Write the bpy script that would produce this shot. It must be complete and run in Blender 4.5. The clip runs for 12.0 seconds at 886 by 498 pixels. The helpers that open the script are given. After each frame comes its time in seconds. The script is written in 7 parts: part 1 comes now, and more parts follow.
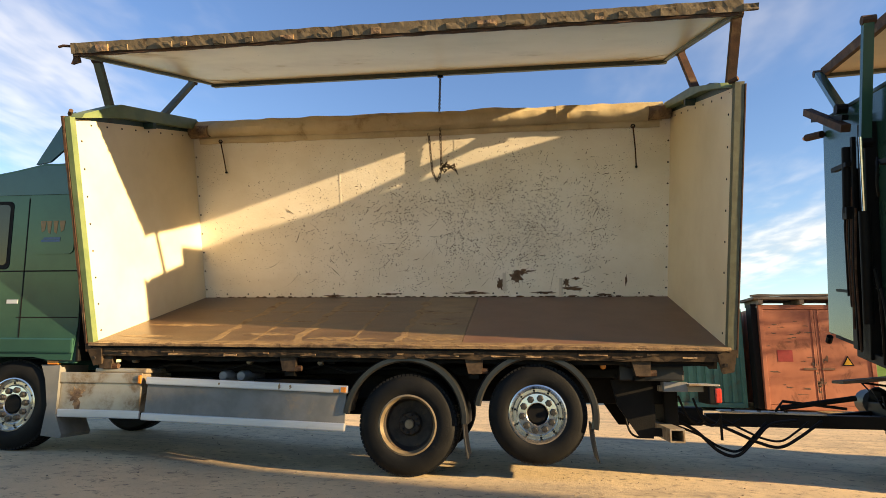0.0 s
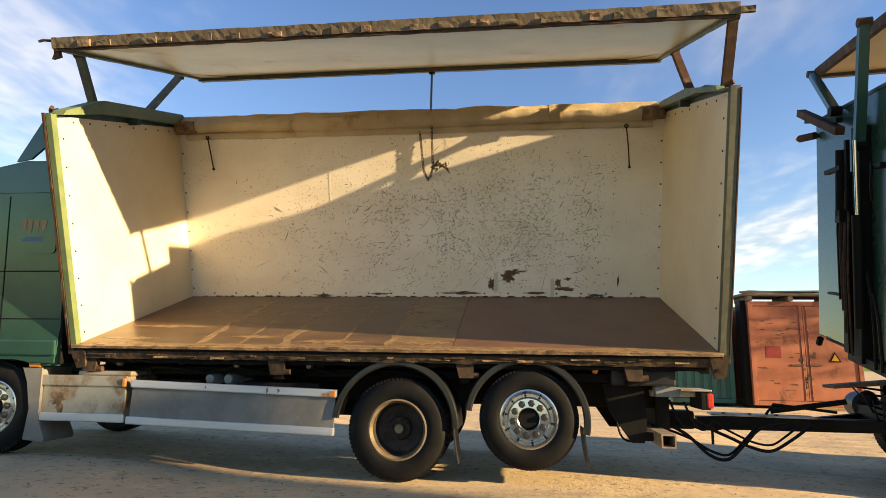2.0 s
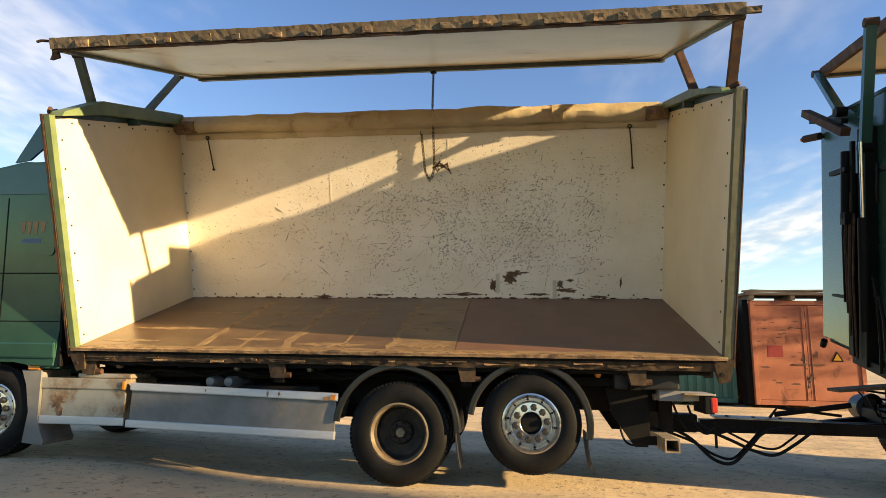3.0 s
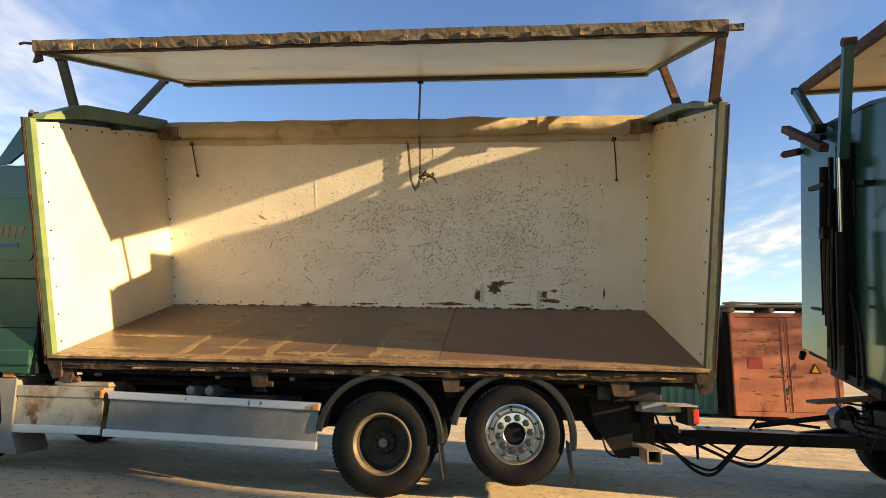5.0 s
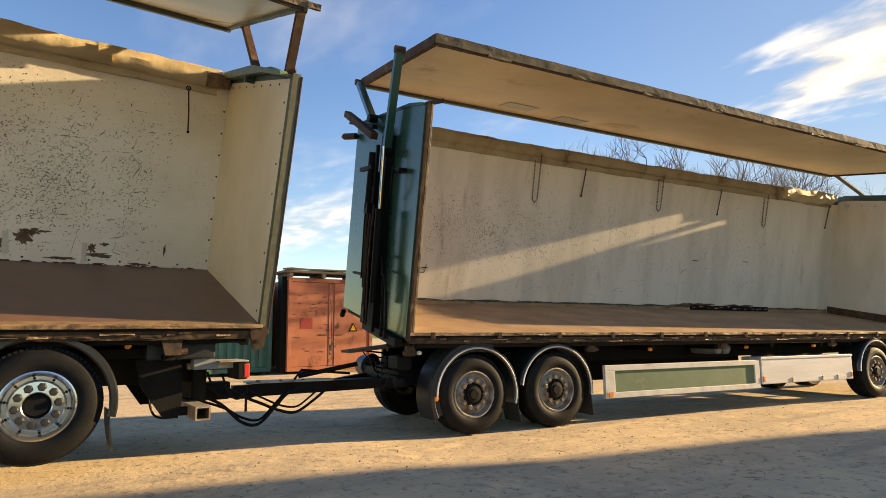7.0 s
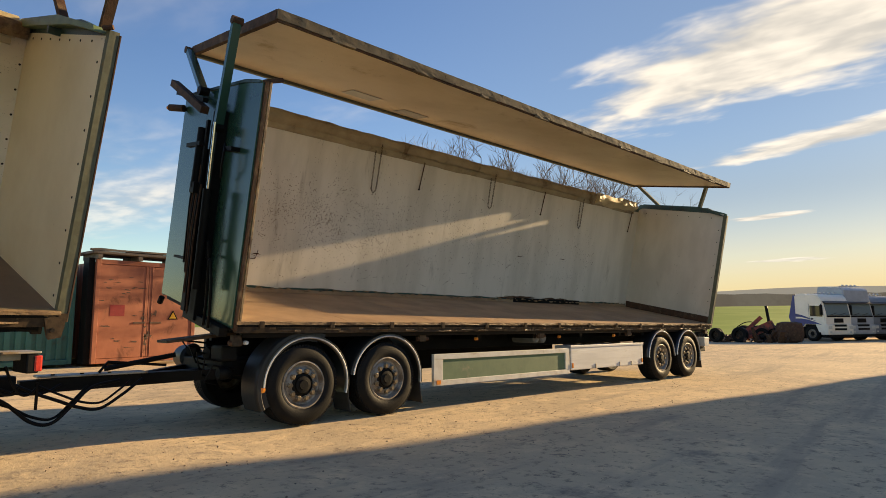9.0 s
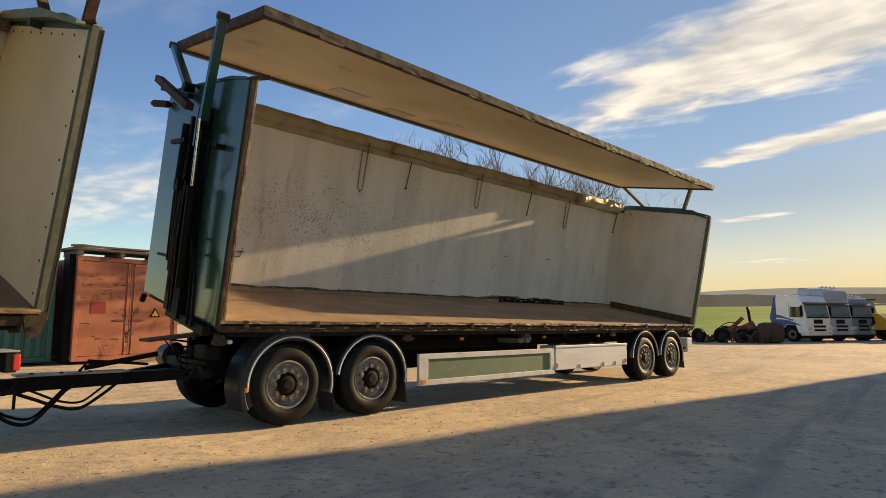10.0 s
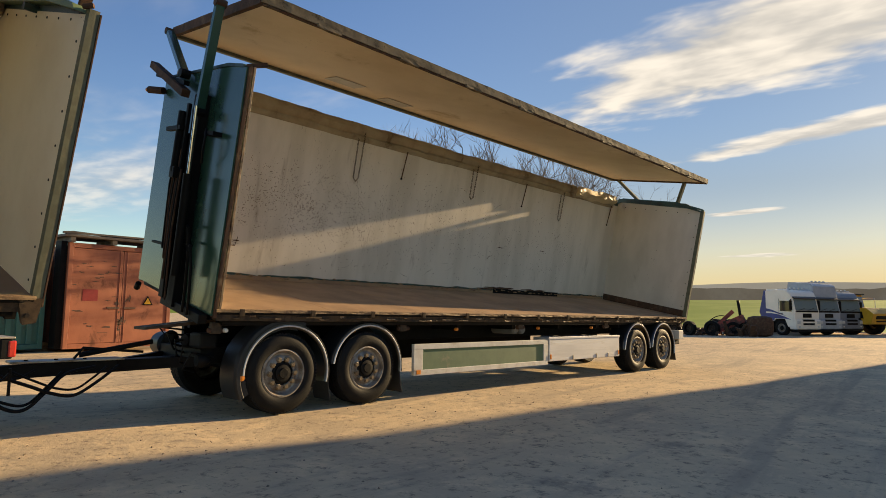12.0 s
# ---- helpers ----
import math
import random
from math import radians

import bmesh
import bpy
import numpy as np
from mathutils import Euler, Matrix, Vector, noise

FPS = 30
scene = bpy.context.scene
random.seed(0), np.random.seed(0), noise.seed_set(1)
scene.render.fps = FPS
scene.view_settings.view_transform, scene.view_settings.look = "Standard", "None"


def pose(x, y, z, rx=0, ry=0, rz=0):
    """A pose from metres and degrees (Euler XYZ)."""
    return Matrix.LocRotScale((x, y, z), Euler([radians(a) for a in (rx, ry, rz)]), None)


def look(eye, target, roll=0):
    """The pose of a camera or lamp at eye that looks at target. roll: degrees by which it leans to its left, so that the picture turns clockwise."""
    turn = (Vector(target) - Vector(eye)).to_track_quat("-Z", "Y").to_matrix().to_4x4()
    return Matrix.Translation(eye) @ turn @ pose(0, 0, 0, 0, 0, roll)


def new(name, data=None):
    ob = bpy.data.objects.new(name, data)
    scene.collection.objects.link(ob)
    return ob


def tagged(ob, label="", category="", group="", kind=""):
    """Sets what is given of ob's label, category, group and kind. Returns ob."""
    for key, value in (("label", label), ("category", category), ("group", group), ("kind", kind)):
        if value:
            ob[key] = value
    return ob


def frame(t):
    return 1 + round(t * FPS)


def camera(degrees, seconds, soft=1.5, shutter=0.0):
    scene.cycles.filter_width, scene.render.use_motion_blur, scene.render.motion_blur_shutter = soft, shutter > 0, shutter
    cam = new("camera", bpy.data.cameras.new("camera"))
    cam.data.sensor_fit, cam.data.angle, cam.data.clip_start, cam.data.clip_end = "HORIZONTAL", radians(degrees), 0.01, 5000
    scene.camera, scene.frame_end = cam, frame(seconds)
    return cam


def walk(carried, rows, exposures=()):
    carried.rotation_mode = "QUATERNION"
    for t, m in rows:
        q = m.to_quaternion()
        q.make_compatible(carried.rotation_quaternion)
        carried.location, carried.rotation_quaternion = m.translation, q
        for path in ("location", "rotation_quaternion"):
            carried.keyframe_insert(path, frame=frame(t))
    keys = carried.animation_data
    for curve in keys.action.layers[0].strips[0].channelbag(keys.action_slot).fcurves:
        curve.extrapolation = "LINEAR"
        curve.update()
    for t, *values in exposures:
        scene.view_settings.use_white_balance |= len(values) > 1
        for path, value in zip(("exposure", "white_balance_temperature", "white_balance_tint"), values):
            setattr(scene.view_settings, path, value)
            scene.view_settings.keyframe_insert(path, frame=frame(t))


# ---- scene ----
cam = camera(72.84, 12.0, soft=0.6)
PATH = [
    (0, pose(-0.020, -6.231, 1.106, 101.00, -0.72, 7.71)),
    (0.5, pose(-0.025, -6.218, 1.131, 100.81, -0.83, 7.30)),
    (1, pose(-0.029, -6.204, 1.160, 100.67, -0.86, 6.93)),
    (1.5, pose(-0.033, -6.187, 1.198, 100.46, -0.85, 6.76)),
    (2, pose(-0.037, -6.164, 1.241, 100.15, -0.82, 6.77)),
    (2.5, pose(-0.043, -6.140, 1.282, 99.90, -0.81, 6.83)),
    (3, pose(-0.053, -6.124, 1.308, 99.84, -0.86, 6.84)),
    (4.5, pose(-0.064, -6.127, 1.311, 100.47, -1.12, 6.16)),
    (5, pose(-0.065, -6.127, 1.312, 100.74, -1.23, 5.23)),
    (5.5, pose(-0.068, -6.132, 1.301, 100.62, -1.15, 0.98)),
    (6, pose(-0.054, -6.129, 1.281, 100.05, -0.41, -8.17)),
    (6.5, pose(-0.028, -6.123, 1.255, 98.94, 0.25, -22.04)),
    (7, pose(-0.011, -6.127, 1.233, 97.74, 0.55, -34.38)),
    (7.5, pose(0.001, -6.128, 1.227, 96.87, 0.74, -43.07)),
    (8.5, pose(0.005, -6.126, 1.232, 96.66, 0.28, -48.90)),
    (9.5, pose(0.009, -6.124, 1.238, 96.62, -0.02, -50.83)),
    (10, pose(0.009, -6.115, 1.252, 96.54, -0.22, -51.38)),
    (10.5, pose(0.006, -6.104, 1.259, 96.36, -0.42, -51.80)),
    (11, pose(-0.006, -6.096, 1.256, 96.11, -0.48, -52.01)),
    (11.5, pose(-0.018, -6.090, 1.251, 95.87, -0.59, -52.09)),
    (12, pose(-0.031, -6.085, 1.247, 95.68, -0.74, -52.15)),
]
walk(cam, PATH, [(0, 1.98, 7650, 10), (5.0, 1.93, 7600, 10), (6.5, 2.02, 7700, 10), (7.5, 1.8, 7600, 10), (9.5, 1.50, 7450, 10), (12, 1.40, 7350, 10)])

# ---- light ----
SUN = Vector((1.0, -0.238, 0.238)).normalized()
world = bpy.data.worlds.new("sky")
scene.world = world
world.use_nodes = True
wn, wl = world.node_tree.nodes, world.node_tree.links
wn.clear()


def wnode(kind, **kw):
    n = wn.new(kind)
    for k, v in kw.items():
        n.inputs[k].default_value = v
    return n


sky = wn.new("ShaderNodeTexSky")
sky.sky_type = "NISHITA"
sky.sun_disc = False
sky.sun_elevation = math.asin(SUN.z)
sky.sun_rotation = math.atan2(SUN.x, SUN.y)
sky.air_density, sky.dust_density, sky.ozone_density = 1.0, 0.1, 2.0
wcoord = wn.new("ShaderNodeTexCoord")
sep = wn.new("ShaderNodeSeparateXYZ")
wl.new(wcoord.outputs["Generated"], sep.inputs[0])


def wmath(op, a, b=None):
    n = wn.new("ShaderNodeMath")
    n.operation = op
    for i, v in enumerate((a, b)):
        if v is None:
            continue
        if isinstance(v, (int, float)):
            n.inputs[i].default_value = v
        else:
            wl.new(v, n.inputs[i])
    return n.outputs[0]


def wsmooth(v, lo, hi):
    n = wn.new("ShaderNodeMapRange")
    n.interpolation_type = "SMOOTHSTEP"
    wl.new(v, n.inputs["Value"])
    n.inputs["From Min"].default_value, n.inputs["From Max"].default_value = lo, hi
    return n.outputs[0]


# clouds lie on a flat layer overhead: the direction divided by its rise
rise = wmath("MAXIMUM", wmath("ADD", sep.outputs[2], 0.06), 0.02)
cu, cv = wmath("DIVIDE", sep.outputs[0], rise), wmath("DIVIDE", sep.outputs[1], rise)
flat = wn.new("ShaderNodeCombineXYZ")
wl.new(cu, flat.inputs[0]), wl.new(cv, flat.inputs[1])
cmap = wn.new("ShaderNodeMapping")
cmap.inputs["Scale"].default_value = (1.0, 0.55, 1.0)
wl.new(flat.outputs[0], cmap.inputs[0])
big = wnode("ShaderNodeTexNoise", Scale=2.6, Detail=5.0, Roughness=0.5, Distortion=0.3)
fine = wnode("ShaderNodeTexNoise", Scale=7.5, Detail=3.5, Roughness=0.5, Distortion=0.2)
wl.new(cmap.outputs[0], big.inputs["Vector"]), wl.new(cmap.outputs[0], fine.inputs["Vector"])
ragged = wmath("ADD", wmath("MULTIPLY", big.outputs[0], 1.25), wmath("MULTIPLY", fine.outputs[0], 0.9))


def streak(u, v, turn, half_long, half_wide, thick, soft=0.7):
    """A long ragged cloud on the layer, turned from the y axis; thick is how white it gets."""
    du, dv = wmath("SUBTRACT", cu, u), wmath("SUBTRACT", cv, v)
    c, s = math.cos(radians(turn)), math.sin(radians(turn))
    along = wmath("ADD", wmath("MULTIPLY", dv, c / half_long), wmath("MULTIPLY", du, -s / half_long))
    across = wmath("ADD", wmath("MULTIPLY", du, c / half_wide), wmath("MULTIPLY", dv, s / half_wide))
    d = wmath("SQRT", wmath("ADD", wmath("MULTIPLY", along, along), wmath("MULTIPLY", across, across)))
    return wmath("MULTIPLY", wsmooth(wmath("SUBTRACT", wmath("SUBTRACT", 2.05, d), ragged), 0.0, soft), thick)


cloud = None
for args in ((2.06, 0.22, -17, 1.25, 0.45, 1.0, 0.5), (3.05, 0.12, -13, 1.1, 0.17, 0.95, 0.45), (4.66, 0.94, 0, 0.34, 0.12, 0.9, 0.5), (6.8, 1.2, 0, 0.45, 0.16, 0.7, 0.5),
             (1.6, 3.8, 8, 2.3, 0.9, 0.85, 1.6), (-1.55, 1.55, 35, 1.3, 0.55, 0.55, 1.3), (0.6, 1.5, 20, 0.8, 0.35, 0.2, 1.3)):
    one = streak(*args)
    cloud = one if cloud is None else wmath("MAXIMUM", cloud, one)
tint = wn.new("ShaderNodeMix")
tint.data_type = "RGBA"
deep = wn.new("ShaderNodeHueSaturation")
deep.inputs["Saturation"].default_value, deep.inputs["Hue"].default_value = 1.2, 0.516
wl.new(sky.outputs[0], deep.inputs["Color"])
# warm haze low over the horizon on the sun's side
sunward = wmath("ADD", wmath("MULTIPLY", sep.outputs[0], SUN.x), wmath("MULTIPLY", sep.outputs[1], SUN.y))
haze = wn.new("ShaderNodeMix")
haze.data_type = "RGBA"
wl.new(wmath("MULTIPLY", wmath("MULTIPLY", wsmooth(sunward, 0.1, 1.0), wsmooth(sep.outputs[2], 0.30, 0.0)), 0.92), haze.inputs[0])
wl.new(deep.outputs[0], haze.inputs[6])
haze.inputs[7].default_value = (2.9, 2.08, 1.25, 1)
# thin grey-blue veil higher up on the sun's side
veil = wn.new("ShaderNodeMix")
veil.data_type = "RGBA"
wl.new(wmath("MULTIPLY", wmath("MULTIPLY", wsmooth(sunward, 0.25, 0.95), wsmooth(sep.outputs[2], 0.04, 0.2)), 0.6), veil.inputs[0])
wl.new(haze.outputs[2], veil.inputs[6])
veil.inputs[7].default_value = (0.95, 1.32, 1.75, 1)
wl.new(cloud, tint.inputs[0]), wl.new(veil.outputs[2], tint.inputs[6])
shade = wn.new("ShaderNodeMix")
shade.data_type = "RGBA"
wl.new(wsmooth(wmath("ADD", wmath("MULTIPLY", big.outputs[0], 0.5), wmath("MULTIPLY", fine.outputs[0], 0.5)), 0.40, 0.62), shade.inputs[0])
shade.inputs[6].default_value, shade.inputs[7].default_value = (4.9, 4.7, 4.4, 1), (3.0, 3.0, 3.0, 1)
wl.new(shade.outputs[2], tint.inputs[7])
bg = wn.new("ShaderNodeBackground")
bg.inputs["Strength"].default_value = 0.076
wl.new(tint.outputs[2], bg.inputs[0])
wout = wn.new("ShaderNodeOutputWorld")
wl.new(bg.outputs[0], wout.inputs[0])

sun = new("sun", bpy.data.lights.new("sun", "SUN"))
sun.data.energy, sun.data.angle, sun.data.color = 3.9, radians(0.6), (1.0, 0.76, 0.46)
sun.matrix_basis = look(SUN * 60, (0, 0, 0))

# ---- materials ----


def mat(name, a, b=None, rough=0.6, metal=0.0, scale=6.0, dirt=None, dirt_amount=0.4, dirt_scale=2.0, bump=0.15,
        bump_scale=60.0, bump_dist=0.01, speck=None, speck_scale=30.0, speck_amount=0.2, stretch=(1, 1, 1), vary=0.0, spec=0.5):
    """A painted, bare or dirty surface: two tones at a coarse scale, dirt over them, small specks and fine relief."""
    m = bpy.data.materials.new(name)
    m.use_nodes = True
    N, L = m.node_tree.nodes, m.node_tree.links
    p = N["Principled BSDF"]
    co = N.new("ShaderNodeTexCoord")
    mp = N.new("ShaderNodeMapping")
    mp.inputs["Scale"].default_value = stretch
    L.new(co.outputs["Object"], mp.inputs[0])

    def nz(s, det=5.0, r=0.6, dis=0.0):
        n = N.new("ShaderNodeTexNoise")
        n.inputs["Scale"].default_value, n.inputs["Detail"].default_value = s, det
        n.inputs["Roughness"].default_value, n.inputs["Distortion"].default_value = r, dis
        L.new(mp.outputs[0], n.inputs["Vector"])
        return n.outputs[0]

    def rng(v, lo, hi, to0=0.0, to1=1.0):
        n = N.new("ShaderNodeMapRange")
        n.interpolation_type = "SMOOTHSTEP"
        L.new(v, n.inputs[0])
        for i, q in enumerate((lo, hi, to0, to1)):
            n.inputs[1 + i].default_value = q
        return n.outputs[0]

    def mix(f, x, y):
        n = N.new("ShaderNodeMix")
        n.data_type = "RGBA"
        L.new(f, n.inputs[0])
        for i, q in ((6, x), (7, y)):
            if isinstance(q, tuple):
                n.inputs[i].default_value = (*q, 1)
            else:
                L.new(q, n.inputs[i])
        return n.outputs[2]

    b = b or tuple(c * 0.8 for c in a)
    col = mix(rng(nz(scale), 0.35, 0.68), a, b)
    rg = None
    if dirt:
        f = rng(nz(dirt_scale, 7, 0.68, 0.3), 0.72 - dirt_amount * 0.5, 0.86 - dirt_amount * 0.4)
        col = mix(f, col, dirt)
        rg = rng(f, 0, 1, rough, min(1, rough + 0.3))
    if speck:
        v = N.new("ShaderNodeTexVoronoi")
        v.inputs["Scale"].default_value = speck_scale
        warp = N.new("ShaderNodeVectorMath")
        warp.operation = "MULTIPLY_ADD"
        wv = N.new("ShaderNodeTexNoise")
        wv.inputs["Scale"].default_value = speck_scale * 0.6
        L.new(mp.outputs[0], wv.inputs["Vector"])
        L.new(wv.outputs["Color"], warp.inputs[0])
        warp.inputs[1].default_value = (3.0 / speck_scale,) * 3
        L.new(mp.outputs[0], warp.inputs[2])
        L.new(warp.outputs[0], v.inputs["Vector"])
        near = rng(v.outputs["Distance"], 0.05, 0.22, 1, 0)
        pick = rng(nz(speck_scale * 0.07, 4, 0.7), 0.62 - speck_amount * 0.5, 0.72 - speck_amount * 0.4)
        mm = N.new("ShaderNodeMath")
        mm.operation = "MULTIPLY"
        L.new(near, mm.inputs[0]), L.new(pick, mm.inputs[1])
        col = mix(mm.outputs[0], col, speck)
    if vary:
        oi = N.new("ShaderNodeObjectInfo")
        hs = N.new("ShaderNodeHueSaturation")
        L.new(rng(oi.outputs["Random"], 0, 1, 1 - vary, 1 + vary), hs.inputs["Value"])
        L.new(col, hs.inputs["Color"])
        col = hs.outputs[0]
    L.new(col, p.inputs["Base Color"])
    p.inputs["Metallic"].default_value = metal
    p.inputs["Specular IOR Level"].default_value = spec
    if rg:
        L.new(rg, p.inputs["Roughness"])
    else:
        L.new(rng(nz(scale * 2.3), 0.3, 0.7, rough * 0.85, min(1, rough * 1.15)), p.inputs["Roughness"])
    if bump:
        bp = N.new("ShaderNodeBump")
        bp.inputs["Strength"].default_value, bp.inputs["Distance"].default_value = bump, bump_dist
        L.new(nz(bump_scale, 4), bp.inputs["Height"])
        L.new(bp.outputs[0], p.inputs["Normal"])
    return m


RUST, MUD = (0.11, 0.05, 0.025), (0.16, 0.11, 0.07)
M_WALL = mat("scuffed_white_lining", (0.88, 0.82, 0.715), (0.80, 0.73, 0.615), 0.45, scale=1.2, dirt=(0.50, 0.42, 0.30), dirt_amount=0.18,
             dirt_scale=1.6, speck=(0.10, 0.06, 0.035), speck_scale=26, speck_amount=0.36, bump=0.3, bump_scale=16, stretch=(1, 1, 1.5))
M_WALL_CLEAN = mat("white_lining", (0.77, 0.68, 0.50), (0.68, 0.585, 0.41), 0.42, scale=1.0, dirt=(0.52, 0.42, 0.28), dirt_amount=0.16, dirt_scale=1.3,
                   speck=(0.2, 0.14, 0.09), speck_scale=16, speck_amount=0.02, bump=0.06, bump_scale=20)
M_WALL_GREY = mat("grey_white_lining", (0.70, 0.635, 0.545), (0.57, 0.515, 0.43), 0.45, scale=1.1, dirt=(0.36, 0.305, 0.24), dirt_amount=0.28, dirt_scale=1.2,
                  speck=(0.13, 0.10, 0.07), speck_scale=22, speck_amount=0.1, bump=0.1, bump_scale=25, stretch=(1.8, 1, 0.4))
M_PATCH = mat("grey_patch_sheet", (0.36, 0.33, 0.27), (0.27, 0.25, 0.21), 0.35, scale=3, dirt=(0.5, 0.44, 0.34), dirt_amount=0.25, bump=0.1)
M_PANEL = mat("underside_lining", (0.63, 0.51, 0.325), (0.53, 0.41, 0.235), 0.4, scale=0.8, dirt=(0.42, 0.32, 0.18), dirt_amount=0.3, dirt_scale=0.9,
              speck=(0.18, 0.11, 0.055), speck_scale=20, speck_amount=0.16, bump=0.08, bump_scale=18)
M_PLY = mat("brown_floor_ply", (0.165, 0.088, 0.062), (0.13, 0.068, 0.048), 0.36, scale=2.0, dirt=(0.16, 0.09, 0.055), dirt_amount=0.12, dirt_scale=1.2, bump=0.05, bump_scale=80, spec=0.3)
M_PLY_WORN = mat("worn_floor_ply", (0.105, 0.062, 0.036), (0.068, 0.041, 0.026), 0.36, scale=2.5, dirt=(0.30, 0.19, 0.095), dirt_amount=0.24, dirt_scale=1.3,
                 bump=0.15, bump_scale=50, stretch=(0.6, 1.6, 1), vary=0.28, spec=0.45)
M_PLY_TAN = mat("tan_worn_floor_ply", (0.21, 0.14, 0.075), (0.13, 0.08, 0.047), 0.4, scale=2.2, dirt=(0.10, 0.06, 0.037), dirt_amount=0.35, dirt_scale=1.6, bump=0.15, bump_scale=50, stretch=(0.8, 1.5, 1), spec=0.45)
M_PLY_TRAILER = mat("dusty_floor_ply", (0.39, 0.25, 0.145), (0.27, 0.17, 0.10), 0.6, scale=1.6, dirt=(0.42, 0.29, 0.17), dirt_amount=0.4, dirt_scale=1.0,
                    bump=0.15, bump_scale=50, vary=0.08)
M_WORN_TAN = mat("tan_worn_ply", (0.26, 0.175, 0.092), (0.17, 0.11, 0.06), 0.5, scale=7, dirt=(0.14, 0.085, 0.05), dirt_amount=0.4, dirt_scale=8, bump=0.2)
M_EDGE = mat("dirty_steel_edge", (0.085, 0.058, 0.037), (0.04, 0.029, 0.021), 0.6, scale=11, dirt=(0.22, 0.165, 0.095), dirt_amount=0.25, dirt_scale=9, bump=0.22, bump_scale=60, bump_dist=0.008, spec=0.15)
M_EDGE_TAN = mat("tan_worn_edge", (0.34, 0.22, 0.11), (0.17, 0.10, 0.055), 0.5, scale=9, dirt=(0.07, 0.042, 0.026), dirt_amount=0.5, dirt_scale=5, bump=0.5, bump_scale=50, bump_dist=0.015)
M_CRUST = mat("tan_crusted_edge", (0.185, 0.145, 0.095), (0.12, 0.092, 0.06), 0.7, scale=6, dirt=(0.06, 0.042, 0.028), dirt_amount=0.35, dirt_scale=10, bump=0.25, bump_scale=30, bump_dist=0.01,
              speck=(0.05, 0.035, 0.025), speck_scale=22, speck_amount=0.3, spec=0.15)
M_RUSTY = mat("rusty_steel", (0.10, 0.052, 0.032), (0.06, 0.036, 0.024), 0.75, scale=8, dirt=MUD, dirt_amount=0.4, dirt_scale=5, bump=0.4, bump_scale=70, spec=0.15)
M_TEAL = mat("teal_painted_steel", (0.034, 0.092, 0.062), (0.026, 0.072, 0.05), 0.2, scale=1.4, dirt=(0.16, 0.17, 0.13), dirt_amount=0.2, dirt_scale=1.5, bump=0.04, bump_scale=12)
M_TEAL_DARK = mat("dark_green_steel", (0.03, 0.07, 0.06), (0.02, 0.04, 0.035), 0.45, scale=4, dirt=(0.05, 0.04, 0.03), dirt_amount=0.4, dirt_scale=4, bump=0.2)
M_CAB = mat("green_cab_paint", (0.035, 0.105, 0.075), (0.028, 0.085, 0.065), 0.16, metal=0.25, scale=1.5, dirt=(0.09, 0.11, 0.08), dirt_amount=0.14, dirt_scale=2, bump=0.03, bump_scale=6)
M_CAB_TOP = mat("blue_green_cab_paint", (0.045, 0.12, 0.125), (0.04, 0.10, 0.11), 0.25, metal=0.2, scale=1.5, dirt=(0.12, 0.13, 0.11), dirt_amount=0.12, dirt_scale=2, bump=0.03, bump_scale=6)
M_GREEN = mat("olive_green_trim", (0.16, 0.21, 0.09), (0.11, 0.16, 0.065), 0.5, scale=5, dirt=(0.23, 0.19, 0.10), dirt_amount=0.3, dirt_scale=4, bump=0.15)
M_OLIVE = mat("grimy_olive_post", (0.12, 0.125, 0.08), (0.095, 0.095, 0.06), 0.6, scale=14, dirt=(0.18, 0.15, 0.09), dirt_amount=0.25, dirt_scale=16, bump=0.1)
M_TARP = mat("cream_tarpaulin", (0.60, 0.50, 0.32), (0.48, 0.38, 0.23), 0.55, scale=2.2, dirt=(0.30, 0.21, 0.11), dirt_amount=0.35, dirt_scale=2.2, bump=0.3, bump_scale=14, bump_dist=0.02)
M_TARP_GREY = mat("dusty_tarpaulin", (0.38, 0.31, 0.20), (0.27, 0.21, 0.13), 0.65, scale=2.2, dirt=(0.15, 0.10, 0.06), dirt_amount=0.35, dirt_scale=2.2, bump=0.3, bump_scale=14, bump_dist=0.02)
M_ALU = mat("brushed_aluminium", (0.62, 0.63, 0.65), (0.52, 0.53, 0.55), 0.42, metal=0.45, scale=3, dirt=(0.32, 0.30, 0.27), dirt_amount=0.25, dirt_scale=2.5, bump=0.05, stretch=(0.3, 1, 3))
M_ALU_DIRTY = mat("stained_aluminium", (0.46, 0.42, 0.35), (0.36, 0.31, 0.24), 0.5, metal=0.6, scale=3, dirt=(0.25, 0.18, 0.11), dirt_amount=0.5, dirt_scale=3, bump=0.12)
M_CHROME = mat("polished_wheel_steel", (0.66, 0.65, 0.63), (0.55, 0.54, 0.52), 0.2, metal=0.97, scale=8, dirt=(0.25, 0.22, 0.18), dirt_amount=0.2, dirt_scale=6, bump=0.05)
M_RIM = mat("dusty_wheel_rim", (0.30, 0.28, 0.25), (0.20, 0.18, 0.16), 0.55, metal=0.5, scale=9, dirt=(0.16, 0.12, 0.085), dirt_amount=0.45, dirt_scale=7, bump=0.2)
M_RIM_DARK = mat("dark_wheel_rim", (0.055, 0.045, 0.038), (0.03, 0.027, 0.025), 0.6, metal=0.3, scale=9, dirt=(0.13, 0.085, 0.05), dirt_amount=0.35, dirt_scale=7, bump=0.25, spec=0.15)
M_NUT = mat("greasy_wheel_nut", (0.05, 0.046, 0.042), (0.11, 0.10, 0.09), 0.35, metal=0.7, scale=30, bump=0.1)
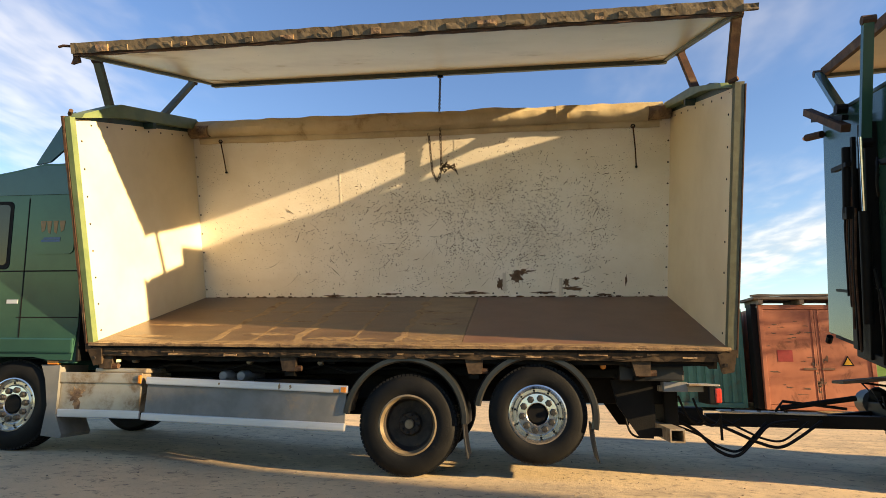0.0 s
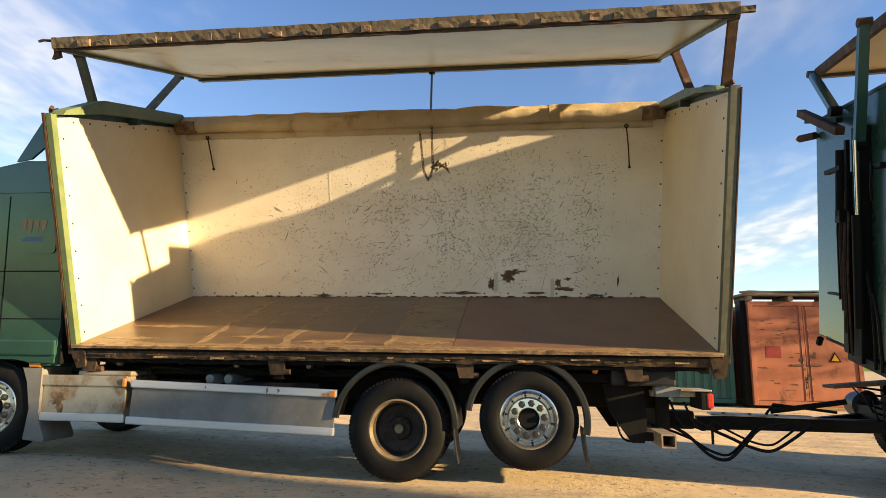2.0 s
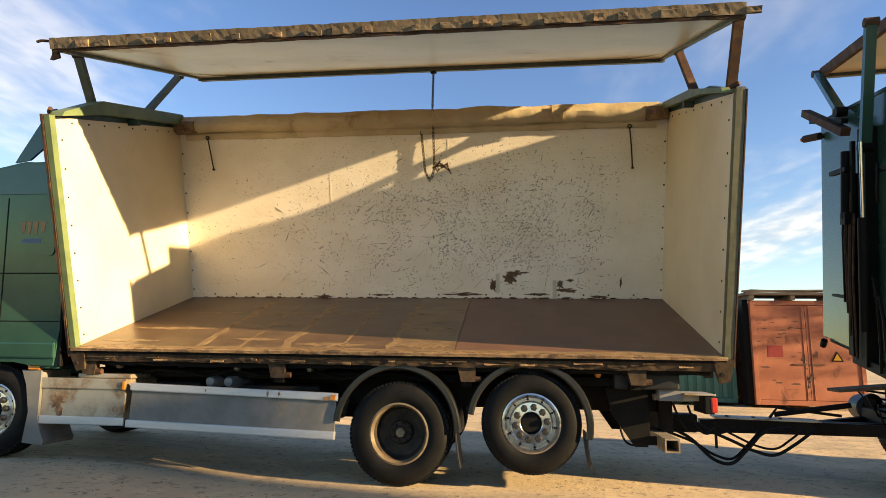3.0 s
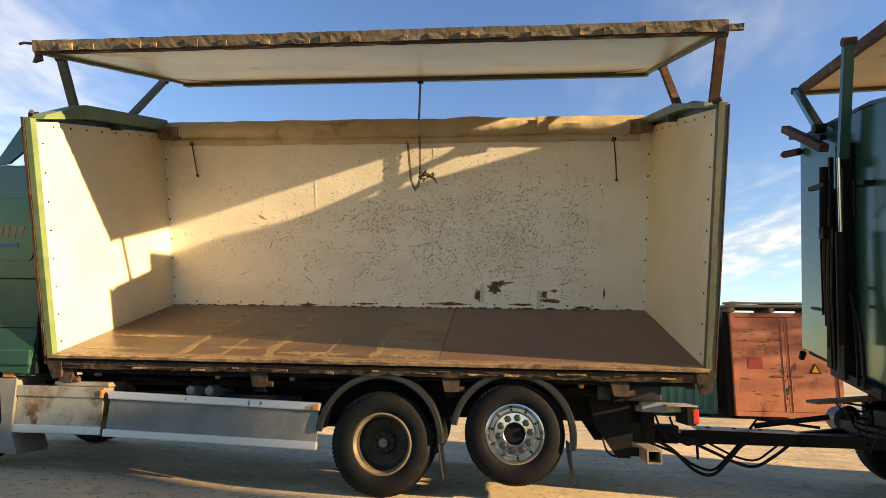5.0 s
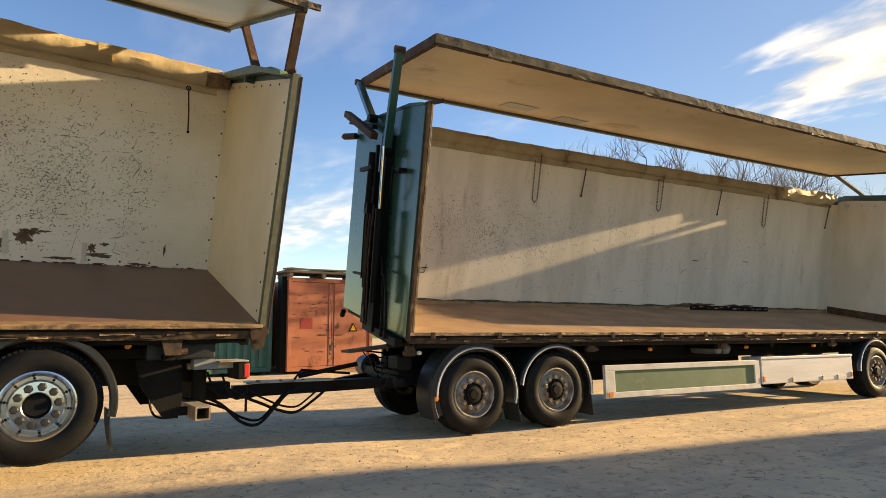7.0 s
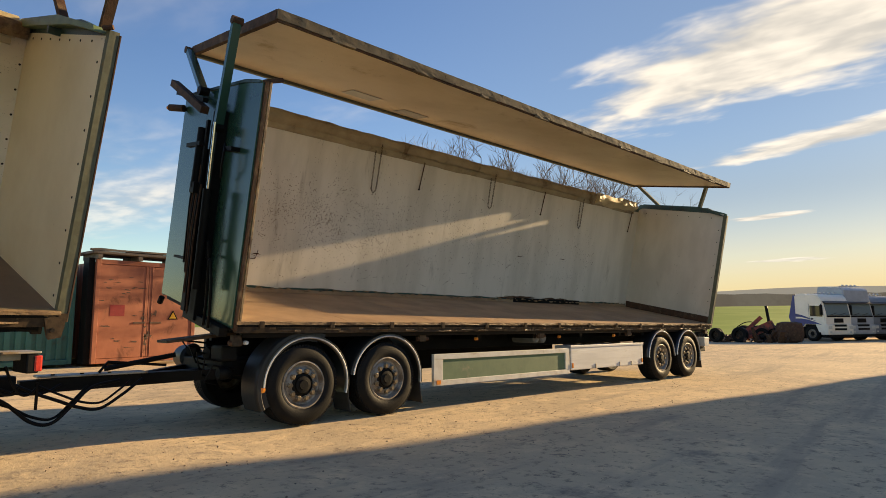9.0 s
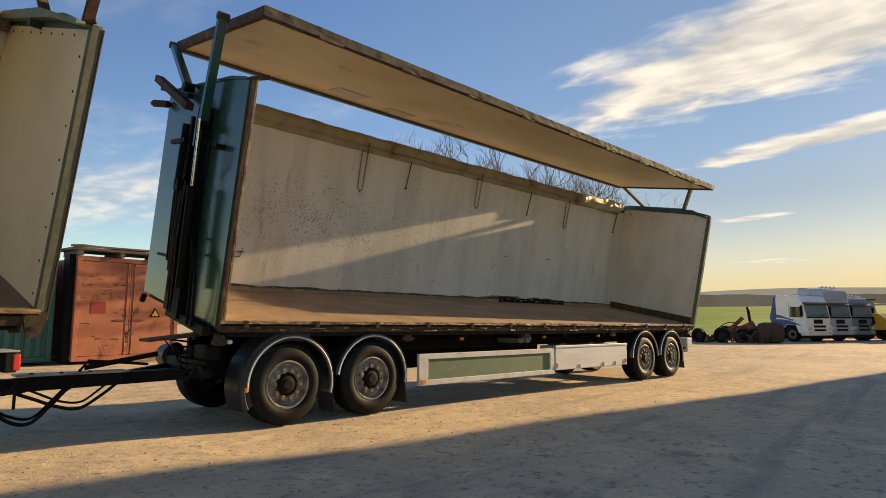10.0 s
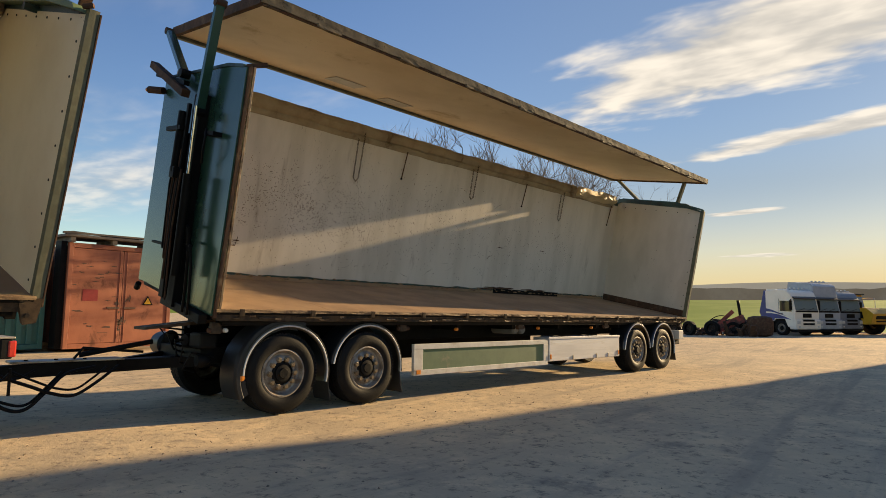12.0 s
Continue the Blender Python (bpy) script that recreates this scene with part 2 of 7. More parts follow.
M_RIM_LIP = mat("tan_dusty_rim_lip", (0.25, 0.195, 0.125), (0.16, 0.12, 0.075), 0.5, metal=0.4, scale=9, bump=0.2)
M_TYRE = mat("tyre_rubber", (0.0075, 0.0078, 0.008), (0.012, 0.012, 0.012), 0.6, scale=5, dirt=(0.045, 0.040, 0.034), dirt_amount=0.12, dirt_scale=6, bump=0.3, bump_scale=80, spec=0.12)
M_FLECK = mat("bare_chip", (0.105, 0.072, 0.048), (0.17, 0.12, 0.082), 0.8, scale=20, bump=0, spec=0.1)
M_PEEL = mat("bared_brown_board", (0.12, 0.075, 0.05), (0.19, 0.125, 0.085), 0.8, scale=14, dirt=(0.06, 0.04, 0.03), dirt_amount=0.4, dirt_scale=18, bump=0.3, spec=0.1)
M_BLACK = mat("black_chassis_paint", (0.005, 0.005, 0.005), (0.008, 0.0075, 0.007), 0.6, scale=5, dirt=(0.020, 0.016, 0.012), dirt_amount=0.2, dirt_scale=5, bump=0.2, spec=0.15)
M_PLASTIC = mat("dark_grey_plastic", (0.02, 0.021, 0.023), (0.03, 0.03, 0.03), 0.4, scale=4, dirt=(0.07, 0.058, 0.045), dirt_amount=0.2, dirt_scale=5, bump=0.1, spec=0.3)
M_GUARD = mat("black_mudguard_plastic", (0.010, 0.011, 0.012), (0.016, 0.016, 0.016), 0.28, scale=4, dirt=(0.035, 0.032, 0.028), dirt_amount=0.2, dirt_scale=7, bump=0.08, spec=0.5)
M_GREYGUARD = mat("grey_mudguard_plastic", (0.20, 0.20, 0.19), (0.15, 0.15, 0.14), 0.55, scale=4, dirt=(0.26, 0.22, 0.17), dirt_amount=0.35, dirt_scale=5, bump=0.1)
M_CHAIN = mat("blackened_chain", (0.05, 0.038, 0.028), (0.10, 0.06, 0.035), 0.6, metal=0.5, scale=20, bump=0.2)
M_ROD = mat("chrome_rod", (0.75, 0.74, 0.72), (0.65, 0.64, 0.62), 0.18, metal=1.0, scale=10, bump=0)
M_RED = mat("red_lamp_lens", (0.62, 0.05, 0.03), (0.5, 0.03, 0.02), 0.25, scale=20, bump=0.1)
M_ORANGE_LENS = mat("orange_lamp_lens", (0.75, 0.25, 0.03), (0.65, 0.2, 0.02), 0.3, scale=20, bump=0.1)
M_WHITE_LENS = mat("clear_lamp_lens", (0.75, 0.75, 0.70), (0.6, 0.6, 0.55), 0.25, scale=20, bump=0.1)
M_SKIRT_FRAME = mat("dull_white_frame", (0.62, 0.60, 0.54), (0.50, 0.47, 0.40), 0.5, scale=4, dirt=(0.34, 0.27, 0.18), dirt_amount=0.3, dirt_scale=4, bump=0.1)
M_SKIRT_GREEN = mat("faded_green_board", (0.10, 0.16, 0.085), (0.075, 0.13, 0.07), 0.5, scale=3, dirt=(0.20, 0.20, 0.13), dirt_amount=0.3, dirt_scale=3, bump=0.1)
M_ORANGE = mat("faded_orange_container_paint", (0.36, 0.122, 0.064), (0.29, 0.092, 0.047), 0.6, scale=2, dirt=(0.13, 0.045, 0.025), dirt_amount=0.36, dirt_scale=2.2, bump=0.2,
               speck=(0.07, 0.03, 0.02), speck_scale=8, speck_amount=0.15, stretch=(1, 1, 0.7))
M_SEA = mat("sea_green_container_paint", (0.06, 0.20, 0.16), (0.045, 0.15, 0.125), 0.6, scale=2, dirt=(0.10, 0.09, 0.06), dirt_amount=0.3, dirt_scale=2.2, bump=0.2)
M_REDSQ = mat("red_placard", (0.27, 0.028, 0.028), (0.22, 0.022, 0.022), 0.5, scale=6, bump=0.1)
M_YELLOW = mat("yellow_machine_paint", (0.75, 0.42, 0.03), (0.65, 0.35, 0.025), 0.45, scale=2, dirt=(0.2, 0.14, 0.07), dirt_amount=0.25, bump=0.1)
M_CABWHITE = mat("white_cab_paint", (0.94, 0.88, 0.75), (0.88, 0.82, 0.69), 0.3, scale=2, dirt=(0.4, 0.36, 0.3), dirt_amount=0.12, bump=0.02)
M_CABGREY = mat("silver_cab_paint", (0.46, 0.49, 0.52), (0.38, 0.41, 0.44), 0.3, scale=2, dirt=(0.3, 0.27, 0.22), dirt_amount=0.12, bump=0.02)
M_CABDARK = mat("dark_blue_cab_paint", (0.20, 0.23, 0.27), (0.16, 0.19, 0.23), 0.3, scale=2, dirt=(0.3, 0.27, 0.22), dirt_amount=0.12, bump=0.02)
M_BLUE = mat("blue_stripe_paint", (0.025, 0.05, 0.24), (0.02, 0.04, 0.19), 0.35, scale=3, bump=0.02)
M_LOGO_O = mat("faded_orange_print", (0.42, 0.20, 0.06), (0.30, 0.16, 0.06), 0.4, scale=18, dirt=(0.045, 0.10, 0.075), dirt_amount=0.35, dirt_scale=22, bump=0)
M_LOGO_B = mat("faded_blue_print", (0.06, 0.12, 0.30), (0.05, 0.11, 0.22), 0.4, scale=18, dirt=(0.045, 0.10, 0.075), dirt_amount=0.3, dirt_scale=22, bump=0)
M_BARK = mat("bare_bark", (0.20, 0.155, 0.115), (0.14, 0.11, 0.085), 0.9, scale=10, bump=0.3)
M_SCRAP = mat("rusty_scrap", (0.12, 0.06, 0.035), (0.05, 0.03, 0.025), 0.75, scale=4, dirt=(0.2, 0.1, 0.06), dirt_amount=0.3, bump=0.4)
M_REDPAINT = mat("red_machine_paint", (0.34, 0.05, 0.03), (0.2, 0.04, 0.03), 0.6, scale=4, dirt=(0.06, 0.04, 0.03), dirt_amount=0.55, bump=0.2)
M_BARN = mat("grey_barn_cladding", (0.30, 0.29, 0.27), (0.24, 0.23, 0.21), 0.7, scale=1, dirt=(0.2, 0.18, 0.15), dirt_amount=0.3, bump=0.2)
M_STONE = mat("brown_grey_gravel", (0.26, 0.21, 0.15), (0.12, 0.085, 0.06), 0.85, scale=3.0, bump=0.2)
M_WOOD = mat("weathered_wood", (0.16, 0.13, 0.10), (0.10, 0.08, 0.06), 0.8, scale=5, bump=0.3, stretch=(0.3, 1, 1))
M_HILL = mat("haze_glow_hill", (0.62, 0.52, 0.43), (0.54, 0.45, 0.37), 1.0, scale=0.01, bump=0, spec=0.0)
M_WOODS = mat("haze_glow_dark_woods", (0.30, 0.235, 0.18), (0.22, 0.17, 0.13), 1.0, scale=0.05, bump=0, spec=0.0)
# faint warm emission on hills and woods stands in for distance haze
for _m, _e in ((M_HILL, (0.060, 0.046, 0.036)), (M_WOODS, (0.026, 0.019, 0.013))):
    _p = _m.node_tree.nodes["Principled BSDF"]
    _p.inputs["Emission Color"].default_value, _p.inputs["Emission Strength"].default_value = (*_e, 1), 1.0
# pale teal base colour stands in for sky reflected in distant windscreens
M_GLASS_FAR = bpy.data.materials.new("pale_windscreen_glass")
M_GLASS_FAR.use_nodes = True
_g = M_GLASS_FAR.node_tree.nodes["Principled BSDF"]
_g.inputs["Base Color"].default_value, _g.inputs["Roughness"].default_value = (0.17, 0.23, 0.24, 1), 0.06
M_GLASS = bpy.data.materials.new("dark_window_glass")
M_GLASS.use_nodes = True
_g = M_GLASS.node_tree.nodes["Principled BSDF"]
_g.inputs["Base Color"].default_value, _g.inputs["Roughness"].default_value = (0.02, 0.026, 0.03, 1), 0.05


def ground_material():
    """Packed dirt and worn asphalt in the yard, grass on the field beyond it."""
    m = bpy.data.materials.new("packed_dirt_yard")
    m.use_nodes = True
    N, L = m.node_tree.nodes, m.node_tree.links
    p = N["Principled BSDF"]
    co = N.new("ShaderNodeTexCoord")

    def nz(s, det=6.0, r=0.6):
        n = N.new("ShaderNodeTexNoise")
        n.inputs["Scale"].default_value, n.inputs["Detail"].default_value, n.inputs["Roughness"].default_value = s, det, r
        L.new(co.outputs["Object"], n.inputs["Vector"])
        return n.outputs[0]

    def rng(v, lo, hi, a=0.0, b=1.0):
        n = N.new("ShaderNodeMapRange")
        n.interpolation_type = "SMOOTHSTEP"
        L.new(v, n.inputs[0])
        for i, q in enumerate((lo, hi, a, b)):
            n.inputs[1 + i].default_value = q
        return n.outputs[0]

    def mix(f, x, y):
        n = N.new("ShaderNodeMix")
        n.data_type = "RGBA"
        L.new(f, n.inputs[0])
        for i, q in ((6, x), (7, y)):
            if isinstance(q, tuple):
                n.inputs[i].default_value = (*q, 1)
            else:
                L.new(q, n.inputs[i])
        return n.outputs[2]

    col = mix(rng(nz(0.35, 8, 0.65), 0.36, 0.62), (0.67, 0.52, 0.325), (0.53, 0.42, 0.28))
    col = mix(rng(nz(1.7, 7, 0.7), 0.48, 0.66), col, (0.71, 0.55, 0.345))
    col = mix(rng(nz(0.9, 8, 0.75), 0.55, 0.75), col, (0.270, 0.226, 0.181))
    col = mix(rng(nz(9, 6, 0.75), 0.52, 0.68), col, (0.248, 0.197, 0.146))
    # long wheel-worn streaks along the yard
    lane = N.new("ShaderNodeMapping")
    lane.inputs["Scale"].default_value = (0.12, 1.1, 1.0)
    lane.inputs["Rotation"].default_value = (0, 0, radians(7))
    L.new(co.outputs["Object"], lane.inputs[0])
    worn = N.new("ShaderNodeTexNoise")
    worn.inputs["Scale"].default_value, worn.inputs["Detail"].default_value, worn.inputs["Roughness"].default_value = 1.6, 6.0, 0.62
    L.new(lane.outputs[0], worn.inputs["Vector"])
    col = mix(rng(worn.outputs[0], 0.52, 0.66, 0.0, 0.6), col, (0.35, 0.29, 0.215))
    peb = N.new("ShaderNodeTexVoronoi")
    peb.inputs["Scale"].default_value = 38
    L.new(co.outputs["Object"], peb.inputs["Vector"])
    col = mix(rng(peb.outputs["Distance"], 0.03, 0.2, 0.28, 0.0), col, (0.16, 0.13, 0.10))
    sp = N.new("ShaderNodeSeparateXYZ")
    L.new(co.outputs["Object"], sp.inputs[0])
    grass = mix(rng(nz(0.08, 6, 0.6), 0.4, 0.62), (0.15, 0.235, 0.035), (0.19, 0.27, 0.05))
    wob = N.new("ShaderNodeMath")
    wob.operation = "MULTIPLY_ADD"
    L.new(nz(0.15), wob.inputs[0])
    wob.inputs[1].default_value = 6.0
    L.new(sp.outputs[0], wob.inputs[2])
    col = mix(rng(wob.outputs[0], 62, 66), col, grass)
    L.new(col, p.inputs["Base Color"])
    p.inputs["Roughness"].default_value = 0.9
    p.inputs["Specular IOR Level"].default_value = 0.04
    b1, b2 = N.new("ShaderNodeBump"), N.new("ShaderNodeBump")
    b1.inputs["Strength"].default_value, b1.inputs["Distance"].default_value = 0.45, 0.015
    b2.inputs["Strength"].default_value, b2.inputs["Distance"].default_value = 0.25, 0.05
    L.new(nz(24, 5, 0.7), b1.inputs["Height"]), L.new(nz(2.2, 5, 0.6), b2.inputs["Height"])
    L.new(b2.outputs[0], b1.inputs["Normal"]), L.new(b1.outputs[0], p.inputs["Normal"])
    return m


M_GROUND = ground_material()

# ---- building helpers ----
WM = {}


def thing(name, label, category, m=None, group="", kind=""):
    """A top-level thing: an Empty at its base."""
    ob = new(name)
    ob.empty_display_size = 0.2
    m = m or Matrix()
    ob.matrix_basis = m
    WM[ob] = m
    return tagged(ob, label, category, group, kind)


def hang(ob, parent, m):
    """Parents ob and puts it at the world pose m."""
    ob.parent = parent
    ob.matrix_parent_inverse = WM[parent].inverted()
    ob.matrix_basis = m
    WM[ob] = m
    return ob


def mesh_of(bm, material, smooth=False):
    me = bpy.data.meshes.new("mesh")
    bmesh.ops.recalc_face_normals(bm, faces=bm.faces)
    bm.to_mesh(me)
    bm.free()
    me.materials.append(material)
    if smooth:
        me.shade_smooth()
        me.set_sharp_from_angle(angle=radians(38))
    return me


def part(name, bm, material, parent, label="", m=None, smooth=False):
    me = mesh_of(bm, material, smooth) if isinstance(bm, bmesh.types.BMesh) else bm
    ob = hang(new(name, me), parent, m or Matrix())
    return tagged(ob, label)


def solo(name, bm, material, label, category, m=None, group="", kind="", smooth=False):
    ob = new(name, mesh_of(bm, material, smooth))
    ob.matrix_basis = m or Matrix()
    WM[ob] = ob.matrix_basis.copy()
    return tagged(ob, label, category, group, kind)


def B():
    return bmesh.new()


def box(bm, x0, x1, y0, y1, z0, z1, bevel=0.0):
    r = bmesh.ops.create_cube(bm, size=1.0)
    for v in r["verts"]:
        v.co = Vector((x0 + (v.co.x + 0.5) * (x1 - x0), y0 + (v.co.y + 0.5) * (y1 - y0), z0 + (v.co.z + 0.5) * (z1 - z0)))
    if bevel:
        es = {e for v in r["verts"] for e in v.link_edges}
        bmesh.ops.bevel(bm, geom=list(es), offset=bevel, segments=2, affect="EDGES", profile=0.6)
    return bm


def bar(bm, a, b, w, h, up=(0, 0, 1)):
    """A square bar from a to b, w wide and h high."""
    a, b = Vector(a), Vector(b)
    d = (b - a).normalized()
    side = d.cross(Vector(up))
    if side.length < 1e-4:
        side = d.cross(Vector((0, 1, 0)))
    side.normalize()
    u = side.cross(d)
    vs = [bm.verts.new(q + side * (i * w / 2) + u * (j * h / 2)) for q in (a, b) for i, j in ((-1, -1), (1, -1), (1, 1), (-1, 1))]
    for f in ((0, 1, 2, 3), (7, 6, 5, 4), (0, 4, 5, 1), (1, 5, 6, 2), (2, 6, 7, 3), (3, 7, 4, 0)):
        bm.faces.new([vs[i] for i in f])
    return bm


def tube(bm, pts, r, seg=8, close=False):
    """A round tube through the points; r is one radius or one for each point."""
    pts = [Vector(p) for p in pts]
    rings = []
    n = len(pts)
    prev = None
    for i, p in enumerate(pts):
        d = (pts[(i + 1) % n] - pts[i - 1]) if close or 0 < i < n - 1 else (pts[1] - pts[0] if i == 0 else pts[-1] - pts[-2])
        d.normalize()
        side = prev - d * prev.dot(d) if prev else d.orthogonal()
        side.normalize()
        prev = side
        u = d.cross(side)
        rr = r[i] if isinstance(r, (list, tuple)) else r
        rings.append([bm.verts.new(p + (side * math.cos(k * math.tau / seg) + u * math.sin(k * math.tau / seg)) * rr) for k in range(seg)])
    for i in range(n if close else n - 1):
        a, b = rings[i], rings[(i + 1) % n]
        for k in range(seg):
            bm.faces.new((a[k], a[(k + 1) % seg], b[(k + 1) % seg], b[k]))
    if not close:
        bm.faces.new(rings[0][::-1]), bm.faces.new(rings[-1])
    return bm


def lathe(bm, profile, seg=32, centre=(0, 0, 0)):
    """Turns a profile of (radius, depth) round the y axis."""
    c = Vector(centre)
    rings = []
    for r, y in profile:
        if r < 1e-5:
            rings.append([bm.verts.new(c + Vector((0, y, 0)))])
        else:
            rings.append([bm.verts.new(c + Vector((r * math.cos(k * math.tau / seg), y, r * math.sin(k * math.tau / seg)))) for k in range(seg)])
    for a, b in zip(rings, rings[1:]):
        if len(a) == 1 and len(b) == 1:
            continue
        for k in range(seg):
            q = (k + 1) % seg
            if len(a) == 1:
                bm.faces.new((a[0], b[q], b[k]))
            elif len(b) == 1:
                bm.faces.new((a[k], a[q], b[0]))
            else:
                bm.faces.new((a[k], a[q], b[q], b[k]))
    return bm


def prism(bm, outline, axis, lo, hi):
    """An outline of (a, b) pulled along an axis: 'x' takes (y, z), 'y' takes (x, z), 'z' takes (x, y)."""
    def at(a, b, t):
        return {"x": (t, a, b), "y": (a, t, b), "z": (a, b, t)}[axis]
    lowv = [bm.verts.new(at(a, b, lo)) for a, b in outline]
    topv = [bm.verts.new(at(a, b, hi)) for a, b in outline]
    n = len(outline)
    bm.faces.new(lowv[::-1]), bm.faces.new(topv)
    for i in range(n):
        bm.faces.new((lowv[i], lowv[(i + 1) % n], topv[(i + 1) % n], topv[i]))
    return bm


def rough_beam(bm, x0, x1, y0, y1, z0, z1, step=0.07, amp=0.012, seed=0):
    """A long beam along x, caked and dented: its section wanders a little."""
    n = max(2, int((x1 - x0) / step))
    rings = []
    for i in range(n + 1):
        x = x0 + (x1 - x0) * i / n
        ring = []
        for k, (y, z) in enumerate(((y0, z0), ((y0 + y1) / 2, z0), (y1, z0), (y1, z1), ((y0 + y1) / 2, z1), (y0, z1), (y0, (z0 + z1) / 2))):
            q = noise.noise_vector(Vector((x * 5.1 + seed, k * 3.7, seed * 1.3))) + noise.noise_vector(Vector((x * 17, k * 2.1 + seed, 4.0))) * 0.6
            ring.append(bm.verts.new((x, y + q.y * amp, z + q.z * amp)))
        rings.append(ring)
    for a, b in zip(rings, rings[1:]):
        m = len(a)
        for k in range(m):
            bm.faces.new((a[k], a[(k + 1) % m], b[(k + 1) % m], b[k]))
    bm.faces.new(rings[0][::-1]), bm.faces.new(rings[-1])
    return bm


def chain_links(bm, pts, pitch=0.045, wire=0.006, wide=0.016):
    """Oval links strung along a line of points, every second one turned."""
    pts = [Vector(p) for p in pts]
    seg = [(b - a).length for a, b in zip(pts, pts[1:])]
    total, along, k = sum(seg), pitch / 2, 0
    while along < total:
        rest, i = along, 0
        while i < len(seg) - 1 and rest > seg[i]:
            rest -= seg[i]
            i += 1
        d = (pts[i + 1] - pts[i]).normalized()
        c = pts[i] + d * rest
        s = d.orthogonal().normalized()
        s = s if k % 2 else d.cross(s)
        loop = []
        for j in range(8):
            a = j * math.tau / 8
            loop.append(c + d * math.cos(a) * pitch * 0.68 + s * math.sin(a) * wide)
        tube(bm, loop, wire, 4, close=True)
        along += pitch
        k += 1
    return bm


def hang_curve(a, b, sag, n=14):
    a, b = Vector(a), Vector(b)
    return [a.lerp(b, i / n) + Vector((0, 0, -4 * sag * (i / n) * (1 - i / n))) for i in range(n + 1)]


# ---- frames of the two vehicles ----
LEAN = pose(0, 0, 0, 4.2)
# both boxes are tipped about a hinge under their near edge
TRUCK_BODY = pose(0, 0, 1.08, 18.2) @ pose(0, 0, 0.25)
TRAILER_BODY = pose(4.639, 0, 0.96, 0, 0.5, -7.28) @ pose(0, 0, 0, 11.3) @ pose(0, 0, 0.25)
TRAILER = pose(4.655, 0.02, -0.057, 0, 0.32, -7.68)


def smooth01(t):
    t = min(1, max(0, t))
    return t * t * (3 - 2 * t)


def ground_height(x, y):
    h = 0.12 * smooth01((-2.6 - x) / 2.6) - (0.065 * smooth01((x - 2.5) / 2) + 0.05 * smooth01((x - 6) / 8)) * (1 - smooth01((x - 18) / 20)) - 0.26 * smooth01((x - 26) / 18)
    h += 7.3 * smooth01((x - 62) / 260) + 0.02 * noise.noise(Vector((x * 0.35, y * 0.35, 0))) * smooth01((abs(y - 0.8) - 1.9) / 1.5)
    return h


def spread(lo, hi, fine_lo, fine_hi, step, grow=1.35):
    """Lines close together in the middle and ever wider apart outside."""
    out = []
    v, s = fine_lo, step
    while v > lo:
        s *= grow
        v -= s
        out.append(max(v, lo))
    out = out[::-1]
    v = fine_lo
    while v < fine_hi:
        out.append(v)
        v += step
    out.append(fine_hi)
    v, s = fine_hi, step
    while v < hi:
        s *= grow
        v += s
        out.append(min(v, hi))
    return out


def build_ground():
    xs, ys = spread(-900, 1500, -10, 30, 0.4, 1.2), spread(-900, 1200, -8, 16, 0.4, 1.2)
    verts = [(x, y, ground_height(x, y)) for y in ys for x in xs]
    w = len(xs)
    faces = [(j * w + i, j * w + i + 1, (j + 1) * w + i + 1, (j + 1) * w + i) for j in range(len(ys) - 1) for i in range(w - 1)]
    me = bpy.data.meshes.new("ground")
    me.from_pydata(verts, [], faces)
    me.materials.append(M_GROUND)
    me.shade_smooth()
    tagged(new("ground", me), "packed dirt yard, dusty and worn, with a green field beyond", "ground", kind="structure")


build_ground()

# ---- wheels ----
_wheel_meshes = {}


def tyre_mesh(r, width):
    bm = B()
    w = width
    lathe(bm, [(r * 0.56, 0.02), (r * 0.60, 0.0), (r * 0.72, -0.012), (r * 0.86, -0.006), (r * 0.945, 0.018), (r * 0.985, 0.045), (r, 0.06)], 56)
    lathe(bm, [(r, w - 0.06), (r * 0.985, w - 0.045), (r * 0.9, w), (r * 0.56, w - 0.02)], 56)
    # tread: ribs with notched shoulders
    n = 72
    for k in range(n):
        a0, a1 = k * math.tau / n, (k + 0.72) * math.tau / n
        for y0, y1, deep in ((0.06, 0.115, 0.014), (w - 0.115, w - 0.06, 0.014), (0.022, 0.06, 0.034)):
            vs = []
            for a in (a0, a1):
                for rr in (r - deep, r - (0.004 if deep > 0.02 else 0.0)):
                    for y in (y0, y1):
                        vs.append(bm.verts.new((rr * math.cos(a), y, rr * math.sin(a))))
            for f in ((2, 3, 7, 6), (0, 2, 6, 4), (1, 5, 7, 3), (0, 1, 3, 2), (4, 6, 7, 5)):
                bm.faces.new([vs[i] for i in f])
    lathe(bm, [(r - 0.004, 0.06), (r - 0.016, 0.06), (r - 0.016, 0.118), (r, 0.122), (r, 0.17), (r - 0.014, 0.172), (r - 0.014, 0.185), (r, 0.187), (r, w - 0.122),
               (r - 0.016, w - 0.118), (r - 0.016, w - 0.06), (r - 0.004, w - 0.06)], 56)
    return mesh_of(bm, M_TYRE, True)


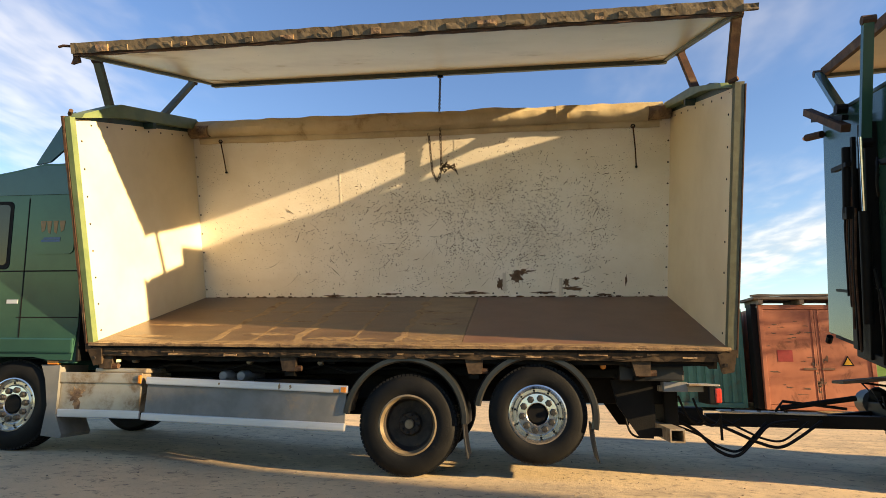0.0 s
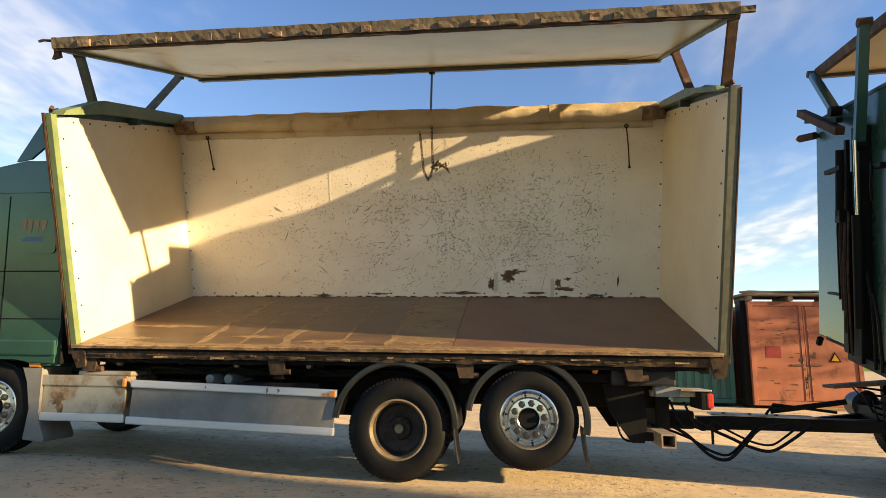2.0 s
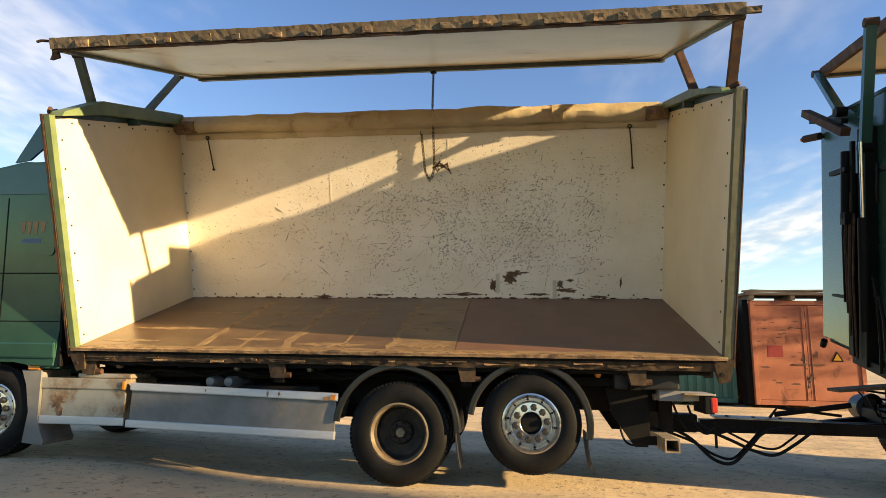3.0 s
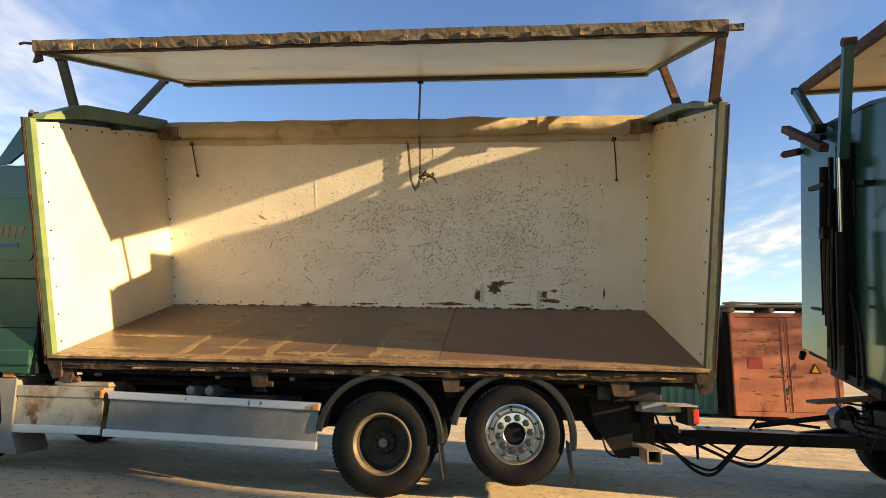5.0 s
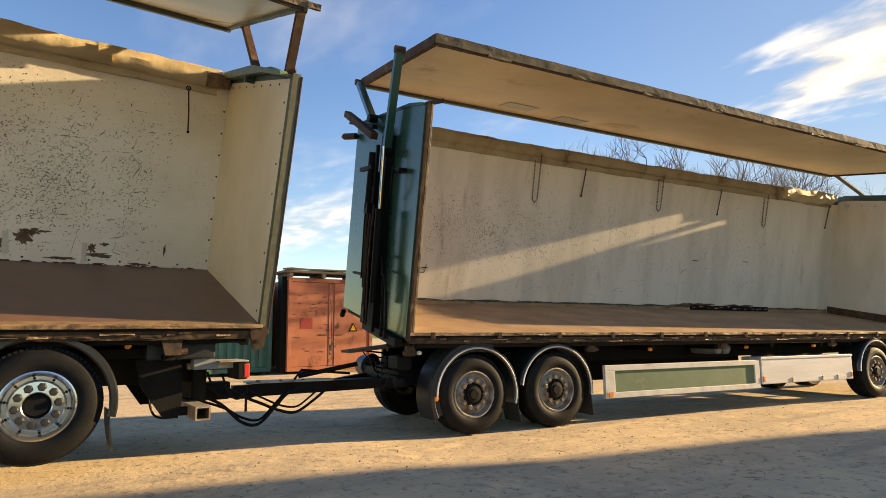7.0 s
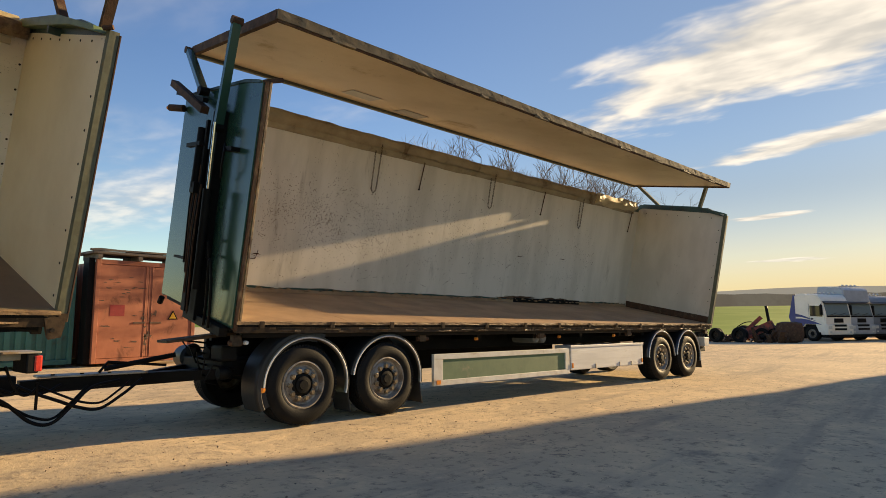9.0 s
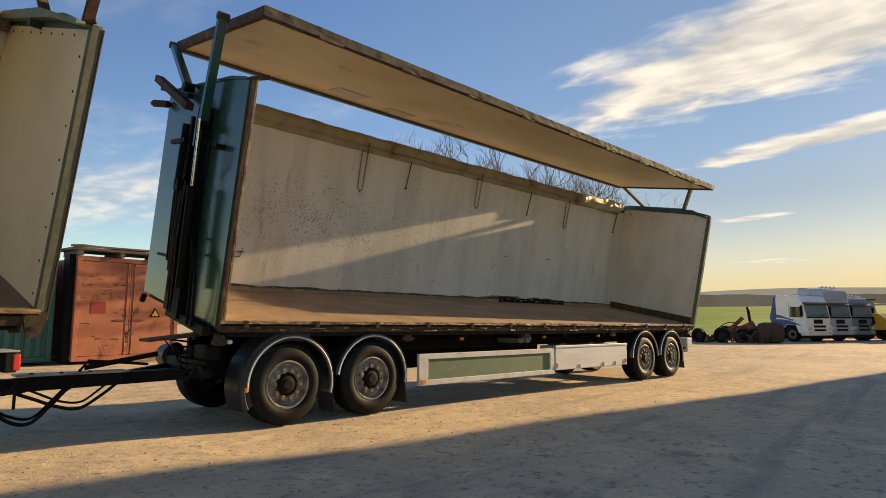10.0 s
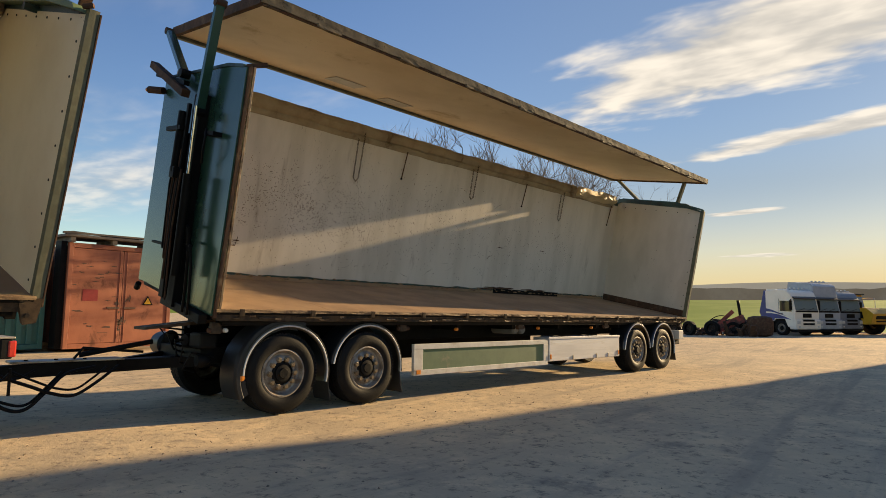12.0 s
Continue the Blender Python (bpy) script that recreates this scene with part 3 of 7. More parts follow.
def wheel_data(style, r=0.5, width=0.31):
    """tyre, rim and hub meshes of one kind of wheel; the outer face looks along -y."""
    key = (style, r, width)
    if key in _wheel_meshes:
        return _wheel_meshes[key]
    R = r * 0.575
    parts = [("tyre", tyre_mesh(r, width), "black rubber tyre with dusty sidewall")]
    if style == "chrome":
        bm = B()
        lathe(bm, [(R, 0.03), (R * 1.02, 0.0), (R * 0.97, -0.004), (R * 0.93, 0.02), (R * 0.86, 0.05), (R * 0.76, 0.05), (R * 0.70, 0.03), (R * 0.40, 0.022), (R * 0.37, 0.03), (R * 0.36, 0.09)], 48)
        parts.append(("rim", mesh_of(bm, M_CHROME, True), "polished steel rim"))
        for k in range(10):
            parts.append(("hand_hole", ("hole", k * math.tau / 10, R * 0.81, 0.047, M_BLACK, 0.0115), ""))
        for k in range(10):
            a = (k + 0.5) * math.tau / 10
            parts.append(("wheel_nut", ("nut", a, R * 0.55, 0.024, M_NUT, 0.036), ""))
        bm = B()
        lathe(bm, [(0.0, 0.03), (R * 0.30, 0.03), (R * 0.36, 0.045)], 32)
        parts.append(("hub", mesh_of(bm, M_BLACK, True), "black recessed hub"))
    elif style == "dish":
        bm = B()
        lathe(bm, [(R, 0.03), (R * 1.03, 0.0), (R * 0.97, -0.004), (R * 0.93, 0.02), (R * 0.88, 0.05)], 48)
        parts.append(("rim_lip", mesh_of(bm, M_RIM_LIP, True), "tan dusty rim lip"))
        bm = B()
        lathe(bm, [(R * 0.885, 0.045), (R * 0.86, 0.07), (R * 0.84, 0.15), (R * 0.78, 0.175), (R * 0.55, 0.185), (R * 0.42, 0.19), (R * 0.40, 0.15), (R * 0.36, 0.13), (R * 0.2, 0.125), (R * 0.18, 0.11), (0, 0.11)], 48)
        parts.append(("rim", mesh_of(bm, M_RIM_DARK, True), "dark deep-dished rim"))
        bm = B()
        lathe(bm, [(0, 0.085), (R * 0.15, 0.088), (R * 0.17, 0.112)], 16)
        parts.append(("hub", mesh_of(bm, M_RIM_LIP, True), "worn hub cap"))
        for k in range(8):
            parts.append(("wheel_nut", ("nut", k * math.tau / 8, R * 0.30, 0.118, M_RIM_DARK, 0.018), ""))
    else:
        bm = B()
        lathe(bm, [(R, 0.03), (R * 1.03, 0.0), (R * 0.97, -0.004), (R * 0.92, 0.02), (R * 0.86, 0.055), (R * 0.78, 0.06), (R * 0.66, 0.035), (R * 0.52, 0.03), (R * 0.50, 0.05)], 48)
        parts.append(("rim", mesh_of(bm, M_RIM, True), "dusty grey steel rim"))
        bm = B()
        lathe(bm, [(0, -0.015), (R * 0.2, -0.015), (R * 0.23, 0.0), (R * 0.36, 0.005), (R * 0.38, 0.03), (R * 0.52, 0.04)], 24)
        parts.append(("hub", mesh_of(bm, M_BLACK, True), "dark greasy hub"))
        for k in range(10):
            parts.append(("wheel_nut", ("nut", k * math.tau / 10, R * 0.60, 0.03, M_RIM_LIP, 0.036), ""))
    nut_cache = {}
    out = []
    for name, what, label in parts:
        if isinstance(what, tuple):
            _, a, rad, y, mt, size = what
            if mt.name not in nut_cache and _ == "hole":
                bm = B()
                lathe(bm, [(0.0, -0.003), (size, -0.003), (size, 0.004)], 12)
                nut_cache[mt.name] = mesh_of(bm, mt)
            elif mt.name not in nut_cache:
                bm = B()
                lathe(bm, [(0, -0.03), (size * 0.7, -0.03), (size * 0.75, -0.018), (size, -0.015), (size, 0.006)], 6)
                nut_cache[mt.name] = mesh_of(bm, mt)
            out.append((name, nut_cache[mt.name], label, pose(math.cos(a) * rad, y, math.sin(a) * rad)))
        else:
            out.append((name, what, label, Matrix()))
    _wheel_meshes[key] = out
    return out


def wheel(parent, style, m, r=0.5, width=0.31, label=""):
    data = wheel_data(style, r, width)
    base = part("wheel", data[0][1], None, parent, label, m)
    for name, me, lab, off in data[1:]:
        part(name, me, None, base, lab, m @ off)
    return base


def mudguard(parent, m, r, width, a0, a1, mt, lip=None, label="dark plastic mudguard", thick=0.012):
    """An arched guard over a wheel, with a rolled outer edge."""
    bm = B()
    n = 26
    prof = [(r - 0.008, 0.004), (r + 0.008, -0.012), (r + 0.05, -0.010), (r + 0.064, 0.008), (r + 0.068, 0.05), (r + 0.068, width), (r + 0.056, width), (r + 0.056, 0.03), (r + 0.008, 0.012)]
    rings = []
    for i in range(n + 1):
        a = radians(a0 + (a1 - a0) * i / n)
        rings.append([bm.verts.new((q * math.cos(a), y, q * math.sin(a))) for q, y in prof])
    k = len(prof)
    for p, q in zip(rings, rings[1:]):
        for j in range(k):
            bm.faces.new((p[j], p[(j + 1) % k], q[(j + 1) % k], q[j]))
    bm.faces.new(rings[0][::-1]), bm.faces.new(rings[-1])
    g = part("mudguard", bm, mt, parent, label, m, smooth=True)
    if lip:
        bm = B()
        tube(bm, [((r + 0.018) * math.cos(radians(a0 + (a1 - a0) * i / n)), -0.012, (r + 0.018) * math.sin(radians(a0 + (a1 - a0) * i / n))) for i in range(n + 1)], 0.012, 6)
        part("edge_trim", bm, lip, g, "bright aluminium edge trim", m, smooth=True)
    return g


def flap(parent, m, w, h, mt=M_PLASTIC, label="hanging rubber mud flap"):
    bm = B()
    n = 6
    rows = []
    for i in range(n + 1):
        t = i / n
        x = 0.05 * t * t
        rows.append([bm.verts.new((x + dx, y, -h * t)) for dx, y in ((0, 0), (0.012, 0), (0.012, w), (0, w))])
    for p, q in zip(rows, rows[1:]):
        for j in range(4):
            bm.faces.new((p[j], p[(j + 1) % 4], q[(j + 1) % 4], q[j]))
    bm.faces.new(rows[0][::-1]), bm.faces.new(rows[-1])
    return part("mud_flap", bm, mt, parent, label, m)


def screws(parent, pts, m, direction, name="screw"):
    """Dark dome-headed screws at points of a body, all from one mesh."""
    bm = B()
    lathe(bm, [(0, -0.006), (0.010, -0.004), (0.013, 0.001)], 7)
    me = mesh_of(bm, M_RIM_DARK)
    turn = {"y": pose(0, 0, 0), "x+": pose(0, 0, 0, 0, 0, 90), "x-": pose(0, 0, 0, 0, 0, -90)}[direction]
    for p in pts:
        part(name, me, None, parent, "", m @ Matrix.Translation(p) @ turn)


def wandering_sheet(bm, x0, x1, wlo, whi, v, amp, seed, n=70, rows=9, bulge=0.1):
    """A slack roll of cloth along x: a bulging strip with folds, open at the back."""
    grid = []
    for i in range(n + 1):
        x = x0 + (x1 - x0) * i / n
        line = []
        for j in range(rows + 1):
            a = math.pi * j / rows
            q = noise.noise_vector(Vector((x * 1.3 + seed, j * 0.5, seed))) + 0.5 * noise.noise_vector(Vector((x * 4.2, j * 0.9 + seed, 2)))
            w = (whi + wlo) / 2 + math.cos(a) * (whi - wlo) / 2 + q.z * amp
            y = v - math.sin(a) * bulge - abs(q.y) * amp
            line.append(bm.verts.new((x, y, w)))
        grid.append(line)
    for a, b in zip(grid, grid[1:]):
        for j in range(rows):
            bm.faces.new((a[j], a[j + 1], b[j + 1], b[j]))
        bm.faces.new((a[-1], a[0], b[0], b[-1]))
    bm.faces.new(grid[0]), bm.faces.new(grid[-1][::-1])
    return bm


def blotch(bm, cx, cz, rx, rz, y0, y1, seed, n=34):
    """An irregular flat patch on a wall that faces -y."""
    out = []
    for k in range(n):
        a = k * math.tau / n
        q = 0.72 + 0.7 * noise.noise(Vector((math.cos(a) * 1.9 + seed, math.sin(a) * 1.9, seed))) + 0.5 * noise.noise(Vector((math.cos(a) * 5 + seed, math.sin(a) * 5, 3)))
        out.append((cx + rx * q * math.cos(a), cz + rz * q * math.sin(a)))
    return prism(bm, out, "y", y0, y1)


def flecks(parent, m, y, count, seed, spot, limits, mt=M_FLECK):
    """Small dark chips knocked out of a lining that faces -y."""
    rnd = random.Random(seed)
    verts, faces = [], []
    while len(faces) < count:
        x, z = spot(rnd)
        if not (limits[0] < x < limits[1] and limits[2] < z < limits[3]):
            continue
        if noise.noise(Vector((x * 2.6, z * 2.6, seed))) + 0.6 * noise.noise(Vector((x * 7, z * 7, seed))) < rnd.uniform(-0.45, 0.35):
            continue
        ln, wd, a = 0.004 + 0.017 * rnd.random() ** 2.3, rnd.uniform(0.0020, 0.0058), rnd.gauss(0.5, 0.8)
        if rnd.random() < 0.07:
            ln, wd = ln * 3.2, wd * 0.7
        k = len(verts)
        for j in range(6):
            q = j * math.tau / 6
            u, v = ln * math.cos(q) * rnd.uniform(0.6, 1.3), wd * math.sin(q) * rnd.uniform(0.6, 1.4)
            verts.append((x + u * math.cos(a) - v * math.sin(a), y, z + u * math.sin(a) + v * math.cos(a)))
        faces.append(tuple(range(k, k + 6)))
    me = bpy.data.meshes.new("flecks")
    me.from_pydata(verts, [], faces)
    me.materials.append(mt)
    return tagged(part("chipped_paint", me, None, parent, "many small dark chips in the lining", m), kind="stuff")


def scratches(parent, m, y, count, seed, limits, mt=M_FLECK):
    """Long thin curved scrapes on a lining that faces -y, each a narrow sliver."""
    rnd = random.Random(seed)
    verts, faces = [], []
    for _ in range(count):
        x, z = rnd.uniform(limits[0], limits[1]), limits[2] + (limits[3] - limits[2]) * rnd.random() ** 1.3
        a, bend, ln = rnd.choice((0.05, 0.35, 0.7, 1.5, -0.3)) + rnd.gauss(0, 0.2), rnd.gauss(0, 0.5), 0.06 + 0.3 * rnd.random() ** 2
        wd, n = rnd.uniform(0.0012, 0.0032), 9
        k = len(verts)
        for i in range(n):
            q = a + bend * i / n
            wob = wd * math.sin(math.pi * (i + 0.3) / n) * rnd.uniform(0.4, 1.3)
            verts += [(x - math.sin(q) * wob, y, z + math.cos(q) * wob), (x + math.sin(q) * wob, y, z - math.cos(q) * wob)]
            x, z = x + math.cos(q) * ln / n, z + math.sin(q) * ln / n
        faces += [(k + 2 * i, k + 2 * i + 1, k + 2 * i + 3, k + 2 * i + 2) for i in range(n - 1)]
    me = bpy.data.meshes.new("scratches")
    me.from_pydata(verts, [], faces)
    me.materials.append(mt)
    return tagged(part("scratched_paint", me, None, parent, "long thin brown scratches in the lining", m), kind="stuff")


def end_wall(parent, m, x0, x1, depth, height, lining, name, inner, shell, peak=0.18, low=0.0):
    """A closing wall across the body with a shallow gable: shell outside, lining on the inner face."""
    t = 0.006
    outl = [(0.0, low - 0.08), (depth, low - 0.08), (depth, height + 0.02), (depth - 0.12, height + peak * 0.55), (0.75, height + peak * 0.66), (0.06, height), (0.0, height - 0.02)]
    bm = B()
    prism(bm, outl, "x", x0, x1)
    w = part(name, bm, shell, parent, "", m)
    bm = B()
    ins = [(0.05, low), (depth - 0.003, low), (depth - 0.003, height - 0.02), (0.05, height - 0.03)]
    if inner > 0:
        prism(bm, ins, "x", x1, x1 + t)
    else:
        prism(bm, ins, "x", x0 - t, x0)
    part("lining", bm, lining, w, "cream-white wall lining", m)
    return w


# ---- the truck ----


def build_truck():
    truck = thing("truck", "green three-axle truck with an open side-tipping box body", "truck", pose(-1.5, 1.2, 0))
    T = TRUCK_BODY
    XL, XR, W, H = -4.77, 1.90, 2.40, 2.46

    # floor boards
    for x0, x1, mt, lab in ((XL, -3.42, M_PLY_WORN, "worn brown plywood floor board"), (-3.42, -2.48, M_PLY_WORN, ""), (-2.48, -1.34, M_PLY_WORN, ""),
                            (-1.34, -0.67, M_PLY_TAN, "tan worn floor board"), (-0.67, XR, M_PLY, "smooth dark brown plywood floor board")):
        part("floor_board", box(B(), x0 + 0.003, x1 - 0.003, 0.0, W - 0.002, -0.03, 0.0), mt, truck, lab, T)
    # worn tan streaks along the joints and across the boards
    for x, wd in ((-3.42, 0.045), (-2.48, 0.055), (-1.34, 0.045), (-1.86, 0.02), (-2.95, 0.02)):
        bm = B()
        n = 26
        lo = [(x - wd * max(0.1, 0.9 + 1.6 * noise.noise(Vector((i * 0.45, x, 0)))), 0.02 + i * (W - 0.35) / n) for i in range(n + 1)]
        hi = [(x + wd * max(0.1, 0.9 + 1.6 * noise.noise(Vector((i * 0.45, x, 7)))), 0.02 + i * (W - 0.35) / n) for i in range(n + 1)]
        prism(bm, lo + hi[::-1], "z", 0.0005, 0.0022)
        part("worn_streak", bm, M_WORN_TAN, truck, "tan worn streak on the floor", T)
    for k, (x, v, ln, wd) in enumerate(((-4.1, 0.75, 0.55, 0.05), (-3.0, 1.45, 0.4, 0.03), (-2.9, 0.35, 0.3, 0.05), (-2.0, 1.5, 0.42, 0.03), (-1.05, 1.42, 0.26, 0.05), (-1.0, 0.85, 0.24, 0.07),
                                        (-1.0, 0.22, 0.28, 0.1), (-2.0, 0.2, 0.4, 0.07), (-3.9, 1.5, 0.4, 0.03), (-4.3, 0.25, 0.35, 0.06), (-2.95, 0.95, 0.36, 0.025))):
        bm = B()
        n = 22
        lo = [(x + (i / n - 0.5) * 2 * ln, v - wd * math.sin(math.pi * i / n) * max(0.15, 0.8 + 1.5 * noise.noise(Vector((i * 0.5, k, 1))))) for i in range(n + 1)]
        hi = [(x + (i / n - 0.5) * 2 * ln, v + wd * math.sin(math.pi * i / n) * max(0.15, 0.8 + 1.5 * noise.noise(Vector((i * 0.5, k, 9)))) + 0.002) for i in range(n + 1)]
        prism(bm, lo + hi[::-1], "z", 0.0005, 0.002)
        part("worn_streak", bm, M_WORN_TAN, truck, "", T)
    # edge beams
    part("edge_rail", rough_beam(B(), XL - 0.02, XR + 0.02, -0.055, -0.003, -0.026, 0.003, 0.05, 0.004, 3), M_EDGE_TAN, truck, "tan worn floor edge rail", T)
    part("edge_gap", rough_beam(B(), XL - 0.01, XR + 0.01, -0.035, -0.003, -0.058, -0.027, 0.05, 0.003, 13), M_BLACK, truck, "", T)
    re_ = random.Random(44)
    for k in range(26):
        x = XL + 0.1 + (XR - XL - 0.4) * (k + re_.random()) / 26
        z = re_.uniform(-0.125, -0.07)
        part("dirt_clump", rough_beam(B(), x, x + re_.uniform(0.05, 0.3), -0.036, 0.0, z - re_.uniform(0.003, 0.012), z + re_.uniform(0.003, 0.010), 0.03, 0.010, k), M_EDGE_TAN if k % 2 else M_EDGE, truck, "", T)
    # tan edge strip: the sunlit band is put into its colour, with wear
    bm = B()
    n = 90
    lo = [(XL + 0.05 + (XR - XL - 0.1) * i / n, 0.004) for i in range(n + 1)]
    hi = [(x, max(0.01, 0.075 + 0.05 * noise.noise(Vector((x * 1.3, 0, 4))) + 0.03 * noise.noise(Vector((x * 6, 2, 0))))) for x, _ in lo]
    prism(bm, lo + hi[::-1], "z", 0.0006, 0.0026)
    part("worn_streak", bm, M_WORN_TAN, truck, "tan strip along the floor edge, sunlit band and wear in one colour", T)
    # added black block: hides lit ground seen through the gap here
    part("front_box", box(B(), -4.98, -4.1, 0.75, 1.7, 0.7, 1.28, 0.02), M_BLACK, truck, "black box added behind the cab to close the gap", Matrix.Translation((0, -0.04, 0)))
    part("side_beam", rough_beam(B(), XL, XR + 0.02, -0.02, 0.08, -0.145, -0.06, 0.05, 0.009, 9), M_EDGE, truck, "dirt-caked steel side beam", T)
    part("under_beam", rough_beam(B(), XL + 0.1, XR - 0.1, 0.05, 0.14, -0.215, -0.165, 0.06, 0.012, 5), M_BLACK, truck, "", T)
    part("floor_frame", box(B(), XL, XR, 0.10, W, -0.14, -0.034), M_BLACK, truck, "black steel floor frame", T)
    for i in range(9):
        x = XL + 0.3 + i * 0.78
        part("cross_member", box(B(), x, x + 0.08, 0.12, W - 0.1, -0.26, -0.142), M_BLACK, truck, "", T)

    # rear lining wall along the far side
    wall = part("side_wall", box(B(), XL - 0.05, XR + 0.05, W + 0.003, W + 0.06, -0.14, H), M_TEAL_DARK, truck, "scuffed far side wall", T)
    bm = B()
    box(bm, XL, XR, W - 0.003, W + 0.002, 0.0, H - 0.05)
    part("lining", bm, M_WALL, wall, "scratched and speckled cream-white lining", T)
    for x in (-2.6, -0.95, 0.55):
        part("lining_seam", box(B(), x - 0.010, x + 0.010, W - 0.005, W - 0.0035, 0.02, H - 0.1), M_WALL, wall, "", T)
    rnd = random.Random(4)
    for cx, cz, rx, rz in ((-0.15, 0.29, 0.12, 0.12), (-0.04, 0.35, 0.13, 0.05), (-0.36, 0.19, 0.07, 0.10), (0.60, 0.12, 0.2, 0.04), (0.55, 0.20, 0.07, 0.08), (0.68, 0.25, 0.07, 0.03), (0.05, 0.36, 0.08, 0.02), (1.35, 0.22, 0.02, 0.1), (-0.75, 0.06, 0.36, 0.028),
                           (0.22, 0.06, 0.2, 0.025), (-1.95, 0.045, 0.24, 0.02), (-2.75, 0.02, 0.2, 0.03), (1.05, 0.02, 0.16, 0.03)):
        part("peeled_patch", blotch(B(), cx, cz, rx * 0.85, rz * 0.85, W - 0.0075, W - 0.004, cx * 7.3), M_PEEL, wall, "brown peeled patch", T)
    for x, z in ((-0.30, 0.22), (0.47, 0.14)):
        part("wall_strap", box(B(), x - 0.025, x + 0.025, W - 0.016, W - 0.008, z - 0.14, z + 0.12, 0.003), M_WALL_GREY, wall, "small grey steel strap", T)
    for k in range(16):
        cx, cz = rnd.uniform(-3.6, 1.4), rnd.uniform(0.2, 1.9)
        a, ln = rnd.uniform(-1.4, 1.4), rnd.uniform(0.06, 0.2)
        bm = B()
        pts = [(cx + (t - 0.5) * ln * math.cos(a), W - 0.004, cz + (t - 0.5) * ln * math.sin(a) + 0.015 * noise.noise(Vector((k, t * 3, 0)))) for t in (0, 0.25, 0.5, 0.75, 1)]
        tube(bm, pts, [0.001, 0.004, 0.006, 0.003, 0.001], 5)
        part("gouge", bm, M_FLECK, wall, "dark gouge in the lining", T)
    flecks(wall, T, W - 0.0035, 3200, 5, lambda r: (r.gauss(-0.75, 1.45), r.gauss(1.0, 0.48)), (XL + 0.15, XR - 0.6, 0.05, H - 0.25))
    flecks(wall, T, W - 0.0035, 1000, 6, lambda r: (r.gauss(-0.2, 0.75), r.gauss(1.15, 0.4)), (XL + 0.15, XR - 0.6, 0.05, H - 0.25))
    scratches(wall, T, W - 0.0038, 60, 21, (-3.9, 1.3, 0.12, 1.75))
    scratches(wall, T, W - 0.0036, 40, 22, (-2.2, 0.9, 0.1, 1.3), M_WORN_TAN)
    bm = B()
    n = 60
    for i in range(n):
        x = XL + 0.1 + (XR - XL - 0.3) * (i + rnd.random()) / n
        s = rnd.uniform(0.006, 0.026)
        blotch(bm, x, 0.006, s * 2.4, s * 0.6, W - 0.025, W - 0.006, i * 1.7, 8)
    tagged(part("dirt_ridge", bm, M_RUSTY, wall, "crumbs of dirt along the foot of the lining", T), kind="stuff")
    screws(wall, [(XL + 0.03, W - 0.006, 0.12 + k * 0.28) for k in range(8)] + [(XR - 0.03, W - 0.006, 0.12 + k * 0.28) for k in range(8)]
           + [(XL + 0.35 + k * 0.33, W - 0.006, 0.05) for k in range(19)], T, "y")

    # end walls
    left = end_wall(truck, T, XL - 0.06, XL, W, H, M_WALL_CLEAN, "front_wall", 1, M_TEAL_DARK)
    screws(left, [(XL + 0.007, 0.13, 0.1 + k * 0.3) for k in range(8)] + [(XL + 0.007, 0.3 + k * 0.26, H - 0.08) for k in range(8)], T, "x+")
    right = end_wall(truck, T, XR, XR + 0.06, W, H, M_WALL_CLEAN, "rear_wall", -1, M_TEAL_DARK)
    screws(right, [(XR - 0.007, 0.13, 0.1 + k * 0.3) for k in range(8)] + [(XR - 0.007, 0.35 + k * 0.3, H - 0.08) for k in range(7)], T, "x-")
    part("post_strip", box(B(), XL - 0.045, XL + 0.022, -0.028, 0.05, -0.05, H - 0.01, 0.004), M_GREEN, left, "green painted corner strip", T)
    part("corner_post", rough_beam(B(), -0.1, H, -0.033, 0.06, 0.05, 0.08, 0.12, 0.004, 2), M_RUSTY, left, "rust-brown corner post", T @ pose(XL, 0, 0, 0, -90, 0))
    part("corner_post", rough_beam(B(), -0.16, H + 0.02, -0.025, 0.07, -0.075, 0.005, 0.16, 0.0015, 8), M_OLIVE, right, "grimy olive corner post with worn edge", T @ pose(XR, 0, 0, 0, -90, 0))
    part("post_edge", box(B(), XR + 0.078, XR + 0.092, -0.03, 0.02, -0.1, H, 0.003), M_RUSTY, right, "rusty edge flat", T)
    # folded green caps over the end walls
    for wl_, x0, x1, mt in ((left, XL - 0.07, XL + 0.10, M_GREEN), (right, XR - 0.10, XR + 0.07, M_GREEN)):
        bm = B()
        rise = 0.19 if wl_ is left else 0.13
        prism(bm, [(0.05, H - 0.02), (0.10, H + 0.03), (0.72 if wl_ is left else 1.1, H + rise), (2.35, H + rise - 0.03), (2.5, H + 0.05), (2.5, H - 0.03), (2.3, H + 0.02), (0.75, H + 0.04)], "x", x0, x1)
        part("roof_cap", bm, mt, wl_, "folded green steel cap", T)
        part("cap_bracket", box(B(), (x0 + x1) / 2 - 0.1, (x0 + x1) / 2 + 0.12, 1.25, 1.31, H - 0.05, H + 0.02, 0.004), M_TEAL_DARK, wl_, "", T)
        part("hinge_pin", tube(B(), [((x0 + x1) / 2 - 0.03, 0.02, H + 0.02), ((x0 + x1) / 2 + 0.03, -0.03, H + 0.05)], 0.022, 8), M_RUSTY, wl_, "", T)
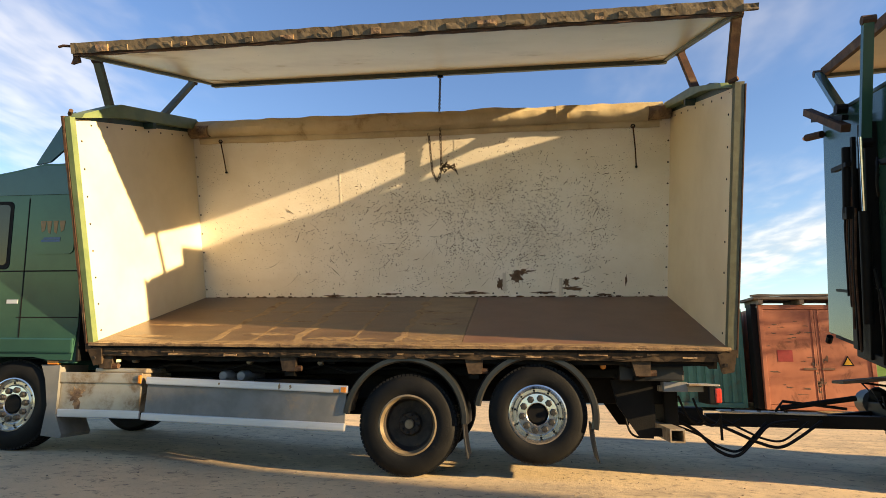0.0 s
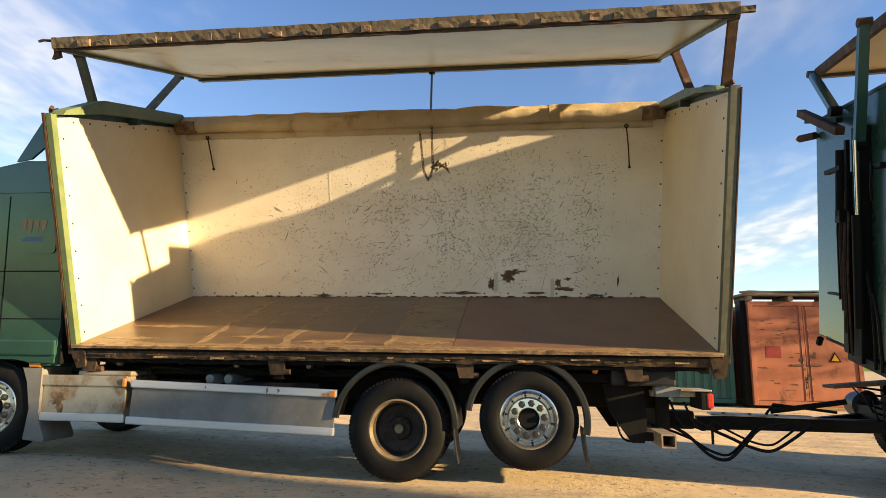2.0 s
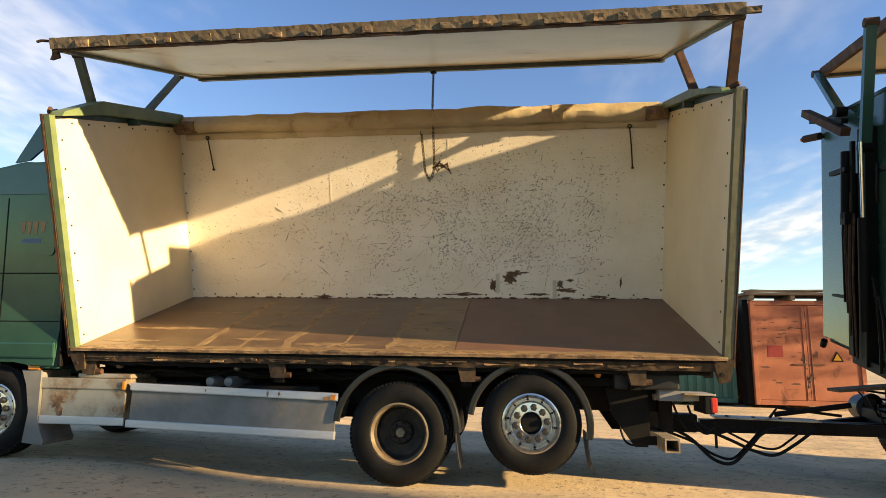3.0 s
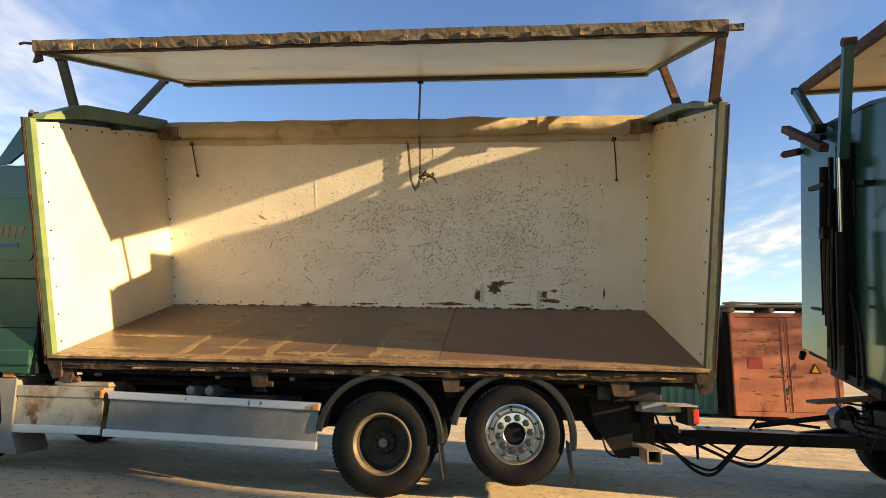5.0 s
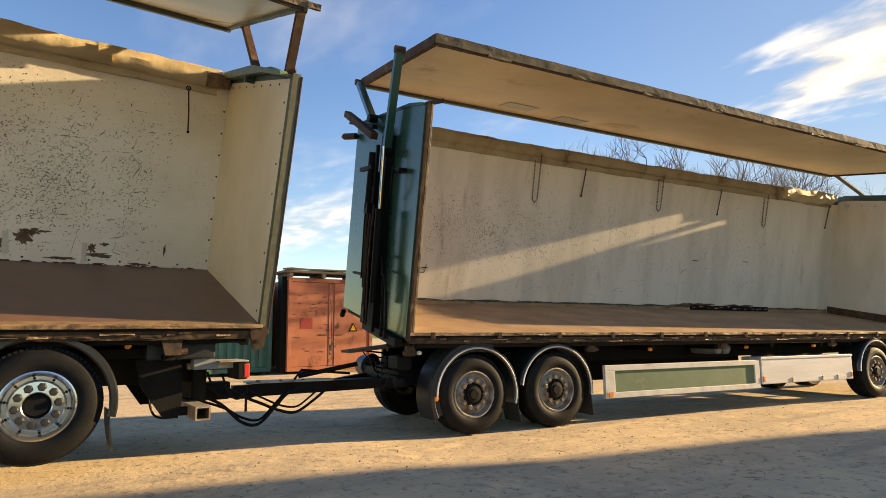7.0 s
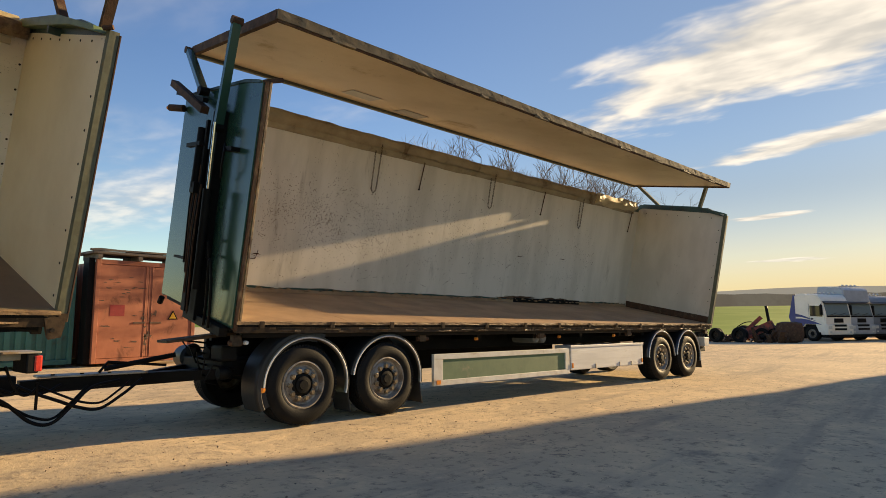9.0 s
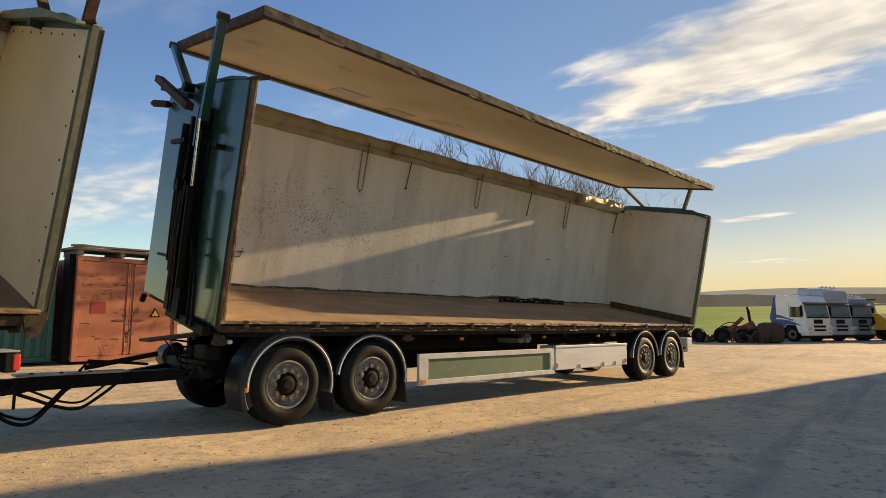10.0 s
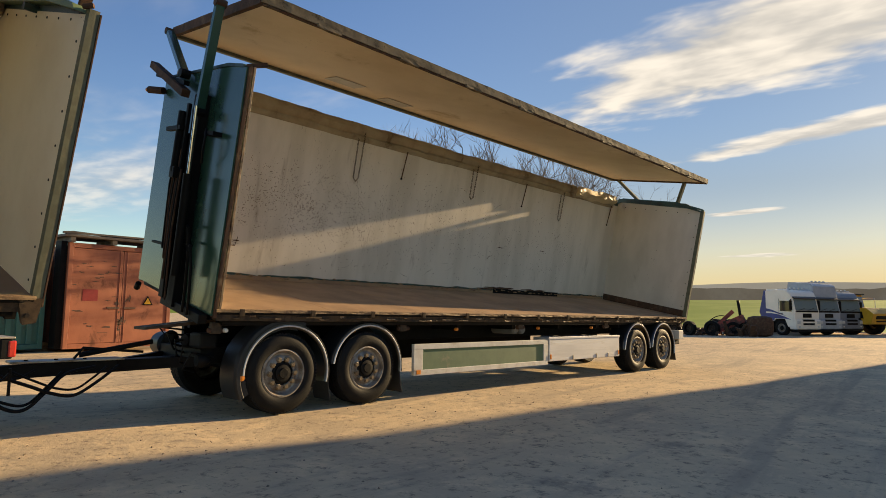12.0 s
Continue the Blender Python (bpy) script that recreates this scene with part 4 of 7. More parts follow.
    # corner plates under the posts
    for x in (XL + 0.02, XR - 0.02):
        bm = B()
        prism(bm, [(x - 0.09, -0.02), (x + 0.10, -0.02), (x + 0.08, -0.24), (x - 0.02, -0.26)], "y", -0.035, 0.03)
        pl = part("corner_plate", bm, M_EDGE, truck, "dirty steel corner plate", T)
        part("bolt", lathe(B(), [(0, -0.012), (0.02, -0.012), (0.02, 0.0)], 6, (x, -0.035, -0.17)), M_RIM_DARK, pl, "", T)

    # rolled tarpaulin along the far top edge
    roll = part("tarpaulin", wandering_sheet(B(), XL + 0.1, XR - 0.12, H - 0.12, H + 0.13, W + 0.02, 0.03, 4, 120, 9, 0.14), M_TARP, truck, "rolled cream tarpaulin with creases", T, smooth=True)
    part("tarp_flap", wandering_sheet(B(), XL + 0.12, XR - 0.15, H - 0.20, H - 0.10, W - 0.01, 0.02, 8, 90, 5, 0.03), M_TARP, roll, "", T, smooth=True)
    part("tarp_knot", wandering_sheet(B(), 0.42, 0.56, H - 0.1, H + 0.12, W - 0.1, 0.05, 12, 10, 7, 0.08), M_TARP, roll, "bunched fold", T, smooth=True)
    for x in (XL + 0.16, XR - 0.16):
        part("tarp_end", tube(B(), [(x - 0.14, W - 0.06, H - 0.02), (x + 0.14, W - 0.08, H - 0.02)], [0.10, 0.085], 14), M_EDGE_TAN, roll, "torn tarpaulin end", T)
    # tensioning cords on the wall
    for x, top, low in ((-4.29, 2.29, 1.85), (1.44, 2.28, 1.75)):
        c = part("tension_cord", tube(B(), [(x - 0.03, W - 0.06, top), (x, W - 0.06, (top + low) / 2), (x + 0.02, W - 0.05, low)], 0.009, 6), M_RUSTY, truck, "rust-brown hanging tension rod", T)
        part("cord_end", lathe(B(), [(0, -0.02), (0.016, -0.014), (0.016, 0.014), (0, 0.02)], 8, (x + 0.02, W - 0.05, low)), M_BLACK, c, "", T)
        part("cord_eye", tube(B(), [(x - 0.03 + 0.025 * math.cos(k), W - 0.06, top + 0.025 * math.sin(k)) for k in (0, 1.05, 2.1, 3.14, 4.2, 5.25)], 0.008, 5, close=True), M_BLACK, c, "", T)

    # raised roof and side panel
    P0, P1, V0, V1, Z0, Z1 = -4.70, 1.94, 0.08, 3.06, 3.165, 3.26
    bm = B()
    prism(bm, [(V0 + 0.04, Z0 - 0.035), (V1, Z1 - 0.035), (V1, Z1 + 0.035), (V0 + 0.04, Z0 + 0.03)], "x", P0, P1)
    pan = part("roof_panel", bm, M_TEAL_DARK, truck, "raised roof panel with dirty cream underside", T)
    bm = B()
    prism(bm, [(V0 + 0.05, Z0 - 0.042), (V1 - 0.1, Z1 - 0.042), (V1 - 0.1, Z1 - 0.037), (V0 + 0.05, Z0 - 0.037)], "x", P0 + 0.03, P1 - 0.03)
    part("lining", bm, M_PANEL, pan, "stained cream underside", T)
    part("edge_beam", rough_beam(B(), P0 - 0.02, P1 + 0.03, V0 - 0.03, V0 + 0.05, Z0 - 0.06, Z0 + 0.045, 0.045, 0.008, 21), M_CRUST, pan, "dirt-crusted panel edge beam", T)
    for k in range(20):
        x = P0 + 0.2 + k * 0.34 + rnd.uniform(-0.1, 0.1)
        part("dirt_clump", rough_beam(B(), x, x + rnd.uniform(0.06, 0.2), V0 - 0.045, V0 - 0.015, Z0 - 0.055, Z0 - 0.015 + rnd.uniform(0, 0.03), 0.03, 0.012, k), M_EDGE_TAN if k % 3 == 0 else M_CRUST, pan, "", T)
    part("edge_lip", rough_beam(B(), P0, P1, V0 - 0.02, V0 + 0.03, Z0 - 0.085, Z0 - 0.062, 0.05, 0.006, 33), M_RUSTY, pan, "torn rusty lip under the panel edge", T)
    part("back_rail", rough_beam(B(), P0 - 0.03, P1 + 0.03, V1 - 0.09, V1 + 0.03, Z1 - 0.10, Z1 - 0.03, 0.2, 0.004, 6), M_OLIVE, pan, "dark grimy rear rail", T)
    part("back_rail", box(B(), P0 + 0.25, P1 - 0.3, V1 - 0.02, V1 + 0.06, Z1 - 0.06, Z1 + 0.02, 0.01), M_BLACK, pan, "", T)
    for x, sgn in ((P0, 1), (P1, -1)):
        part("end_rail", rough_beam(B(), 0, V1 - V0, -0.03, 0.03, -0.075, -0.02, 0.12, 0.004, 3), M_OLIVE, pan, "grimy end rail", T @ pose(x, V0, Z0, 0, -1.83, 90))
        bm = B()
        prism(bm, [(x + sgn * 0.02, V1 - 0.02), (x + sgn * 0.45, V1 - 0.05), (x + sgn * 0.02, V1 - 0.55)], "z", Z1 - 0.058, Z1 - 0.046)
        part("gusset", bm, M_PANEL, pan, "triangular corner gusset", T)
    part("hook", tube(B(), [(P0 - 0.02, V0, Z0 + 0.02), (P0 - 0.12, V0 - 0.01, Z0 + 0.03), (P0 - 0.17, V0 - 0.01, Z0 + 0.02)], 0.014, 6), M_RUSTY, pan, "", T)
    bm = B()
    prism(bm, [(P0 - 0.02, Z0 - 0.06), (P0 + 0.02, Z0 - 0.06), (P0 + 0.03, Z0 - 0.14), (P0 - 0.06, Z0 - 0.16), (P0 - 0.03, Z0 - 0.11)], "y", V0, V0 + 0.05)
    part("hook", bm, M_RUSTY, pan, "", T)
    # swing arms
    for x, a, b in ((XL - 0.08, (0.80, 2.5), (0.62, 3.15)), (XL - 0.08, (1.55, 2.45), (2.66, 3.19)), (XR + 0.09, (0.42, 2.45), (0.28, 3.14)), (XR + 0.09, (1.45, 2.5), (2.35, 3.18))):
        arm = part("swing_arm", bar(B(), (x, *a), (x, *b), 0.06, 0.085, (1, 0, 0)), M_RUSTY if x > 0 else M_OLIVE, truck, "steel arm that carries the roof panel", T)
        part("pivot", tube(B(), [(x - 0.05, *b), (x + 0.05, *b)], 0.045, 10), M_RUSTY, arm, "", T)
        part("pivot", tube(B(), [(x - 0.05, *a), (x + 0.05, *a)], 0.045, 10), M_RUSTY, arm, "", T)
    # chain from the panel
    bm = B()
    chain_links(bm, [(-1.2, V1 - 0.03, Z1 - 0.08), (-1.14, 2.36, 2.6), (-1.13, 2.33, 1.80), (-1.17, 2.34, 1.68), (-1.21, 2.34, 1.65), (-1.26, 2.35, 1.76), (-1.30, 2.36, 2.30)])
    ch = part("chain", bm, M_CHAIN, truck, "blackened hanging link chain with a knot", T)
    bm = B()
    rk = random.Random(2)
    for k in range(16):
        c = Vector((-1.07 + rk.gauss(0, 0.05), 2.32 + rk.gauss(0, 0.012), 1.83 + rk.gauss(0, 0.035)))
        u, v = Vector((rk.gauss(0, 1), rk.gauss(0, 1), rk.gauss(0, 1))).normalized(), Vector((rk.gauss(0, 1), rk.gauss(0, 1), rk.gauss(0, 1))).normalized()
        tube(bm, [c + u * 0.028 * math.cos(j * math.tau / 7) + v * 0.018 * math.sin(j * math.tau / 7) for j in range(7)], 0.007, 5, close=True)
    for k in range(3):
        tube(bm, [(-1.02, 2.32, 1.83), (-0.97 + 0.02 * k, 2.30, 1.85 - 0.04 * k), (-0.93 + 0.015 * k, 2.30, 1.82 - 0.05 * k)], 0.008, 5)
    part("knot", bm, M_CHAIN, ch, "tangled knot of chain", T)
    part("chain_lug", box(B(), -1.24, -1.16, V1 - 0.08, V1 + 0.0, Z1 - 0.13, Z1 - 0.04, 0.006), M_BLACK, ch, "", T)

    # ---- chassis ----
    F = Matrix.Translation((0, -0.04, 0))
    for y in (0.82, 1.62):
        part("frame_rail", box(B(), -5.9, 1.55, y, y + 0.08, 0.72, 1.0, 0.01), M_BLACK, truck, "black chassis rail", F)
        part("sub_frame", box(B(), -4.8, 1.5, y - 0.02, y + 0.1, 1.003, 1.09, 0.01), M_BLACK, truck, "", F)
    for x in (-4.6, -3.4, -2.2, -0.6, 0.8, 1.45):
        part("frame_cross", box(B(), x, x + 0.1, 0.90, 1.62, 0.76, 0.96), M_BLACK, truck, "", F)
    # added black board: keeps the space under the tipped floor dark
    part("lifting_frame", box(B(), -4.7, 1.4, 1.50, 1.60, 1.0, 1.66, 0.01), M_BLACK, truck, "black board added to darken the gap under the tipped floor", F)
    part("hinge_rail", box(B(), -4.7, 1.6, 0.42, 0.5, 1.0, 1.09, 0.01), M_BLACK, truck, "", F)
    for x in (-4.65, -2.53, -0.55, 1.1):
        br = part("hinge_bracket", prism(B(), [(x - 0.10, 1.22), (x + 0.10, 1.22), (x + 0.085, 1.03), (x - 0.05, 1.03)], "y", 0.02, 0.09), M_EDGE, truck, "dirty steel tipping hinge", F)
        part("hinge_pin", tube(B(), [(x - 0.02, 0.055, 1.05), (x + 0.15, 0.055, 1.06)], 0.03, 8), M_RUSTY, br, "", F)
        part("hinge_leg", box(B(), x - 0.05, x + 0.05, 0.1, 0.85, 0.98, 1.03), M_BLACK, br, "", F)
    # axles, brake drums, differential
    for x, z in ((-1.253, 0.5), (0.10, 0.65), (-5.72, 0.60)):
        part("axle", tube(B(), [(x, 0.45, z), (x, 2.1, z)], 0.09, 12), M_BLACK, truck, "", F)
    part("differential", lathe(B(), [(0, -0.25), (0.16, -0.2), (0.24, 0), (0.16, 0.2), (0, 0.25)], 16, (-1.253, 1.25, 0.52)), M_BLACK, truck, "", F, smooth=True)
    # wheels
    for x, z, st, rr in ((-1.22, 0.51, "dish", 0.51), (0.09, 0.645, "chrome", 0.49), (-5.74, 0.62, "chrome", 0.50)):
        wheel(truck, st, F @ pose(x, 0.03, z, 0, 10, 0), rr, 0.32, "dusty truck wheel")
        wheel(truck, st, F @ pose(x, 2.47, z, 0, 0, 180), rr, 0.32, "dusty truck wheel")
    wheel(truck, "dish", F @ pose(-1.22, 0.37, 0.51, 0, 0, 0), 0.51, 0.30, "inner twin wheel")
    # mudguards over the rear wheels
    for x, z, r, a0, a1 in ((-1.25, 0.56, 0.585, -2, 175), (0.07, 0.635, 0.555, -12, 172)):
        g = mudguard(truck, F @ pose(x, 0.02, z), r, 0.42, a0, a1, M_GUARD)
        part("stay", box(B(), x - 0.02, x + 0.02, 0.4, 0.85, z + r - 0.03, z + r + 0.02), M_BLACK, g, "", F)
    flap(truck, F @ pose(-0.66, 0.03, 0.62), 0.4, 0.42)
    flap(truck, F @ pose(0.62, 0.03, 0.56), 0.4, 0.36, M_PLASTIC, "bent rubber mud flap with wooden stiffener")
    # side guard of three aluminium strips
    sk = part("side_guard", box(B(), -4.14, -1.90, 0.05, 0.075, 0.545, 0.845), M_GREYGUARD, truck, "grey side guard between bright rails", F @ pose(0, -0.01, -0.085, 0, 1.5, 0) )
    part("guard_strip", box(B(), -4.15, -1.88, 0.02, 0.08, 0.845, 0.925, 0.012), M_ALU, sk, "bright top rail", F @ pose(0, -0.01, -0.085, 0, 1.5, 0))
    part("guard_strip", box(B(), -4.16, -1.89, 0.02, 0.08, 0.465, 0.545, 0.012), M_ALU, sk, "bright bottom rail", F @ pose(0, -0.01, -0.085, 0, 1.5, 0))
    part("marker_lamp", box(B(), -1.95, -1.895, 0.008, 0.02, 0.855, 0.91, 0.004), M_ORANGE_LENS, sk, "orange marker lamp", F @ pose(0, -0.01, -0.085, 0, 1.5, 0))
    part("reflector", box(B(), -2.03, -1.965, 0.014, 0.022, 0.85, 0.885, 0.002), M_LOGO_O, sk, "", F @ pose(0, -0.01, -0.085, 0, 1.5, 0))
    for x, ln in ((-2.62, 0.06), (-2.50, 0.04), (-3.3, 0.03)):
        part("rust_run", blotch(B(), x, 0.888, 0.014, ln * 0.6, 0.0175, 0.0195, x * 3.3, 14), M_WORN_TAN, sk, "rusty run below a bolt", F @ pose(0, -0.01, -0.085, 0, 1.5, 0))
    for x in (-3.9, -2.3):
        part("guard_stay", box(B(), x, x + 0.06, 0.08, 0.85, 0.62, 0.70), M_BLACK, sk, "", F)
    # unseen far guard, added black so no lit ground shows underneath
    part("far_guard", box(B(), -4.9, -1.9, 2.30, 2.33, 0.42, 0.95, 0.01), M_BLACK, truck, "black board added as the unseen far side guard", F)
    # stained locker behind the front wheel
    lk = part("locker", box(B(), -5.16, -4.19, 0.035, 0.6, 0.56, 0.98, 0.012), M_ALU_DIRTY, truck, "stained bare-metal side locker", F)
    part("locker_rail", box(B(), -5.17, -4.18, 0.018, 0.04, 0.87, 0.985, 0.01), M_ALU_DIRTY, lk, "", F)
    part("locker_rail", box(B(), -5.15, -4.17, 0.012, 0.04, 0.50, 0.585, 0.01), M_ALU, lk, "", F)
    part("step_box", box(B(), -4.78, -4.16, 0.06, 0.5, 0.985, 1.035, 0.015), M_ALU_DIRTY, lk, "dusty flat lid", F)
    part("marker_lamp", box(B(), -4.215, -4.185, 0.0, 0.02, 0.875, 0.96, 0.004), M_ORANGE_LENS, lk, "orange marker lamp", F)
    part("stain", blotch(B(), -4.95, 0.72, 0.11, 0.13, 0.0325, 0.035, 3.3), M_EDGE_TAN, lk, "flaked stain", F)
    # grey guard behind the front wheel
    fg = part("front_guard", prism(B(), [(-5.40, 1.06), (-5.17, 1.06), (-5.15, 0.52), (-5.05, 0.32), (-5.06, 0.28), (-5.30, 0.30), (-5.27, 0.62), (-5.33, 0.90)], "y", 0.0, 0.45), M_GREYGUARD, truck, "pale grey front mudguard end", F)
    part("marker_lamp", box(B(), -5.32, -5.18, -0.02, 0.03, 1.065, 1.12, 0.01), M_ORANGE_LENS, fg, "orange marker lamp", F)
    # tanks and clutter under the body
    for k, x in enumerate((-3.36, -3.15)):
        part("air_tank", lathe(B(), [(0, -0.02), (0.045, -0.015), (0.06, 0.01), (0.06, 0.5), (0, 0.52)], 18, (x, 0.26, 0.965)), M_CABDARK, truck, "small round grey air tank", F, smooth=True)
    part("battery_box", box(B(), -4.0, -3.5, 0.3, 0.8, 0.6, 0.95, 0.02), M_BLACK, truck, "", F)
    part("fuel_tank", box(B(), -3.0, -2.1, 0.2, 0.8, 0.5, 0.95, 0.06), M_BLACK, truck, "", F)
    part("tipping_ram", tube(B(), [(-2.2, 1.3, 0.95), (-2.2, 1.75, 1.75)], 0.07, 14), M_BLACK, truck, "black hydraulic tipping ram", F)
    part("tipping_ram", tube(B(), [(0.6, 1.3, 0.95), (0.6, 1.75, 1.75)], 0.07, 14), M_BLACK, truck, "", F)
    for x in (-4.35, -3.0, -2.2, 0.75):
        lp = part("marker_lamp", lathe(B(), [(0, -0.03), (0.025, -0.025), (0.03, 0.0), (0.03, 0.04)], 10, (x, 0.12, 1.12)), M_ORANGE_LENS if x > 0 else M_RIM_LIP, truck, "small round lamp", F)
    hose_pts = [(-4.9 + i * 0.3, 0.26 + 0.03 * math.sin(i), 1.06 + 0.04 * math.sin(i * 2.3)) for i in range(14)]
    part("air_hose", tube(B(), hose_pts, 0.016, 6), M_BLACK, truck, "", F, smooth=True)
    # rear end: plate, underrun bar, lamps
    part("rear_box", box(B(), 0.92, 1.55, 0.22, 0.8, 0.98, 1.14, 0.02), M_PLASTIC, truck, "dark flat box under the floor", F)
    part("bar_plate", prism(B(), [(0.86, 0.98), (1.28, 0.98), (1.30, 0.62), (1.27, 0.40), (1.14, 0.40), (0.92, 0.72)], "y", 0.45, 0.49), M_BLACK, truck, "black bracket plate", F)
    part("bar_plate", prism(B(), [(0.86, 0.98), (1.28, 0.98), (1.30, 0.62), (1.27, 0.40), (1.14, 0.40), (0.92, 0.72)], "y", 1.95, 1.99), M_BLACK, truck, "", F)
    bm = B()
    box(bm, 1.36, 1.50, 0.12, 2.35, 0.40, 0.415), box(bm, 1.36, 1.50, 0.12, 2.35, 0.515, 0.53), box(bm, 1.36, 1.375, 0.12, 2.35, 0.4155, 0.5145), box(bm, 1.485, 1.50, 0.12, 2.35, 0.4155, 0.5145)
    part("underrun_bar", bm, M_ALU_DIRTY, truck, "hollow aluminium underrun bar", F)
    part("bar_arm", box(B(), 1.15, 1.36, 0.46, 0.54, 0.42, 0.5), M_BLACK, truck, "", F)
    part("lamp_bracket", box(B(), 1.30, 1.80, 0.24, 0.32, 0.88, 0.94, 0.01), M_ALU_DIRTY, truck, "", F)
    tl = part("rear_lamp", box(B(), 1.73, 1.83, 0.08, 0.46, 0.77, 0.94, 0.015), M_BLACK, truck, "rear lamp cluster", F)
    part("lens", box(B(), 1.79, 1.855, 0.075, 0.45, 0.785, 0.925, 0.015), M_RED, tl, "red rear lens", F)
    part("lamp_hood", box(B(), 1.55, 1.84, 0.07, 0.48, 0.943, 0.96, 0.005), M_ALU_DIRTY, tl, "", F)
    part("box_end", box(B(), 1.33, 1.56, 0.15, 0.3, 0.88, 0.975, 0.008), M_GREYGUARD, truck, "small grey lamp box", F)
    part("tow_cross", box(B(), 1.45, 1.6, 0.75, 1.75, 0.50, 0.95, 0.02), M_BLACK, truck, "black rear cross beam", F)
    part("coupling", box(B(), 1.6, 1.95, 1.1, 1.32, 0.48, 0.68, 0.03), M_BLACK, truck, "towing jaw", F)

    # ---- cab ----
    K = F @ LEAN
    y0, y1 = 0.03, 2.43
    outl = [(-4.98, 1.08), (-4.95, 1.5), (-4.95, 3.30), (-5.02, 3.37), (-5.5, 3.36), (-6.4, 3.22), (-6.95, 2.95), (-7.2, 2.2), (-7.25, 1.2), (-7.2, 0.75), (-6.30, 0.75), (-6.26, 1.02), (-6.05, 1.18), (-5.45, 1.18), (-5.30, 1.08)]
    bm = B()
    prism(bm, outl, "y", y0, y1)
    bmesh.ops.bevel(bm, geom=[e for e in bm.edges if abs(e.verts[0].co.y - e.verts[1].co.y) < 1e-6], offset=0.035, segments=3, affect="EDGES")
    cab = part("cab", bm, M_CAB, truck, "dark green glossy cab", K, smooth=True)
    bm = B()
    prism(bm, [(-4.965, 2.96), (-4.965, 3.26), (-5.05, 3.34), (-5.5, 3.33), (-6.4, 3.19), (-6.75, 3.06), (-6.85, 2.96)], "y", y0 - 0.012, y0 + 0.2)
    bmesh.ops.bevel(bm, geom=[e for e in bm.edges if abs(e.verts[0].co.y - e.verts[1].co.y) < 1e-6], offset=0.03, segments=3, affect="EDGES")
    part("upper_panel", bm, M_CAB_TOP, cab, "blue-green upper cab panel", K, smooth=True)
    # pressed rear side panel with rounded corners
    def pressed(x0, x1, z0, z1, y, r=0.06, d=0.012):
        pts = []
        for cx, cz, a0 in ((x1 - r, z1 - r, 0), (x0 + r, z1 - r, 90), (x0 + r, z0 + r, 180), (x1 - r, z0 + r, 270)):
            for k in range(5):
                a = radians(a0 + k * 22.5)
                pts.append((cx + r * math.cos(a), cz + r * math.sin(a)))
        return prism(B(), pts, "y", y - d, y)
    part("pressed_panel", pressed(-5.58, -5.07, 2.30, 2.88, y0), M_CAB, cab, "pressed side panel", K)
    for k, (a, w_) in enumerate(((-5.50, 0.07), (-5.42, 0.06), (-5.34, 0.06), (-5.26, 0.07))):
        part("faded_print", prism(B(), [(a, 2.68), (a + w_, 2.68), (a + w_ * 0.8, 2.57 - 0.04 * (k in (1, 2))), (a + w_ * 0.3, 2.55)], "y", y0 - 0.0155, y0 - 0.0125), M_LOGO_O, cab, "faded orange shapes", K)
    part("faded_print", box(B(), -5.48, -5.24, y0 - 0.0155, y0 - 0.0125, 2.44, 2.465), M_LOGO_B, cab, "faded blue bar", K)
    part("faded_print", box(B(), -5.45, -5.24, y0 - 0.0155, y0 - 0.0125, 2.47, 2.49), M_LOGO_B, cab, "", K)
    part("panel_seam", box(B(), -6.9, -4.96, y0 - 0.004, y0 + 0.01, 2.10, 2.115), M_BLACK, cab, "", K)
    part("panel_seam", box(B(), -5.72, -4.96, y0 - 0.004, y0 + 0.01, 1.58, 1.59), M_BLACK, cab, "", K)
    part("panel_seam", box(B(), -5.68, -5.668, y0 - 0.004, y0 + 0.01, 1.2, 2.95), M_BLACK, cab, "", K)
    part("side_window", pressed(-6.9, -5.91, 2.18, 2.88, y0 - 0.002, 0.05, 0.006), M_GLASS, cab, "dark side window", K)
    part("window_rubber", pressed(-6.94, -5.87, 2.13, 2.92, y0, 0.06, 0.005), M_BLACK, cab, "", K)
    part("badge", box(B(), -5.86, -5.72, y0 - 0.006, y0 + 0.002, 1.74, 1.785), M_ALU, cab, "small silver badge bar", K)
    part("sill_panel", box(B(), -6.0, -4.99, y0 - 0.02, y0 + 0.1, 1.19, 1.36, 0.02), M_CAB, cab, "", K)
    part("rear_trim", box(B(), -4.965, -4.93, y0 + 0.01, y1 - 0.01, 1.1, 3.25, 0.012), M_BLACK, cab, "black rear cab edge", K)
    # wind deflector on the roof
    bm = B()
    prism(bm, [(-5.70, 3.37), (-5.66, 3.44), (-5.32, 3.98), (-5.24, 3.99), (-5.21, 3.66), (-5.28, 3.60), (-5.52, 3.40)], "y", 0.10, 0.13)
    df = part("wind_deflector", bm, M_CAB_TOP, truck, "teal wind deflector fin", K)
    part("deflector_strut", bar(B(), (-5.26, 0.16, 3.34), (-5.26, 0.16, 3.9), 0.04, 0.04), M_BLACK, df, "", K)
    return truck


truck = build_truck()


# ---- the trailer ----


